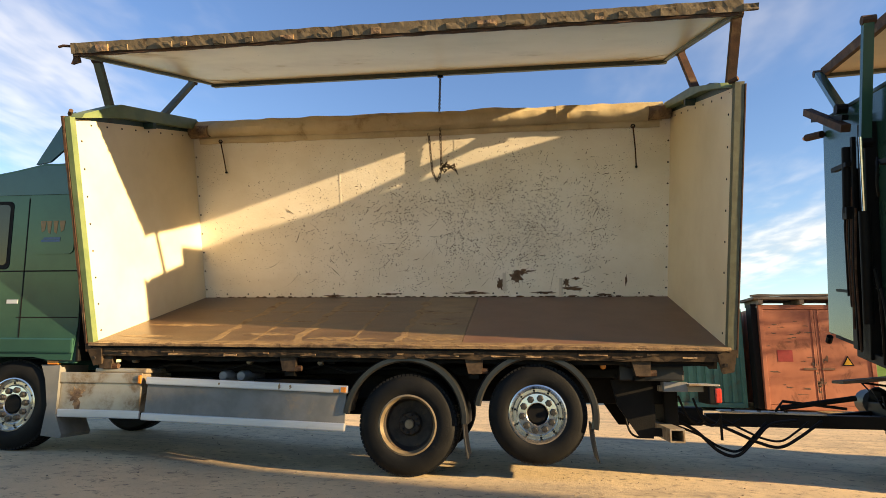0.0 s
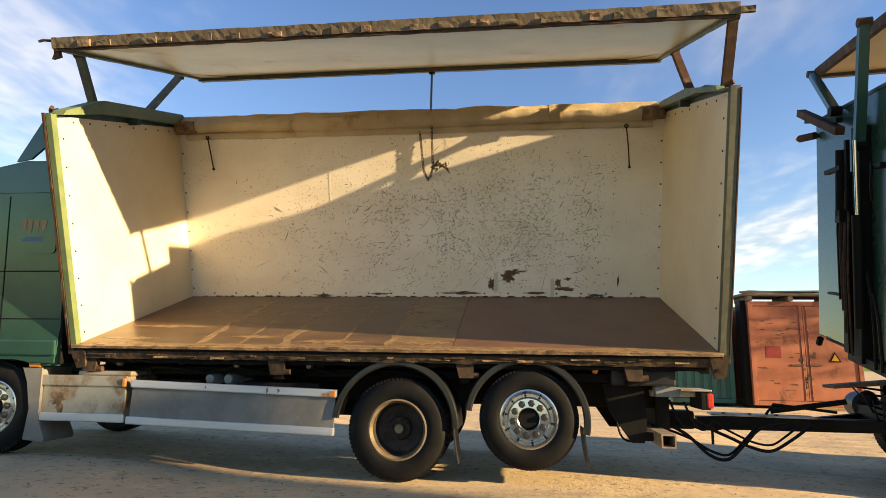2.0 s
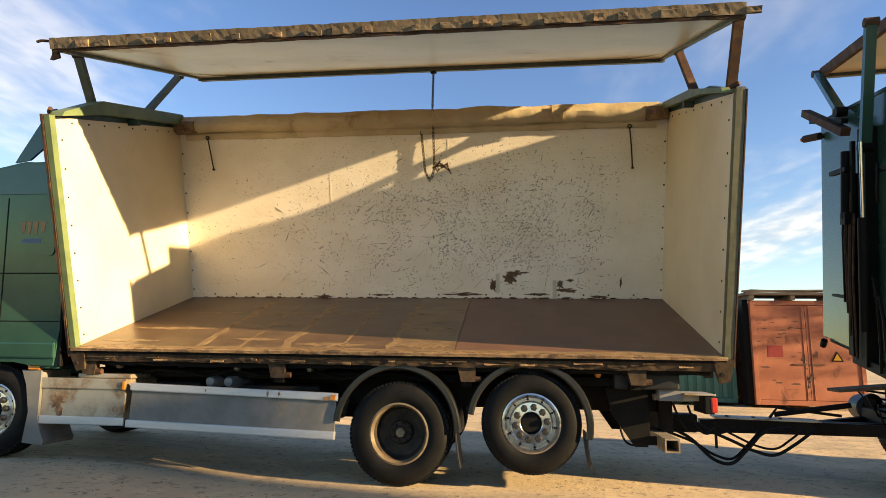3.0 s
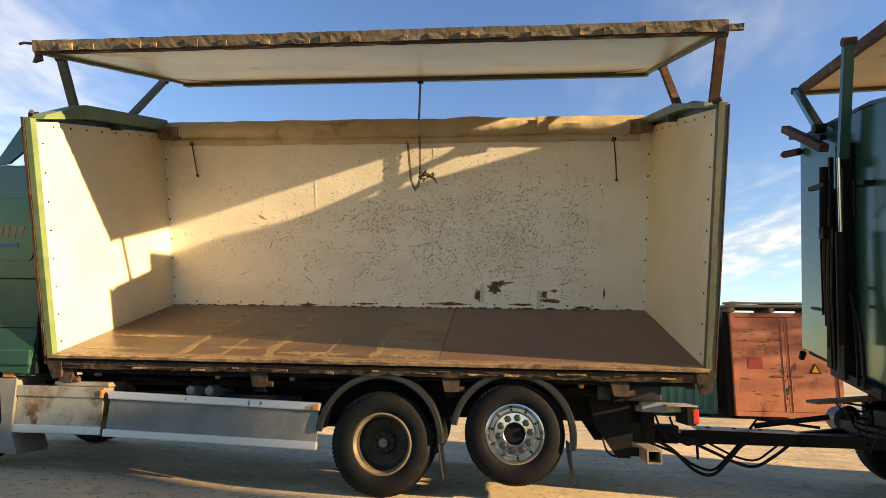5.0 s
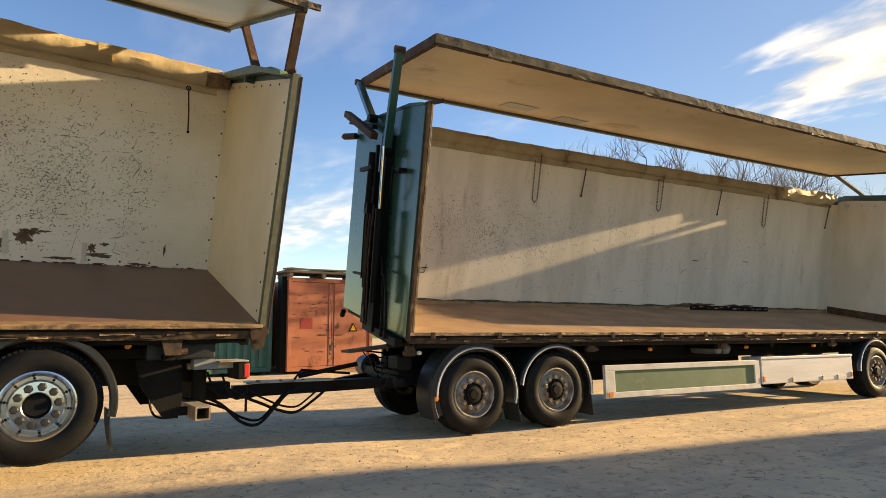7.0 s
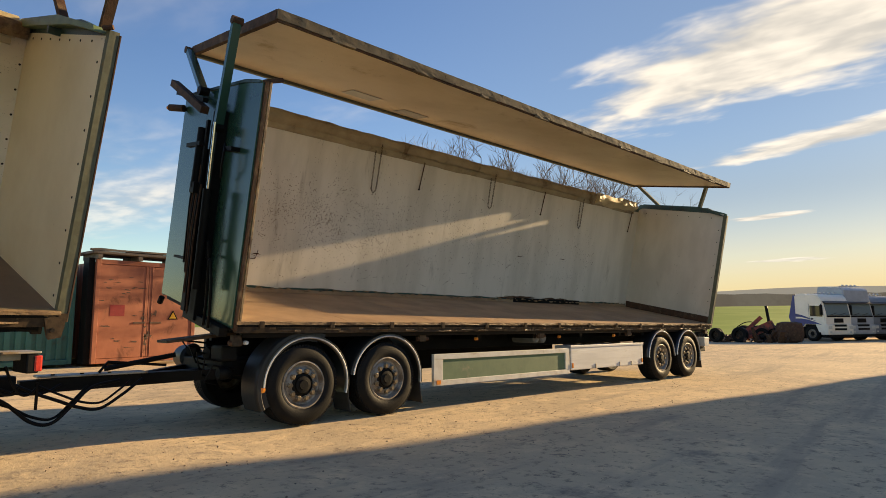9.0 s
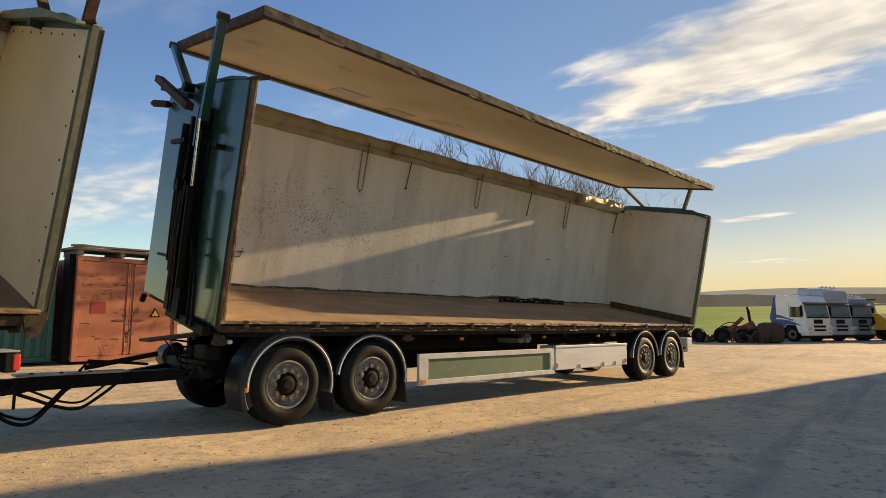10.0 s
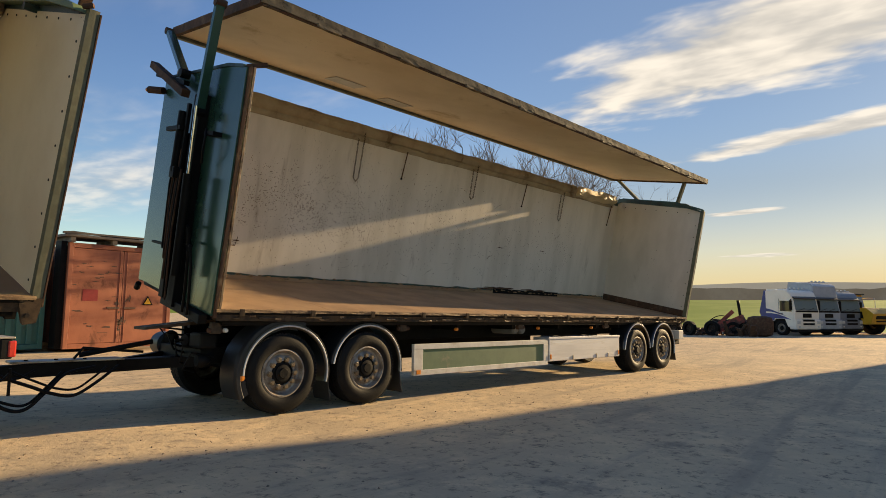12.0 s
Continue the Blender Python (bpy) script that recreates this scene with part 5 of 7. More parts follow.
def build_trailer():
    tr = thing("trailer", "long green four-axle drawbar trailer with open tipping box", "trailer", TRAILER @ pose(5.2, 1.2, 0))
    C, T = TRAILER, TRAILER_BODY
    S0, S1, W, H = -0.89, 11.39, 2.40, 2.72
    rnd = random.Random(9)
    # floor
    n = 8
    for i in range(n):
        a, b = S0 + (S1 - S0) * i / n, S0 + (S1 - S0) * (i + 1) / n
        part("floor_board", box(B(), a + 0.003, b - 0.003, 0, W - 0.002, -0.03, 0.0), M_PLY_TRAILER, tr, "dusty brown plywood floor board" if i == 0 else "", T)
    part("edge_rail", rough_beam(B(), S0 - 0.02, S1 + 0.02, -0.05, -0.003, -0.028, 0.004, 0.07, 0.005, 3), M_EDGE_TAN, tr, "tan worn floor edge rail", T)
    part("edge_gap", rough_beam(B(), S0, S1, -0.03, -0.003, -0.058, -0.029, 0.06, 0.003, 13), M_BLACK, tr, "", T)
    for k in range(60):
        s = S0 + 0.1 + (S1 - S0 - 0.4) * (k + rnd.random()) / 60
        z = rnd.uniform(-0.115, -0.068)
        part("dirt_clump", rough_beam(B(), s, s + rnd.uniform(0.05, 0.3), -0.034, 0.0, z - rnd.uniform(0.005, 0.014), z + rnd.uniform(0.004, 0.012), 0.03, 0.008, k), M_EDGE_TAN if k % 2 else M_EDGE, tr, "", T)
    part("side_beam", rough_beam(B(), S0, S1, -0.02, 0.08, -0.135, -0.06, 0.06, 0.008, 19), M_EDGE, tr, "dirt-caked steel side beam", T)
    part("under_beam", box(B(), S0 + 0.1, S1 - 0.1, 0.03, 0.12, -0.20, -0.14, 0.01), M_BLACK, tr, "", T)
    part("floor_frame", box(B(), S0, S1, 0.1, W, -0.15, -0.034), M_BLACK, tr, "", T)
    for k in range(13):
        s = S0 + 0.25 + k * 0.95
        part("edge_clip", box(B(), s, s + 0.06, -0.065, -0.035, -0.07, 0.012, 0.006), M_EDGE, tr, "", T)
    # far side wall with lining
    wall = part("side_wall", box(B(), S0 - 0.05, S1 + 0.05, W + 0.003, W + 0.06, -0.1, H + 0.02), M_TEAL_DARK, tr, "long far side wall", T)
    bm = B()
    low = []
    k = 80
    for i in range(k + 1):
        s = S0 + (S1 - S0) * i / k
        w = 0.09 + 0.03 * noise.noise(Vector((s * 2.1, 0, 0))) + 0.02 * noise.noise(Vector((s * 7, 3, 0)))
        low.append((s, w))
    prism(bm, low + [(S1, H - 0.06), (S0, H - 0.06)], "y", W - 0.006, W + 0.001)
    part("lining", bm, M_WALL_GREY, wall, "scuffed grey-white lining with torn lower edge", T)
    part("foot_board", box(B(), S0, S1, W - 0.0055, W + 0.0015, 0.001, 0.06), M_PLY_TRAILER, wall, "", T)
    bm = B()
    for i in range(90):
        s = S0 + 0.1 + (S1 - S0 - 0.3) * (i + rnd.random()) / 90
        q = rnd.uniform(0.008, 0.032)
        blotch(bm, s, 0.06 + rnd.uniform(-0.02, 0.03), q * 2.6, q * 0.7, W - 0.035, W - 0.008, i * 1.7, 8)
    tagged(part("dirt_ridge", bm, M_EDGE_TAN, wall, "ragged edge of dirt along the lining", T), kind="stuff")
    for cx, cz, rx, rz in ((6.75, 0.11, 0.8, 0.045), (8.1, 0.10, 0.9, 0.04), (6.6, 1.05, 0.09, 0.012), (8.2, 1.1, 0.10, 0.012), (0.35, 0.6, 0.08, 0.012)):
        part("peeled_patch", blotch(B(), cx, cz, rx, rz, W - 0.011, W - 0.007, cx * 3.1), M_RUSTY, wall, "", T)
    flecks(wall, T, W - 0.0085, 1700, 15, lambda r: (r.gauss(1.6, 1.1), r.gauss(1.3, 0.35)), (S0 + 0.2, S1 - 0.5, 0.2, H - 0.4), M_PEEL)
    flecks(wall, T, W - 0.0085, 1900, 16, lambda r: (r.uniform(-0.6, 9.5), r.gauss(1.2, 0.55)), (S0 + 0.2, S1 - 0.5, 0.2, H - 0.4), M_PEEL)
    scratches(wall, T, W - 0.0088, 45, 23, (-0.6, 9.5, 0.25, 1.9), M_RUSTY)
    part("foot_strip", box(B(), 6.6, 9.15, W - 0.014, W - 0.0075, 0.004, 0.105, 0.002), M_BLACK, wall, "black strip along the foot of the lining", T)
    part("gouge", tube(B(), [(0.05, W - 0.007, 0.52), (0.35, W - 0.007, 0.52), (0.38, W - 0.007, 0.66)], 0.006, 5), M_RUSTY, wall, "", T)
    # end walls
    front = end_wall(tr, T, S0 - 0.06, S0, W + 0.06, H, M_WALL_GREY, "front_wall", 1, M_TEAL, peak=0.04)
    rear = end_wall(tr, T, S1, S1 + 0.06, W, H + 0.08, M_WALL_GREY, "rear_wall", -1, M_TEAL)
    part("kick_strip", box(B(), S1 - 0.014, S1 - 0.0065, 0.06, W - 0.02, 0.001, 0.17), M_RUSTY, rear, "dark brown kick strip", T)
    part("corner_post", rough_beam(B(), -0.1, H + 0.02, -0.03, 0.06, 0.0, 0.04, 0.16, 0.0015, 8), M_RUSTY, front, "rust-worn front corner post", T @ pose(S0, 0, 0, 0, -90, 0))
    # tan strip paints the lit edge of the front corner post
    part("post_edge", box(B(), S0 + 0.013, S0 + 0.04, -0.03, 0.0, -0.05, H, 0.003), M_EDGE_TAN, front, "tan strip in the colour of the sunlit post edge", T)
    part("corner_post", rough_beam(B(), -0.1, H + 0.02, -0.03, 0.06, -0.075, 0.01, 0.16, 0.0015, 5), M_OLIVE, rear, "grimy olive corner post", T @ pose(S1, 0, 0, 0, -90, 0))
    screws(rear, [(S1 - 0.008, 0.13, 0.25 + q * 0.3) for q in range(8)] + [(S1 - 0.008, 0.35 + q * 0.3, H - 0.07) for q in range(7)], T, "x-")
    for wl_, x0, x1 in ((front, S0 - 0.075, S0 + 0.03), (rear, S1 - 0.06, S1 + 0.075)):
        bm = B()
        rise = 0.06 if wl_ is front else 0.17
        prism(bm, [(0.03, H - 0.02), (0.08, H + 0.02), (0.45, H + rise), (2.35, H + rise - 0.02), (2.46, H + 0.02), (2.46, H - 0.02), (2.3, H - 0.01 + rise * 0.4), (0.5, H + rise * 0.4)], "x", x0, x1)
        part("roof_cap", bm, M_TEAL_DARK, wl_, "folded steel cap", T)
    part("post_hook", bar(B(), (S0 - 0.02, 0.02, H + 0.0), (S0 + 0.16, -0.03, H + 0.06), 0.03, 0.05), M_RUSTY, front, "", T)
    # lifting gear on the outside of the front wall
    X = S0 - 0.15
    mast = part("mast", box(B(), X - 0.03, X + 0.09, 0.84, 1.04, -0.16, 2.42, 0.012), M_BLACK, front, "black greasy steel lifting mast", T)
    part("mast_side", box(B(), X - 0.075, X - 0.033, 1.06, 1.12, 0.2, 2.3, 0.006), M_BLACK, mast, "", T)
    part("cylinder", tube(B(), [(X - 0.09, 0.70, 0.25), (X - 0.09, 0.74, 1.45)], 0.055, 14), M_BLACK, front, "black hydraulic cylinder", T, smooth=True)
    part("piston_rod", tube(B(), [(X - 0.09, 0.74, 1.45), (X - 0.09, 0.78, 2.25)], 0.02, 12), M_ROD, front, "shining chrome piston rod", T, smooth=True)
    part("small_cylinder", tube(B(), [(X - 0.10, 1.16, 1.45), (X - 0.08, 1.2, 2.2)], 0.05, 12), M_BLACK, front, "black cylinder", T, smooth=True)
    part("mast_channel", box(B(), X - 0.05, X + 0.08, 1.123, 1.26, -0.1, 1.95, 0.01), M_BLACK, mast, "", T)
    for k in range(6):
        part("mast_pipe", tube(B(), [(X - 0.06 - 0.012 * (k % 3), 1.0 + 0.05 * k, -0.1 + 0.12 * k), (X - 0.10, 0.98 + 0.055 * k, 0.8 + 0.1 * k), (X - 0.07, 1.02 + 0.04 * k, 1.5 + 0.12 * k)], 0.012, 6), M_BLACK if k % 2 else M_RUSTY, mast, "", T, smooth=True)
    part("valve_block", box(B(), X - 0.14, X - 0.02, 1.08, 1.22, 1.38, 1.52, 0.01), M_BLACK, front, "", T)
    part("cross_arm", bar(B(), (X - 0.08, 1.2, 2.42), (X - 0.08, 2.5, 2.88), 0.09, 0.10, (1, 0, 0)), M_RUSTY, front, "dark brown lever arm", T)
    part("cross_arm", bar(B(), (X - 0.05, 1.3, 2.56), (X - 0.05, 2.35, 2.74), 0.06, 0.07, (1, 0, 0)), M_BLACK, front, "", T)
    part("lamp_stub", tube(B(), [(X + 0.05, 2.38, 2.55), (X - 0.06, 2.62, 2.55)], 0.05, 10), M_RUSTY, front, "stub with a small lamp", T)
    part("lens", lathe(B(), [(0, -0.02), (0.025, -0.015), (0.03, 0.01)], 10, (X - 0.07, 2.66, 2.55)), M_ORANGE_LENS, front, "", T)
    part("handle", bar(B(), (X - 0.02, 1.1, 0.55), (X - 0.02, 1.75, 0.53), 0.03, 0.05, (1, 0, 0)), M_BLACK, front, "", T)
    part("handle", bar(B(), (X - 0.10, 1.1, 2.0), (X - 0.10, 1.55, 1.98), 0.05, 0.06, (1, 0, 0)), M_BLACK, front, "", T)
    for yy, z0, z1 in ((0.50, 0.1, 0.75), (0.36, 0.0, 0.55)):
        part("hose", tube(B(), [(X - 0.02, 0.75, z1 + 0.1), (X - 0.06, yy + 0.1, z1 + 0.08), (X - 0.06, yy, z1 - 0.15), (X - 0.04, yy - 0.02, z0), (X - 0.02, yy + 0.03, -0.15)], 0.018, 6), M_BLACK, front, "", T, smooth=True)
    part("hose", tube(B(), [(X, 0.62, 1.6), (X - 0.05, 0.52, 1.72), (X - 0.05, 0.5, 1.9), (X, 0.62, 2.0)], 0.014, 6), M_BLACK, front, "", T, smooth=True)
    part("bracket", box(B(), X - 0.02, X + 0.09, 0.38, 0.62, 1.92, 1.97), M_BLACK, front, "", T)
    part("base_plate", box(B(), X + 0.0, X + 0.1, 0.1, 1.3, -0.2, -0.09, 0.01), M_BLACK, front, "", T)
    part("catch", tube(B(), [(X + 0.05, 2.3, -0.12), (X + 0.05, 2.36, -0.2)], 0.04, 8), M_BLACK, front, "", T)
    # tarpaulin along the far top edge
    roll = part("tarpaulin", wandering_sheet(B(), S0 + 0.05, S1 - 2.2, H - 0.05, H + 0.16, W + 0.02, 0.03, 14, 130, 8, 0.09), M_TARP_GREY, tr, "dusty rolled tarpaulin", T, smooth=True)
    part("tarp_end", wandering_sheet(B(), S1 - 2.2, S1 - 0.4, H - 0.1, H + 0.17, W - 0.02, 0.07, 3, 40, 8, 0.14), M_TARP, roll, "bunched cream tarpaulin", T, smooth=True)
    part("tarp_flap", wandering_sheet(B(), S0 + 0.05, S1 - 0.3, H - 0.15, H - 0.03, W - 0.0, 0.02, 18, 120, 5, 0.03), M_TARP_GREY, roll, "", T, smooth=True)
    # raised panel
    V0, V1, Z0, Z1 = 0.08, 2.74, 3.515, 3.46
    P0, P1 = -0.84, 11.48
    bm = B()
    prism(bm, [(V0 + 0.03, Z0 - 0.035), (V1, Z1 - 0.035), (V1, Z1 + 0.035), (V0 + 0.03, Z0 + 0.03)], "x", P0, P1)
    pan = part("roof_panel", bm, M_TEAL_DARK, tr, "raised roof panel with stained cream underside", T)
    bm = B()
    prism(bm, [(V0 + 0.05, Z0 - 0.043), (V1 - 0.06, Z1 - 0.040), (V1 - 0.06, Z1 - 0.034), (V0 + 0.05, Z0 - 0.037)], "x", P0 + 0.04, P1 - 0.03)
    part("lining", bm, M_PANEL, pan, "stained cream underside", T)
    part("edge_beam", rough_beam(B(), P0 - 0.02, P1 + 0.02, V0 - 0.03, V0 + 0.05, Z0 - 0.06, Z0 + 0.05, 0.09, 0.004, 25), M_CRUST, pan, "grimy panel edge beam", T)
    for q in range(9):
        s = P0 + 0.7 + q * 1.3
        part("edge_hinge", rough_beam(B(), s, s + 0.34, V0 - 0.05, V0 + 0.02, Z0 - 0.085, Z0 - 0.045, 0.06, 0.01, q), M_CRUST, pan, "", T)
    part("back_rail", box(B(), P0, P1, V1 - 0.07, V1 + 0.04, Z1 - 0.085, Z1 - 0.03, 0.01), M_OLIVE, pan, "dark rear rail", T)
    for s in (P0, P1):
        part("end_rail", rough_beam(B(), V0, V1, -0.03, 0.03, -0.07, 0.05, 0.15, 0.003, 3), M_RUSTY, pan, "", T @ pose(s, 0, Z0, 0, 1.2, 90))
    def under(v):
        return Z0 + (Z1 - Z0) * (v - V0) / (V1 - V0) - 0.046
    for s, v in ((1.75, 2.2), (3.0, 2.42)):
        part("mended_patch", prism(B(), [(v - 0.2, under(v - 0.2) - 0.004), (v + 0.15, under(v + 0.15) - 0.004), (v + 0.15, under(v + 0.15)), (v - 0.2, under(v - 0.2))], "x", s - 0.3, s + 0.3), M_PATCH, pan, "grey mended patch", T)
    part("edge_lip", rough_beam(B(), P0, P1, V0 - 0.02, V0 + 0.03, Z0 - 0.082, Z0 - 0.062, 0.08, 0.004, 35), M_RUSTY, pan, "dark lip under the panel edge", T)
    # swing arms
    for x, xt, a, b, mt in ((X - 0.02, X - 0.02, (0.86, 2.2), (0.70, 3.47), M_TEAL), (X - 0.02, P0 - 0.06, (1.5, 2.7), (2.74, 3.44), M_TEAL),
                            (S1 + 0.1, S1 + 0.1, (0.76, 2.8), (0.63, 3.55), M_OLIVE), (S1 + 0.1, S1 + 0.1, (1.75, 2.8), (2.6, 3.43), M_OLIVE)):
        arm = part("swing_arm", bar(B(), (x, *a), (xt, *b), 0.07, 0.10, (1, 0, 0)), mt, tr, "steel arm that carries the roof panel", T)
        part("pivot", tube(B(), [(xt - 0.06, *b), (xt + 0.07, *b)], 0.05, 10), M_RUSTY, arm, "", T)
        part("pivot", tube(B(), [(x - 0.06, *a), (x + 0.06, *a)], 0.06, 10), M_BLACK, arm, "", T)
    # hanging chains and cords
    for s, lo, hi in ((2.36, 1.86, 2.72), (5.36, 1.97, 2.72), (8.6, 1.91, 2.66)):
        bm = B()
        chain_links(bm, [(s - 0.06, W - 0.06, hi - 0.12), (s - 0.055, W - 0.06, lo + 0.06), (s, W - 0.06, lo), (s + 0.05, W - 0.06, lo + 0.06), (s + 0.06, W - 0.07, hi)], 0.036, 0.0042, 0.011)
        part("chain", bm, M_CHAIN, tr, "rusty hanging chain loop", T)
    for s, lo, hi, dx in ((3.40, 2.08, 2.6, 0.05), (7.08, 2.06, 2.6, 0.06), (10.88, 2.07, 2.62, 0.08)):
        c = part("tension_cord", tube(B(), [(s + dx, W - 0.06, hi), (s, W - 0.05, lo)], 0.012, 6), M_RUSTY, tr, "hanging tension rod", T)
        part("cord_end", lathe(B(), [(0, -0.02), (0.016, -0.014), (0.016, 0.014), (0, 0.02)], 8, (s, W - 0.05, lo)), M_BLACK, c, "", T)

    # ---- chassis ----
    for l in (0.75, 1.6):
        part("frame_rail", box(B(), -0.6, 11.2, l, l + 0.09, 0.82, 1.05, 0.01), M_BLACK, tr, "", C)
    for s in (1.9, 3.2, 4.6, 6.0, 7.4, 8.3, 10.6):
        part("cross_member", box(B(), s, s + 0.09, 0.15, 2.2, 0.98, 1.07), M_BLACK, tr, "", C)
    # same added dark board under the trailer floor, blocks light from behind
    part("lifting_frame", box(B(), -0.6, 11.2, 1.42, 1.5, 1.0, 1.34, 0.01), M_BLACK, tr, "", C)
    for s in (2.4, 5.3, 7.9):
        part("tipping_ram", tube(B(), [(s, 1.2, 0.9), (s, 1.5, 1.4)], 0.07, 12), M_BLACK, tr, "", C)
    for s in (-0.85, 1.95, 4.7, 7.6, 11.2):
        br = part("hinge_bracket", box(B(), s - 0.06, s + 0.06, 0.03, 0.10, 0.98, 1.11, 0.01), M_EDGE, tr, "dirty steel tipping hinge", C)
        part("hinge_pin", tube(B(), [(s - 0.09, 0.06, 1.02), (s + 0.12, 0.06, 1.02)], 0.028, 8), M_RUSTY, br, "", C)
    for s in (0.0, 1.275, 8.85, 10.1):
        part("axle", tube(B(), [(s, 0.3, 0.5), (s, 2.0, 0.5)], 0.075, 12), M_BLACK, tr, "", C)
        wheel(tr, "spider", C @ pose(s, -0.01, 0.495, 0, 13 * s, 0), 0.49, 0.36, "dusty trailer wheel")
        wheel(tr, "spider", C @ pose(s, 2.36, 0.495, 0, 0, 180), 0.49, 0.36, "dusty trailer wheel")
    for s, a0, a1 in ((0.05, -14, 180), (1.29, -8, 172), (8.86, 2, 178), (10.12, -14, 176)):
        mudguard(tr, C @ pose(s, -0.01, 0.495), 0.555, 0.40, a0, a1, M_GUARD, M_ALU, "dark mudguard with bright edge")
    g = mudguard(tr, C @ pose(0.05, 0.0, 0.495), 0.60, 0.40, 68, 205, M_PLASTIC, None, "wide dark mudguard apron")
    part("apron_side", prism(B(), [(0.05 + 0.63 * math.cos(radians(a)), 0.495 + 0.63 * math.sin(radians(a))) for a in range(75, 206, 13)]
                             + [(0.05 + 0.53 * math.cos(radians(a)), 0.495 + 0.53 * math.sin(radians(a))) for a in range(205, 74, -13)], "y", 0.012, 0.02), M_PLASTIC, g, "", C)
    part("marker_lamp", lathe(B(), [(0, -0.02), (0.035, -0.015), (0.04, 0.005)], 12, (-0.53, 0.008, 0.47)), M_ORANGE_LENS, g, "orange round marker", C)
    flap(tr, C @ pose(0.66, 0.02, 0.42), 0.38, 0.32)
    flap(tr, C @ pose(1.88, 0.02, 0.45), 0.38, 0.34)
    flap(tr, C @ pose(10.74, 0.0, 0.6), 0.38, 0.42)
    G = C @ pose(0, 0, -0.045)
    # side guards
    sk = part("side_guard", box(B(), 2.15, 5.40, 0.0, 0.03, 0.455, 0.755), M_SKIRT_GREEN, tr, "faded green side guard board", G)
    for nm, a in (("guard_frame", (2.12, 5.43, -0.02, 0.035, 0.755, 0.835)), ("guard_frame", (2.12, 5.43, -0.02, 0.035, 0.375, 0.455)),
                  ("guard_frame", (2.12, 2.30, -0.021, 0.034, 0.4555, 0.7545)), ("guard_frame", (5.31, 5.43, -0.021, 0.034, 0.4555, 0.7545))):
        part(nm, box(B(), *a, 0.006), M_SKIRT_FRAME, sk, "dull white frame rail", G)
    part("marker_lamp", box(B(), 2.17, 2.25, -0.034, -0.02, 0.395, 0.455, 0.004), M_ORANGE_LENS, sk, "orange reflector", G)
    lk = part("locker", box(B(), 5.48, 8.03, -0.02, 0.35, 0.43, 0.875, 0.012), M_ALU, tr, "bright aluminium side locker", G)
    for s in (6.25, 7.1, 7.55):
        part("locker_strap", box(B(), s, s + 0.03, -0.032, -0.02, 0.43, 0.52, 0.003), M_ALU_DIRTY, lk, "", G)
    part("marker_lamp", box(B(), 5.50, 5.54, -0.034, -0.02, 0.47, 0.56, 0.003), M_ORANGE_LENS, lk, "", G)
    part("marker_lamp", box(B(), 7.96, 8.0, -0.034, -0.02, 0.47, 0.56, 0.003), M_ORANGE_LENS, lk, "", G)
    part("locker_lip", box(B(), 5.47, 8.04, -0.03, -0.018, 0.84, 0.88, 0.004), M_ALU, lk, "", G)
    # added far board, out of sight itself, darkens the view below the trailer
    part("far_guard", box(B(), 2.15, 8.0, 2.33, 2.36, 0.36, 0.86, 0.01), M_BLACK, tr, "black board added as the unseen far side guard", C)
    for s in (4.75, 4.95):
        part("air_tank", lathe(B(), [(0, -0.02), (0.07, -0.015), (0.09, 0.01), (0.09, 0.5), (0, 0.52)], 18, (s, 0.2, 0.98)), M_GREYGUARD, tr, "round pale air tank end", C, smooth=True)
    for s in (1.05, 3.05, 5.2, 7.0, 9.2):
        part("marker_lamp", lathe(B(), [(0, -0.02), (0.022, -0.018), (0.026, 0.0), (0.026, 0.03)], 10, (s, 0.02, 1.0)), M_ORANGE_LENS, tr, "small orange side lamp", C)
    part("corner_lamp", lathe(B(), [(0, -0.015), (0.022, -0.011), (0.026, 0.01), (0.026, 0.05)], 12, (-0.75, 0.0, 1.02)), M_WHITE_LENS, tr, "round clear lamp", C)
    part("rear_bumper", box(B(), 10.9, 11.25, 0.1, 2.3, 0.55, 0.67, 0.02), M_BLACK, tr, "", C)
    part("rear_lamp", box(B(), 11.05, 11.3, 0.02, 0.3, 0.68, 0.9, 0.01), M_SKIRT_FRAME, tr, "pale rear lamp box", C)
    # front dolly, turntable and drawbar
    dol = part("dolly", box(B(), -0.75, 1.7, 0.55, 1.85, 0.60, 0.80, 0.02), M_BLACK, tr, "black front dolly", C)
    part("turntable", lathe(B(), [(0, 0), (0.6, 0), (0.6, 0.1), (0, 0.1)], 28), M_BLACK, dol, "", C @ pose(0.6, 1.2, 0.83, 90))
    part("dolly_end", box(B(), -0.84, -0.7, 0.45, 1.95, 0.58, 0.80, 0.02), M_BLACK, dol, "greasy black dolly front", C)
    part("dolly_box", box(B(), -0.92, -0.72, 0.28, 0.62, 0.80, 0.98, 0.03), M_BLACK, dol, "", C)
    for k in range(5):
        z = 0.70 + 0.07 * k
        part("dolly_hose", tube(B(), [(-0.70, 0.4 + 0.2 * k, z), (-0.98 - 0.03 * k, 0.38 + 0.18 * k, z + 0.05), (-1.02, 0.5 + 0.1 * k, z - 0.14), (-0.80, 0.7 + 0.1 * k, z - 0.2)], 0.013, 6), M_BLACK, dol, "", C, smooth=True)
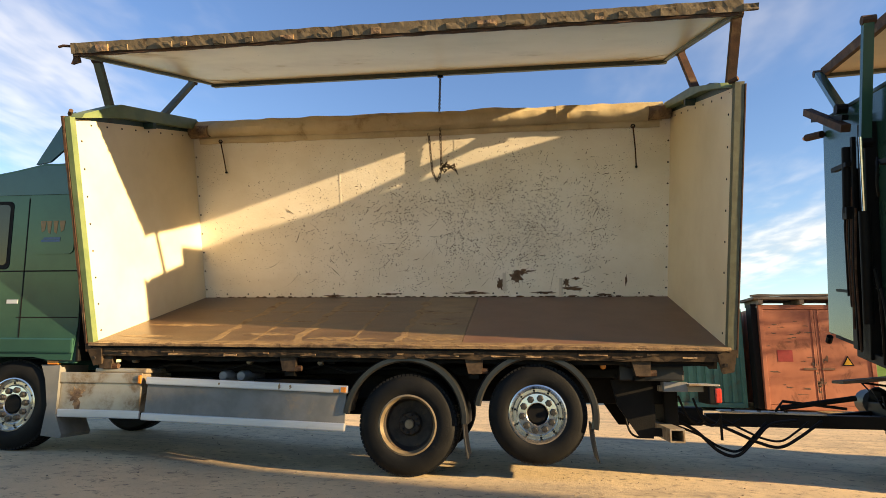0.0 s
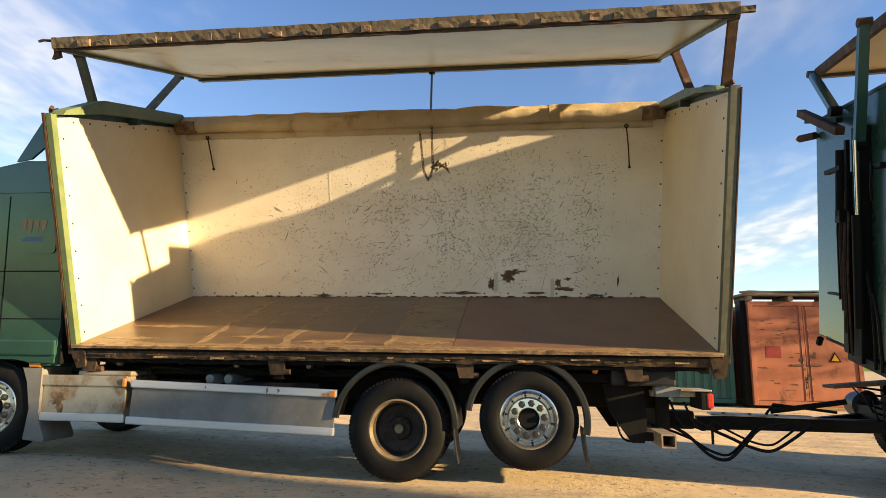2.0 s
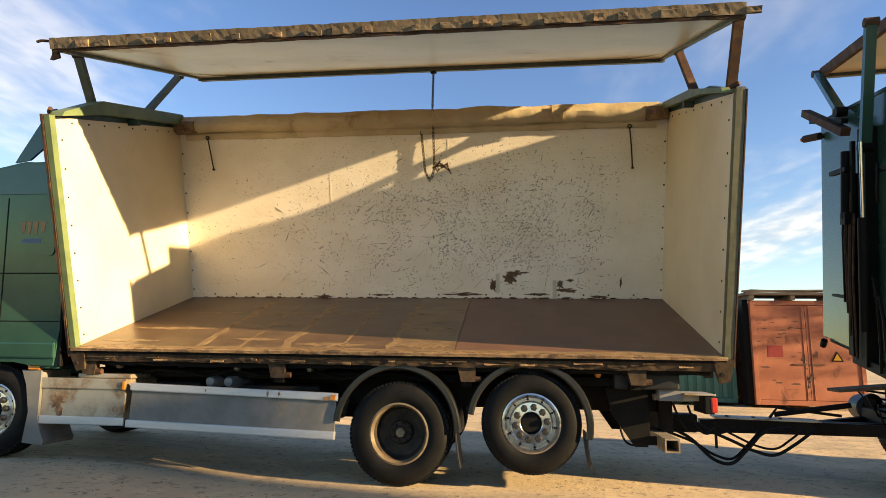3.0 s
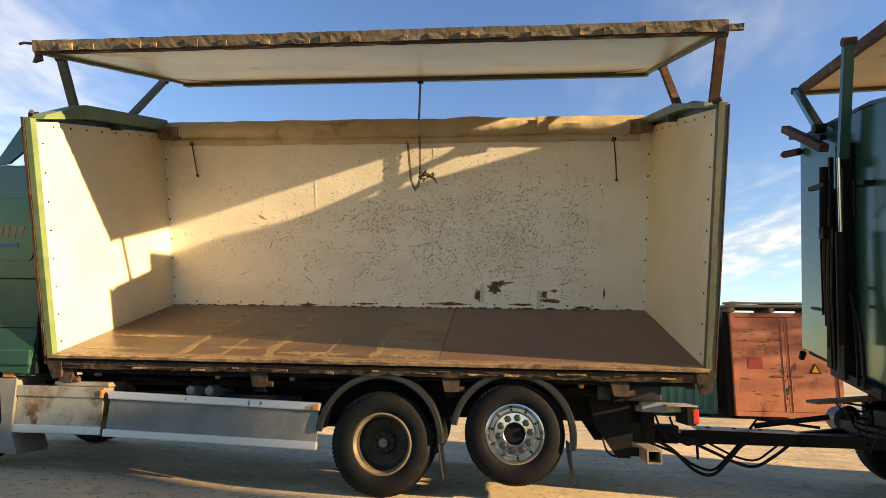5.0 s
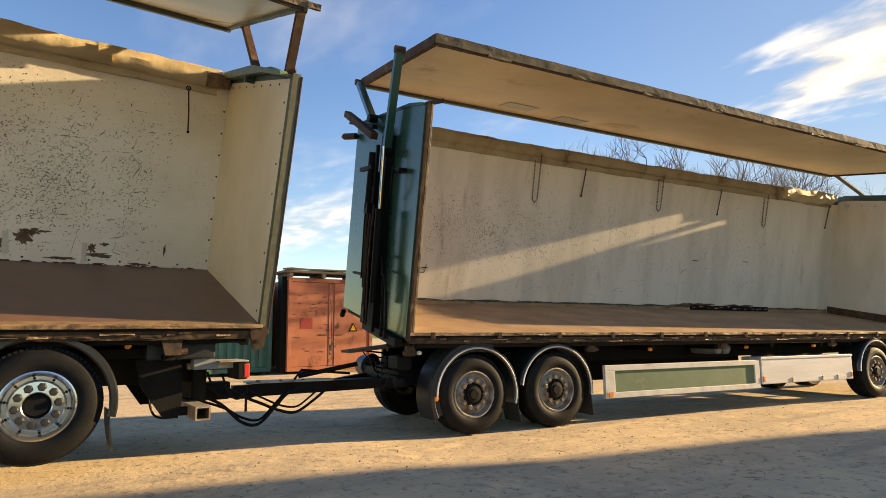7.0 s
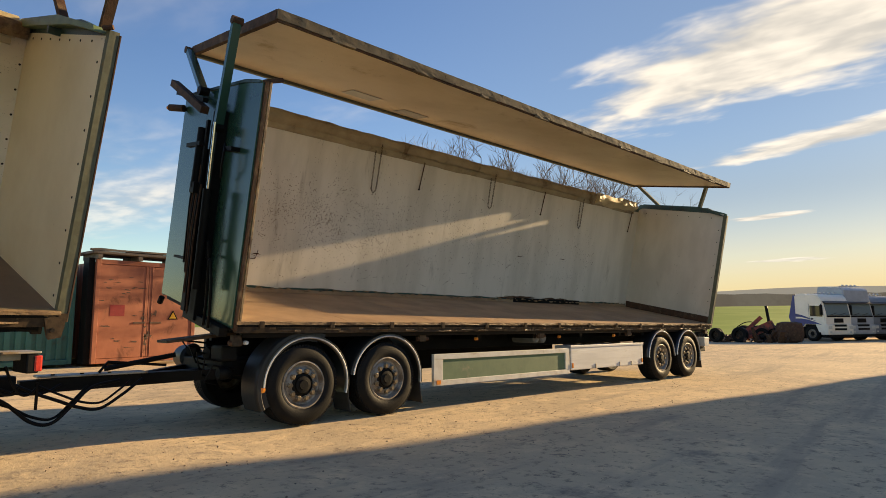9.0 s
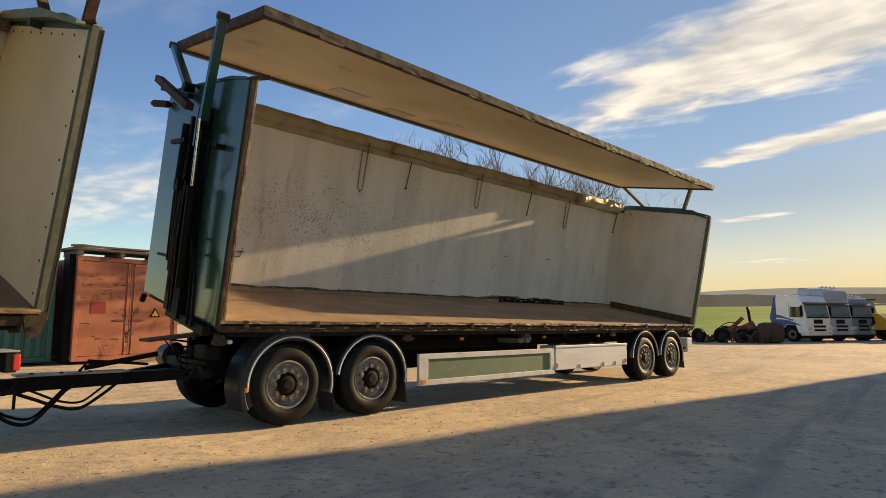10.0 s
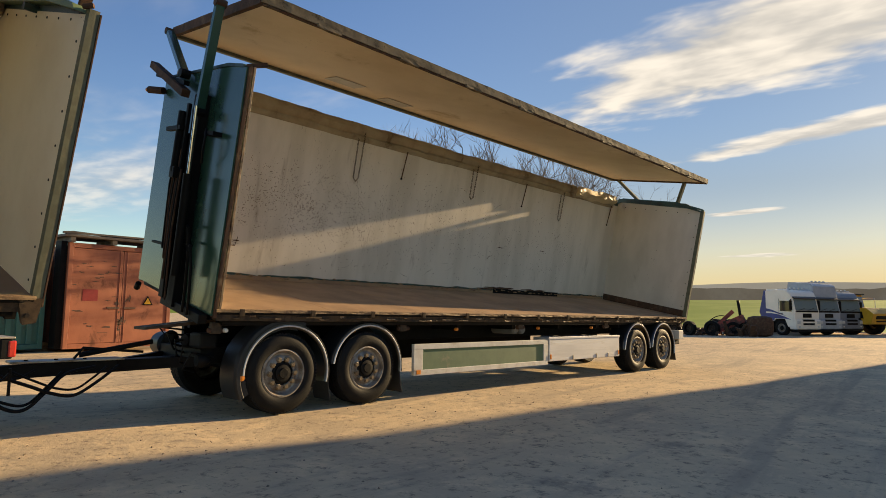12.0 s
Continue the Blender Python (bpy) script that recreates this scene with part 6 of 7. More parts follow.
    for k, (y, z) in enumerate(((0.35, 0.66), (0.75, 0.88), (1.3, 0.9))):
        part("brake_chamber", lathe(B(), [(0, -0.06), (0.07, -0.05), (0.085, 0.0), (0.07, 0.06), (0.02, 0.12)], 14), M_BLACK, dol, "", C @ pose(-0.88, y, z, 0, 0, -90 + 20 * k), smooth=True)
    part("dolly_plate", prism(B(), [(-1.5, 1.02), (-0.7, 1.10), (-0.7, 1.14), (-1.5, 1.05)], "y", 0.4, 0.75), M_EDGE, dol, "dirty flat step plate", C)
    part("air_tank", lathe(B(), [(0, -0.02), (0.12, -0.01), (0.16, 0.03), (0.16, 0.3), (0, 0.32)], 18, (-0.72, 1.75, 0.78)), M_PLASTIC, dol, "", C, smooth=True)
    drw = part("drawbar", bar(B(), (-2.75, 1.15, 0.56), (-0.7, 1.15, 0.60), 0.16, 0.14), M_BLACK, tr, "black steel drawbar", C)
    part("drawbar_brace", bar(B(), (-1.6, 1.15, 0.59), (-0.7, 0.5, 0.64), 0.08, 0.12), M_BLACK, drw, "", C)
    part("drawbar_brace", bar(B(), (-1.6, 1.15, 0.59), (-0.7, 1.8, 0.64), 0.08, 0.12), M_BLACK, drw, "", C)
    part("drawbar_plate", box(B(), -2.6, -1.5, 1.0, 1.3, 0.655, 0.675, 0.004), M_ALU_DIRTY, drw, "worn bright top plate", C)
    for k in range(3):
        part("bolt", lathe(B(), [(0, -0.012), (0.02, -0.012), (0.02, 0)], 6), M_BLACK, drw, "", C @ pose(-2.45 + k * 0.28, 1.1, 0.676, -90))
    part("spring", tube(B(), [(-1.95, 1.1, 0.72), (-1.2, 1.0, 0.86)], 0.03, 8), M_BLACK, drw, "", C)
    part("stay", tube(B(), [(-2.0, 1.1, 0.68), (-1.92, 1.08, 0.80), (-1.3, 1.0, 0.74)], 0.016, 6), M_BLACK, drw, "", C)
    part("towing_eye", tube(B(), [(-2.85 + 0.09 * math.cos(k * math.tau / 12), 1.15 + 0.09 * math.sin(k * math.tau / 12), 0.56) for k in range(12)], 0.03, 8, close=True), M_BLACK, drw, "", C)
    return tr


trailer = build_trailer()


# ---- hoses between the vehicles ----
def hoses():
    rnd = random.Random(3)
    def flow(pts, n=8):
        """A smooth line through a few points."""
        p = [Vector(q) for q in pts]
        p = [p[0] * 2 - p[1]] + p + [p[-1] * 2 - p[-2]]
        out = []
        for a, b, c, d in zip(p, p[1:], p[2:], p[3:]):
            for i in range(n):
                u = i / n
                out.append(0.5 * (2 * b + (c - a) * u + (2 * a - 5 * b + 4 * c - d) * u * u + (3 * b - a - 3 * c + d) * u ** 3))
        return out + [p[-2]]

    runs = ((0.018, ((1.50, 0.95, 0.60), (1.80, 0.90, 0.45), (2.03, 0.88, 0.24), (2.22, 0.88, 0.20), (2.41, 0.90, 0.36), (2.60, 0.95, 0.52), (2.90, 1.0, 0.57))),
            (0.014, ((1.52, 1.0, 0.52), (1.85, 0.95, 0.40), (2.05, 0.92, 0.28), (2.25, 0.94, 0.24), (2.43, 0.95, 0.40), (2.58, 1.0, 0.54))),
            (0.017, ((1.90, 0.95, 0.60), (2.06, 0.90, 0.51), (2.26, 0.86, 0.42), (2.44, 0.86, 0.34), (2.65, 0.86, 0.30), (2.88, 0.90, 0.41), (3.15, 1.0, 0.57))),
            (0.012, ((2.10, 1.0, 0.58), (2.30, 0.92, 0.47), (2.50, 0.9, 0.38), (2.68, 0.9, 0.36), (2.85, 0.94, 0.45), (3.02, 1.0, 0.56))),
            (0.013, ((1.62, 1.0, 0.66), (1.90, 0.98, 0.52), (2.15, 0.96, 0.50), (2.32, 1.0, 0.57))),
            (0.011, ((0.98, 0.6, 0.75), (1.02, 0.6, 0.60), (1.07, 0.6, 0.44), (1.16, 0.6, 0.39), (1.27, 0.6, 0.42))))
    for k, (r, pts) in enumerate(runs):
        bm = B()
        tube(bm, flow(pts), r, 8)
        solo("air_hose", bm, M_BLACK, "black rubber hose hanging in a loop under the drawbar", "hose", group="coupling hoses", smooth=True)
    for k, (x, z) in enumerate(((1.6, 0.62), (1.75, 0.6))):
        bm = B()
        tube(bm, hang_curve((x, 0.7, z + 0.2), (x + 0.28, 0.75, z - 0.02), 0.16), 0.012, 6)
        solo("air_hose", bm, M_BLACK, "thin black hose loop at the truck's tail", "hose", group="coupling hoses", smooth=True)
    bm = B()
    tube(bm, [(2.05, 0.8, 0.62), (2.05, 0.8, 0.36)], 0.014, 6)
    solo("hose_strap", bm, M_BLACK, "black strap hanging from the drawbar", "strap")


hoses()


# ---- containers ----
def container(name, m, width, length, height, mt, label, doors):
    c = thing(name, label, "container", m, group="shipping containers")
    part("shell", box(B(), 0.06, width - 0.06, 0.08, length, 0.12, height - 0.06), mt, c, "", m)
    for x in (0.0, width - 0.12):
        part("corner_post", box(B(), x, x + 0.12, 0.0, 0.14, 0.0, height, 0.01), mt, c, "", m)
    for z in (0.0, height - 0.13):
        part("end_rail", box(B(), 0.12, width - 0.12, 0.005, 0.14, z, z + 0.13, 0.01), mt, c, "", m)
    for x in (0.0, width - 0.07):
        bm = B()
        n = int(length / 0.28)
        outl = []
        for i in range(n):
            y = 0.14 + i * (length - 0.2) / n
            st = (length - 0.2) / n
            outl += [(y, 0.0), (y + st * 0.3, 0.0), (y + st * 0.5, 0.035), (y + st * 0.8, 0.035)]
        lowv = [bm.verts.new((x + (d if x == 0 else 0.07 - d), y, 0.13)) for y, d in outl]
        top = [bm.verts.new((x + (d if x == 0 else 0.07 - d), y, height - 0.12)) for y, d in outl]
        for i in range(len(outl) - 1):
            bm.faces.new((lowv[i], lowv[i + 1], top[i + 1], top[i]))
        part("corrugated_side", bm, mt, c, "", m)
    half = (width - 0.24) / 2
    if doors:
        for k in range(2):
            x = 0.125 + k * half
            d = part("door", box(B(), x, x + half - 0.01, 0.025, 0.075, 0.14, height - 0.14, 0.008), mt, c, "dented flat door leaf", m)
            part("locking_bar", tube(B(), [(x + half * (0.93 if k == 0 else 0.07), 0.02, 0.1), (x + half * (0.93 if k == 0 else 0.07), 0.02, height - 0.1)], 0.009, 6), mt, d, "", m)
            part("lock_handle", box(B(), x + half * (0.7 if k == 0 else 0.05), x + half * (0.95 if k == 0 else 0.3), 0.0, 0.018, 1.1, 1.15, 0.004), M_SCRAP, d, "", m)
    else:
        n = 9
        for k in range(n):
            w = (width - 0.3) / n
            x = 0.15 + k * w
            part("rib", box(B(), x, x + w * 0.55, 0.03, 0.08, 0.14, height - 0.14, 0.012), mt, c, "", m)
    return c


def containers():
    m = pose(6.62, 12.1, 0.02, 0, 0, 0)
    c = container("orange_container", m, 2.95, 6.0, 2.92, M_ORANGE, "faded orange container with rust scrapes and red placard", True)
    part("placard", box(B(), 0.42, 0.82, 0.018, 0.024, 1.32, 1.64), M_REDSQ, c, "plain red square", m)
    bm = B()
    prism(bm, [(2.08, 1.22), (2.40, 1.22), (2.24, 1.50)], "y", 0.014, 0.02)
    part("warning_sign", bm, M_BLACK, c, "small black-edged warning triangle", m)
    bm = B()
    prism(bm, [(2.135, 1.25), (2.345, 1.25), (2.24, 1.44)], "y", 0.009, 0.013)
    part("warning_face", bm, M_YELLOW, c, "yellow triangle face", m)
    # black strip paints the shade in the gap beside the container
    part("dark_side_post", box(B(), -0.17, -0.012, 0.10, 0.5, 0.0, 2.95, 0.01), M_BLACK, c, "near-black strip for the shaded gap between the containers", m)
    rnd = random.Random(5)
    for k in range(12):
        part("rust_bloom", blotch(B(), 1.47 + rnd.gauss(0, 0.09), rnd.uniform(0.5, 1.45), rnd.uniform(0.03, 0.09), rnd.uniform(0.03, 0.10), 0.0185, 0.0235, 40 + k * 1.9, 14), M_SCRAP, c, "", m)
    for k in range(22):
        x, z = rnd.uniform(0.2, 1.3), rnd.uniform(0.3, 2.45)
        part("scrape", blotch(B(), x, z, rnd.uniform(0.06, 0.2), rnd.uniform(0.012, 0.03), 0.02, 0.0245, k * 2.7, 12), M_SCRAP, c, "dark rust scrape", m)
    m2 = pose(3.85, 12.6, 0.02)
    container("green_container", m2, 2.46, 6.0, 2.85, M_SEA, "sea-green corrugated container beside the orange one", False)
    # timber on the roofs
    bm = B()
    box(bm, 6.45, 9.4, 11.95, 13.2, 3.09, 3.16, 0.01)
    for x in (6.6, 7.7, 8.9):
        box(bm, x, x + 0.12, 11.98, 13.1, 2.945, 3.088)
    solo("timber_pallet", bm, M_WOOD, "dark weathered timber pallet on a container roof", "pallet")
    bm = B()
    for k in range(5):
        bar(bm, (6.4 + k * 0.1, 12.0 + k * 0.12, 3.19 + 0.02 * k), (9.2 - k * 0.2, 12.05 + k * 0.13, 3.23), 0.09, 0.05)
    solo("planks", bm, M_WOOD, "loose dark planks lying on the pallet", "planks")
    bm = B()
    tube(bm, [(5.9, 12.62, 2.85), (5.9, 12.62, 3.45)], 0.02, 6)
    tube(bm, [(5.4, 12.62, 3.1), (6.62, 12.62, 3.12)], 0.012, 6)
    solo("pole", bm, M_SCRAP, "thin rusty pole with a wire between containers", "pole")


containers()


# ---- parked trucks far off ----
def parked_truck(m, paint, label, tall=0.0, stripe=False, lightbar=True):
    t = thing("parked_truck", label, "truck", m, group="parked trucks")
    zt = 3.1 + tall
    outl = [(0.0, 0.95), (0.62, 0.95), (0.75, 1.12), (1.5, 1.12), (1.72, 0.6), (2.18, 0.6), (2.22, 1.62), (2.02, 2.58), (1.93, zt - 0.24), (1.72, zt - 0.04), (1.4, zt), (0.12, zt), (0.0, zt - 0.1)]
    bm = B()
    prism(bm, outl, "y", -1.22, 1.22)
    bmesh.ops.bevel(bm, geom=[e for e in bm.edges if abs(e.verts[0].co.y - e.verts[1].co.y) < 1e-6 and max(e.verts[0].co.z, e.verts[1].co.z) > 1.2], offset=0.06, segments=3, affect="EDGES")
    cab = part("cab", bm, paint, t, "", m, smooth=True)
    bm = B()
    prism(bm, [(2.225, 1.70), (2.055, 2.50), (2.00, 2.49), (2.17, 1.70)], "y", -1.06, 1.06)
    part("windscreen", bm, M_GLASS_FAR, cab, "windscreen with reflected sky in its pale colour", m)
    part("cowl", box(B(), 2.15, 2.235, -1.08, 1.08, 1.58, 1.69, 0.015), M_BLACK, cab, "", m)
    for y in (-0.5, 0.35):
        part("wiper", bar(B(), (2.235, y - 0.25, 1.72), (2.20, y + 0.35, 1.86), 0.02, 0.02), M_BLACK, cab, "", m)
    for y in (-1.235, 1.22):
        part("side_window", prism(B(), [(1.15, 1.66), (2.02, 1.62), (1.90, 2.32), (1.15, 2.36)], "y", y, y + 0.015), M_GLASS, cab, "", m)
        part("door_handle", box(B(), 1.2, 1.36, y - 0.012, y + 0.02, 1.48, 1.53, 0.005), M_BLACK, cab, "", m)
    part("sun_visor", prism(B(), [(2.02, 2.55), (2.19, 2.47), (2.21, 2.52), (2.01, 2.64)], "y", -1.12, 1.12), M_PLASTIC, cab, "dark sun visor", m)
    part("grille", box(B(), 2.18, 2.232, -0.42, 0.42, 1.22, 1.50, 0.02), M_BLACK, cab, "black grille block", m)
    for k in range(2):
        part("grille_slat", box(B(), 2.2, 2.335, -0.55, 0.55, 0.72 + k * 0.24, 0.86 + k * 0.24, 0.015), M_BLACK, cab, "", m)
    part("bumper", box(B(), 1.78, 2.325, -1.20, 1.20, 0.42, 1.10, 0.10), paint, t, "", m)
    for y in (-1.12, 0.78):
        part("headlamp", box(B(), 2.24, 2.34, y, y + 0.34, 0.80, 1.02, 0.04), M_WHITE_LENS, t, "clear headlamp", m)
    for y in (-1.0, 0.82):
        part("fog_lamp", box(B(), 2.30, 2.335, y, y + 0.18, 0.55, 0.66, 0.02), M_WHITE_LENS, t, "", m)
    for y in (-1.225, 1.205):
        part("mudguard", prism(B(), [(0.05, 0.55), (0.45, 0.55), (0.62, 0.93), (0.05, 0.93)], "y", y, y + 0.02), M_BLACK, t, "", m)
    part("wheel_arch", box(B(), 0.55, 1.76, -1.1, 1.1, 0.7, 1.11), M_BLACK, t, "", m)
    part("roof_spoiler", prism(B(), [(0.0, zt - 0.05), (0.9, zt - 0.02), (0.6, zt + 0.08), (0.0, zt + 0.10)], "y", -1.08, 1.08), paint, cab, "", m)
    part("light_bar", tube(B(), [(1.5, -1.0, zt + 0.06), (1.5, 1.0, zt + 0.06)], 0.03, 8), M_ALU, cab, "", m)
    # black lip made tall to paint the shadow on the lower bumper
    part("bumper_lip", box(B(), 1.85, 2.30, -1.14, 1.14, 0.26, 0.44, 0.03), M_BLACK, t, "", m)
    for y in (-1.2, 1.17):
        part("door_seam", box(B(), 1.06, 1.075, y - 0.03 if y < 0 else y + 0.04, y - 0.02 if y < 0 else y + 0.055, 1.15, 2.5), M_BLACK, cab, "", m)
    for y in (-1.45, 1.29):
        mr = part("mirror", box(B(), 2.0, 2.14, y, y + 0.16, 1.70, 2.38, 0.05), M_BLACK, t, "", m)
        part("mirror_arm", bar(B(), (2.07, y + 0.08, 2.40), (2.0, y * 0.82, 2.46), 0.04, 0.04), M_BLACK, mr, "", m)
    if lightbar:
        for k in range(4):
            part("roof_lamp", lathe(B(), [(0, -0.05), (0.07, -0.05), (0.09, 0.03), (0, 0.05)], 10), M_WHITE_LENS, t, "", m @ pose(1.48, -0.6 + k * 0.4, zt + 0.09, 0, 0, 90))
    part("beacon", lathe(B(), [(0, 0), (0.07, 0), (0.06, 0.14), (0, 0.16)], 10), M_ORANGE_LENS, t, "orange beacon", m @ pose(0.4, 0.6, zt + 0.0, 90))
    if stripe:
        for y in (-1.236, 1.225):
            part("stripe", prism(B(), [(0.03, 0.98), (0.03, 1.50), (0.5, 1.50), (1.0, 1.42), (1.5, 1.28), (1.95, 1.08), (1.6, 1.14), (0.74, 1.14), (0.61, 0.98)], "y", y, y + 0.011), M_BLUE, cab, "blue sweeping stripe", m)
            part("stripe", prism(B(), [(0.03, 1.62), (0.03, 1.84), (0.5, 1.74), (1.0, 1.56), (1.6, 1.32), (0.9, 1.50), (0.5, 1.60)], "y", y, y + 0.011), M_BLUE, cab, "", m)
    part("chassis", box(B(), -5.5, 0.3, -0.5, 0.5, 0.6, 0.95), M_BLACK, t, "", m)
    for x in (1.2, -3.2, -4.55):
        for y in (-1.2, 1.2):
            wheel(t, "spider", m @ pose(x, y, 0.5, 0, 0, 0 if y < 0 else 180), 0.5, 0.32)
    return t


def hooklift(m, parent):
    part("rear_hoist", prism(B(), [(-0.5, 0.95), (-0.15, 0.95), (-0.1, 2.9), (-0.35, 3.1), (-0.75, 1.6)], "y", -0.9, 0.9), M_BLUE, parent, "dark blue hoist behind the cab", m)


def far_row():
    head = -72
    spots = [(48.4, 1.44, M_CABWHITE, "white truck cab with blue sweeping stripes, parked", 0.0, True), (50.9, 0.42, M_CABGREY, "silver truck with tall roof parked in a row", 0.55, False),
             (53.6, -0.65, M_CABDARK, "grey truck with roof lamps parked in a row", 0.0, False), (61.0, -5.6, M_CABWHITE, "white truck at the end of the row", 0.0, False)]
    for x, y, p, lab, tall, st in spots:
        m = pose(x, y, ground_height(x, y), 0, 0, head - 48)
        t = parked_truck(m, p, lab, tall, st)
        if st:
            hooklift(m, t)
    # yellow dump truck
    m = pose(55.6, -1.72, ground_height(55, -2), 0, 0, head - 48)
    d = thing("dump_truck", "yellow articulated dump truck parked beside the trucks", "dump truck", m)
    part("bonnet", prism(B(), [(0.2, 0.7), (3.0, 0.8), (3.2, 1.55), (2.7, 1.95), (0.2, 2.05)], "y", -1.2, 1.2), M_YELLOW, d, "", m)
    part("cab", prism(B(), [(-0.5, 1.1), (1.2, 1.1), (1.3, 2.0), (1.1, 2.95), (-0.5, 2.95)], "y", -0.85, 0.85), M_YELLOW, d, "", m)
    part("bonnet_grille", box(B(), 3.02, 3.16, -0.8, 0.8, 1.15, 1.5, 0.02), M_BLACK, d, "black grille", m)
    for y in (-1.215, 1.195):
        part("bonnet_vent", prism(B(), [(0.9, 1.25), (2.5, 1.2), (2.4, 1.7), (1.1, 1.75)], "y", y, y + 0.02), M_BLACK, d, "", m)
    part("hand_rail", tube(B(), [(0.3, -1.1, 2.05), (0.3, -1.1, 2.75), (1.9, -1.1, 2.7), (1.9, -1.1, 2.0)], 0.025, 6), M_ALU, d, "", m)
    part("hand_rail", tube(B(), [(0.3, 1.1, 2.05), (0.3, 1.1, 2.75), (1.9, 1.1, 2.7), (1.9, 1.1, 2.0)], 0.025, 6), M_ALU, d, "", m)
    part("cab_roof", box(B(), -0.6, 1.25, -0.95, 0.95, 2.96, 3.06, 0.03), M_PLASTIC, d, "dark cab roof", m)
    part("cab_glass", prism(B(), [(1.22, 1.97), (1.33, 1.97), (1.15, 2.82), (1.05, 2.82)], "y", -0.78, 0.78), M_GLASS_FAR, d, "", m)
    part("dump_body", prism(B(), [(-5.5, 1.5), (-1.2, 1.2), (-1.0, 2.6), (-5.8, 2.5)], "y", -1.45, 1.45), M_YELLOW, d, "", m)
    for k in range(3):
        part("grille_slat", box(B(), 3.0, 3.1, -0.7, 0.7, 0.95 + k * 0.2, 1.06 + k * 0.2), M_BLACK, d, "", m)
    for x in (1.6, -2.8, -4.6):
        for y in (-1.45, 1.45):
            wheel(d, "spider", m @ pose(x, y, 0.8, 0, 0, 0 if y < 0 else 180), 0.8, 0.5)
    # scrap, wheels and an old implement beside the row
    rnd = random.Random(8)
    for k, (x, y, r) in enumerate(((40.5, 5.2, 0.45), (41.5, 4.1, 0.48), (43, 3.2, 0.45), (41, 6.4, 0.42))):
        wm = pose(x, y, ground_height(x, y) + r, 0, 0, 70 + 12 * k)
        ob = thing("old_wheel", "old muddy tyre and rim leaning among scrap", "wheel", wm, group="old wheels")
        wheel(ob, "dish", wm, r, 0.35)
    bm = B()
    for k in range(120):
        x, y = rnd.uniform(40.5, 44.5), rnd.uniform(1.6, 7.2)
        z = ground_height(x, y)
        s = rnd.uniform(0.15, 0.95) if y < 4.5 else rnd.uniform(0.1, 0.45)
        bar(bm, (x, y, z + 0.05), (x + rnd.uniform(-0.6, 0.6), y + rnd.uniform(-0.6, 0.6), z + s), rnd.uniform(0.05, 0.3), rnd.uniform(0.03, 0.15))
    solo("scrap_heap", bm, M_RUSTY, "low heap of rusty scrap iron on the dirt", "scrap heap", kind="stuff")
    g = ground_height(43, 2)
    im = thing("farm_implement", "red and black farm implement with an upright arm", "farm machine", pose(43, 3.15, g))
    part("frame", bar(B(), (43, 3.6, g + 0.2), (43, 1.6, g + 1.15), 0.5, 0.5), M_REDPAINT, im, "red frame", pose(0, 0.95, 0))
    part("frame", bar(B(), (43, 3.2, g + 0.7), (43.2, 2.3, g + 1.6), 0.3, 0.25), M_REDPAINT, im, "", pose(0, 0.95, 0))
    part("arm", bar(B(), (43, 1.7, g + 0.2), (43, 1.95, g + 2.3), 0.13, 0.15), M_BLACK, im, "black upright arm", pose(0, 0.95, 0))
    part("tank", box(B(), 42.4, 43.4, -0.1, 1.45, g, g + 1.3, 0.42), M_RUSTY, im, "rusty rounded bin", pose(0, 0.95, 0), smooth=True)
    part("hose", tube(B(), hang_curve((43, 4.1, g + 0.5), (43, 2.6, g + 1.2), -0.35), 0.03, 6), M_BLACK, im, "", pose(0, 0.95, 0))


far_row()


# ---- distance ----
def ridge(name, x, y0, y1, h, mt, label, seed, thick=60, freq=0.012, rag=0.0):
    bm = B()
    n = 160
    tops = []
    for i in range(n + 1):
        y = y0 + (y1 - y0) * i / n
        z = h * (0.8 + 0.35 * noise.noise(Vector((y * freq, seed, 0)))) + rag * noise.noise(Vector((y * 0.4, seed, 5)))
        tops.append((y, z))
    prism(bm, [(y0, -5)] + tops + [(y1, -5)], "x", x, x + thick)
    solo(name, bm, mt, label, "hills", kind="structure")


ridge("backdrop_hills", 900, -700, 1500, 49, M_HILL, "long hills on the horizon, haze put in as a faint glow", 3, 200, 0.004)
ridge("backdrop_woods", 420, -300, 700, 21, M_WOODS, "dark line of distant woods behind the field, with a faint haze glow", 8, 60, 0.02, 1.0)


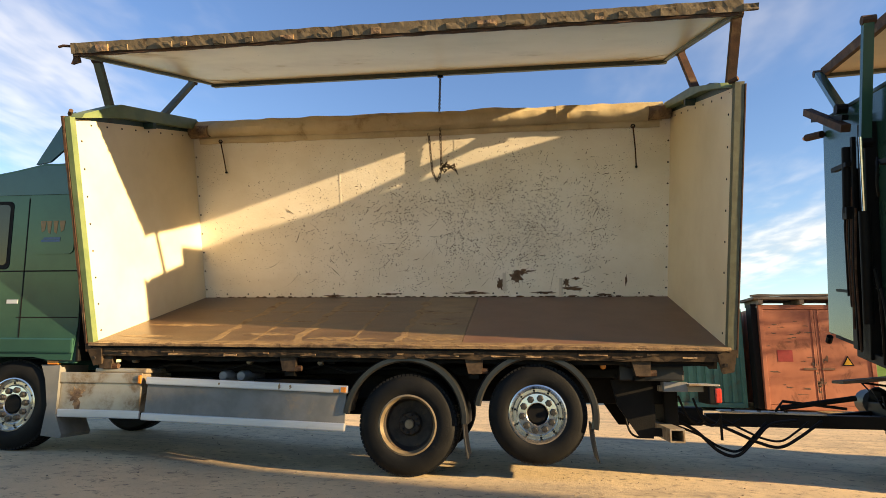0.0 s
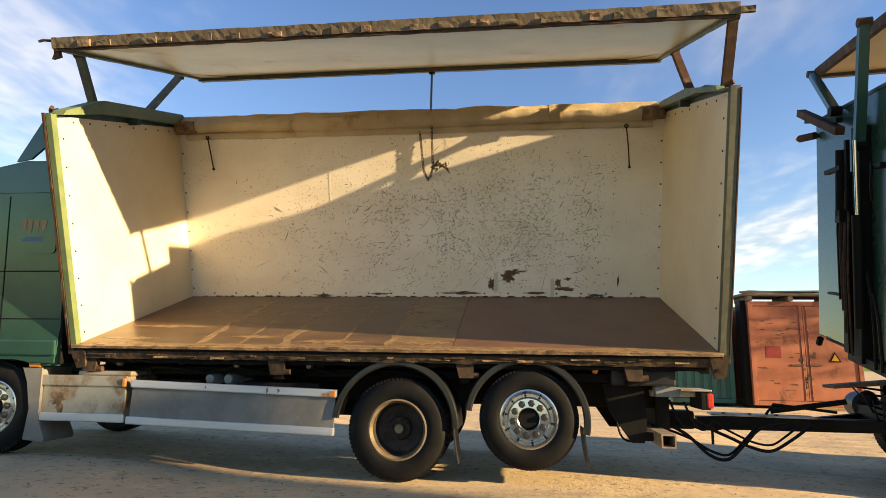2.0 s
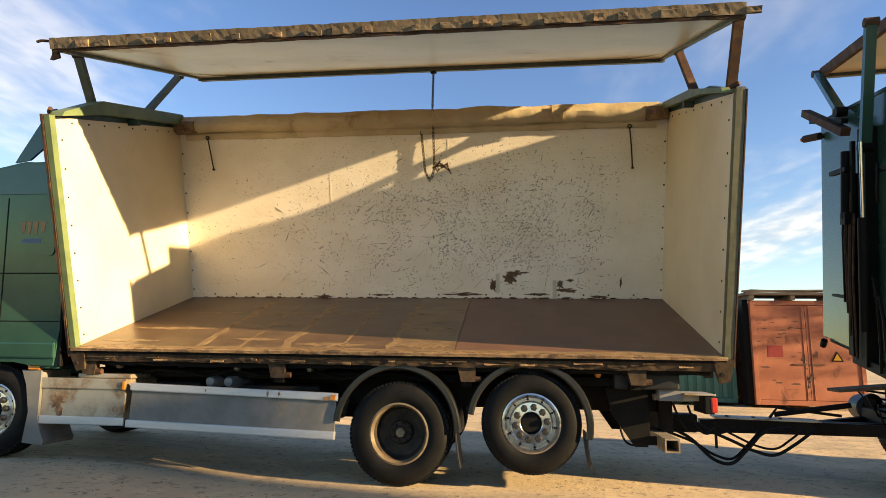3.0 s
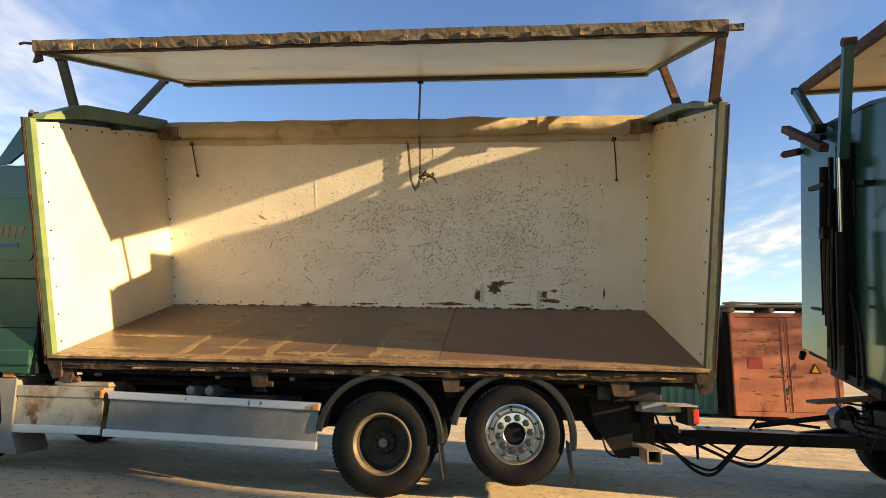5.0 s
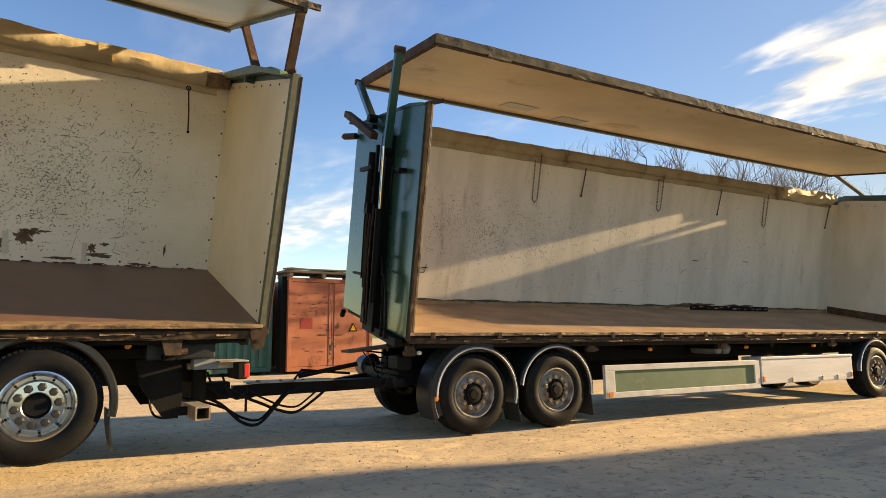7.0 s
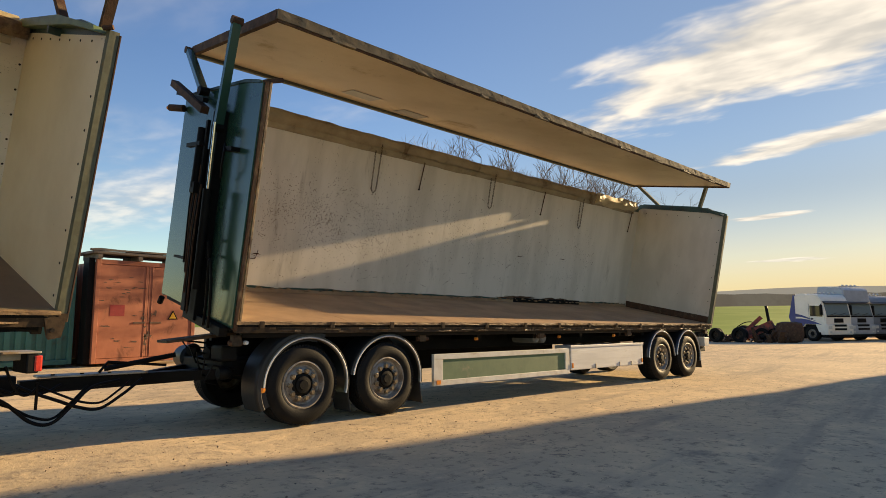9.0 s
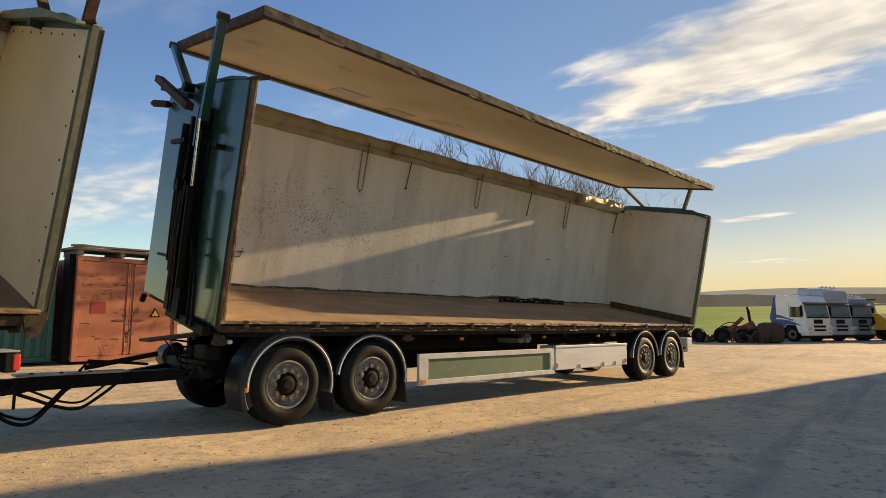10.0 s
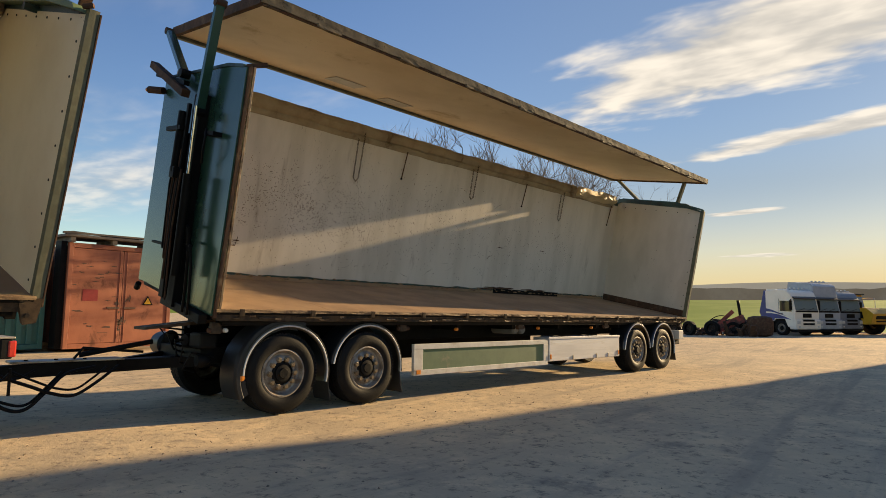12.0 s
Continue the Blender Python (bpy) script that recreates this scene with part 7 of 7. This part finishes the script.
def bare_tree(base, height, seed):
    """A leafless tree: trunk, limbs and many fine twigs."""
    rnd = random.Random(seed)
    tb, cb = B(), B()

    def grow(p, d, ln, r, depth):
        pts, q, dd = [p], p.copy(), d.copy()
        for _ in range(4):
            dd = (dd + Vector((rnd.uniform(-1, 1), rnd.uniform(-1, 1), rnd.uniform(-0.5, 0.8))) * 0.16).normalized()
            q = q + dd * ln / 4
            pts.append(q.copy())
        tube(tb if depth < 2 else cb, pts, [r, r * 0.9, r * 0.78, r * 0.66, r * 0.5], 7 if depth < 2 else 3)
        if depth >= 5:
            return
        for k in range(rnd.choice((3, 3, 4)) if depth < 4 else 5):
            at = pts[rnd.choice((2, 3, 4))] if k else pts[4]
            ang = rnd.uniform(0, math.tau)
            side = dd.orthogonal().normalized()
            side.rotate(Matrix.Rotation(ang, 3, dd).to_quaternion())
            nd = (dd * rnd.uniform(0.7, 1.1) + side * rnd.uniform(0.45, 0.9) + Vector((0, 0, 0.15))).normalized()
            grow(at, nd, ln * rnd.uniform(0.55, 0.78), max(0.0032, r * rnd.uniform(0.45, 0.62)), depth + 1)

    grow(Vector((0, 0, 0)), Vector((0.03, 0, 1)), height * 0.34, height * 0.014, 0)
    m = Matrix.Translation(base)
    t = thing("bare_tree", "leafless winter tree with fine brown twigs", "tree", m, group="trees behind the yard")
    part("trunk", tb, M_BARK, t, "", m)
    part("crown", cb, M_BARK, t, "bare twigs", m)
    return t


for _k, (_x, _y, _h) in enumerate(((16.5, 12, 10.5), (21, 11.5, 10.5), (26, 11.5, 13.5), (31, 12.5, 13), (36, 12, 14), (42, 12.5, 13.5), (47, 12.5, 12.5), (18.8, 12.8, 10), (23.4, 12.2, 11.5), (28.4, 12.8, 12.5), (33.6, 13.2, 13), (39, 13, 13.5))):
    bare_tree((_x, _y, ground_height(_x, _y) - 0.1), _h, 20 + _k)

# ---- building that shades the yard ----
M_AT = pose(36, -9.05, 0, 0, 0, -13.4)
bm = B()
box(bm, 0, 26, -26, 0.0, -0.2, 10.2)
prism(bm, [(-26.3, 10.2), (0.0, 10.2), (-13, 13.5)], "x", -0.2, 26.2)
solo("barn", bm, M_BARN, "large grey farm building beside the yard", "building", M_AT, kind="structure")


def loose_stones():
    """Gravel and crumbs of bark strewn over the yard."""
    rnd = random.Random(31)
    verts, faces = [], []
    for _ in range(2800):
        x, y = rnd.uniform(-7, 16), rnd.triangular(-5.2, 3.5, -0.8)
        s = 0.004 + 0.013 * rnd.random() ** 4
        z = ground_height(x, y)
        k = len(verts)
        for dx, dy, dz in ((1, 0, 0), (-0.5, 0.87, 0), (-0.5, -0.87, 0), (rnd.uniform(-0.3, 0.3), rnd.uniform(-0.3, 0.3), rnd.uniform(0.6, 1.1))):
            q = rnd.uniform(0.7, 1.4)
            verts.append((x + dx * s * q, y + dy * s * q, z - 0.002 + dz * s))
        faces += [(k, k + 1, k + 3), (k + 1, k + 2, k + 3), (k + 2, k, k + 3)]
    me = bpy.data.meshes.new("stones")
    me.from_pydata(verts, [], faces)
    me.materials.append(M_STONE)
    tagged(new("gravel", me), "small loose stones and bark crumbs on the dirt", "gravel", kind="stuff")


loose_stones()
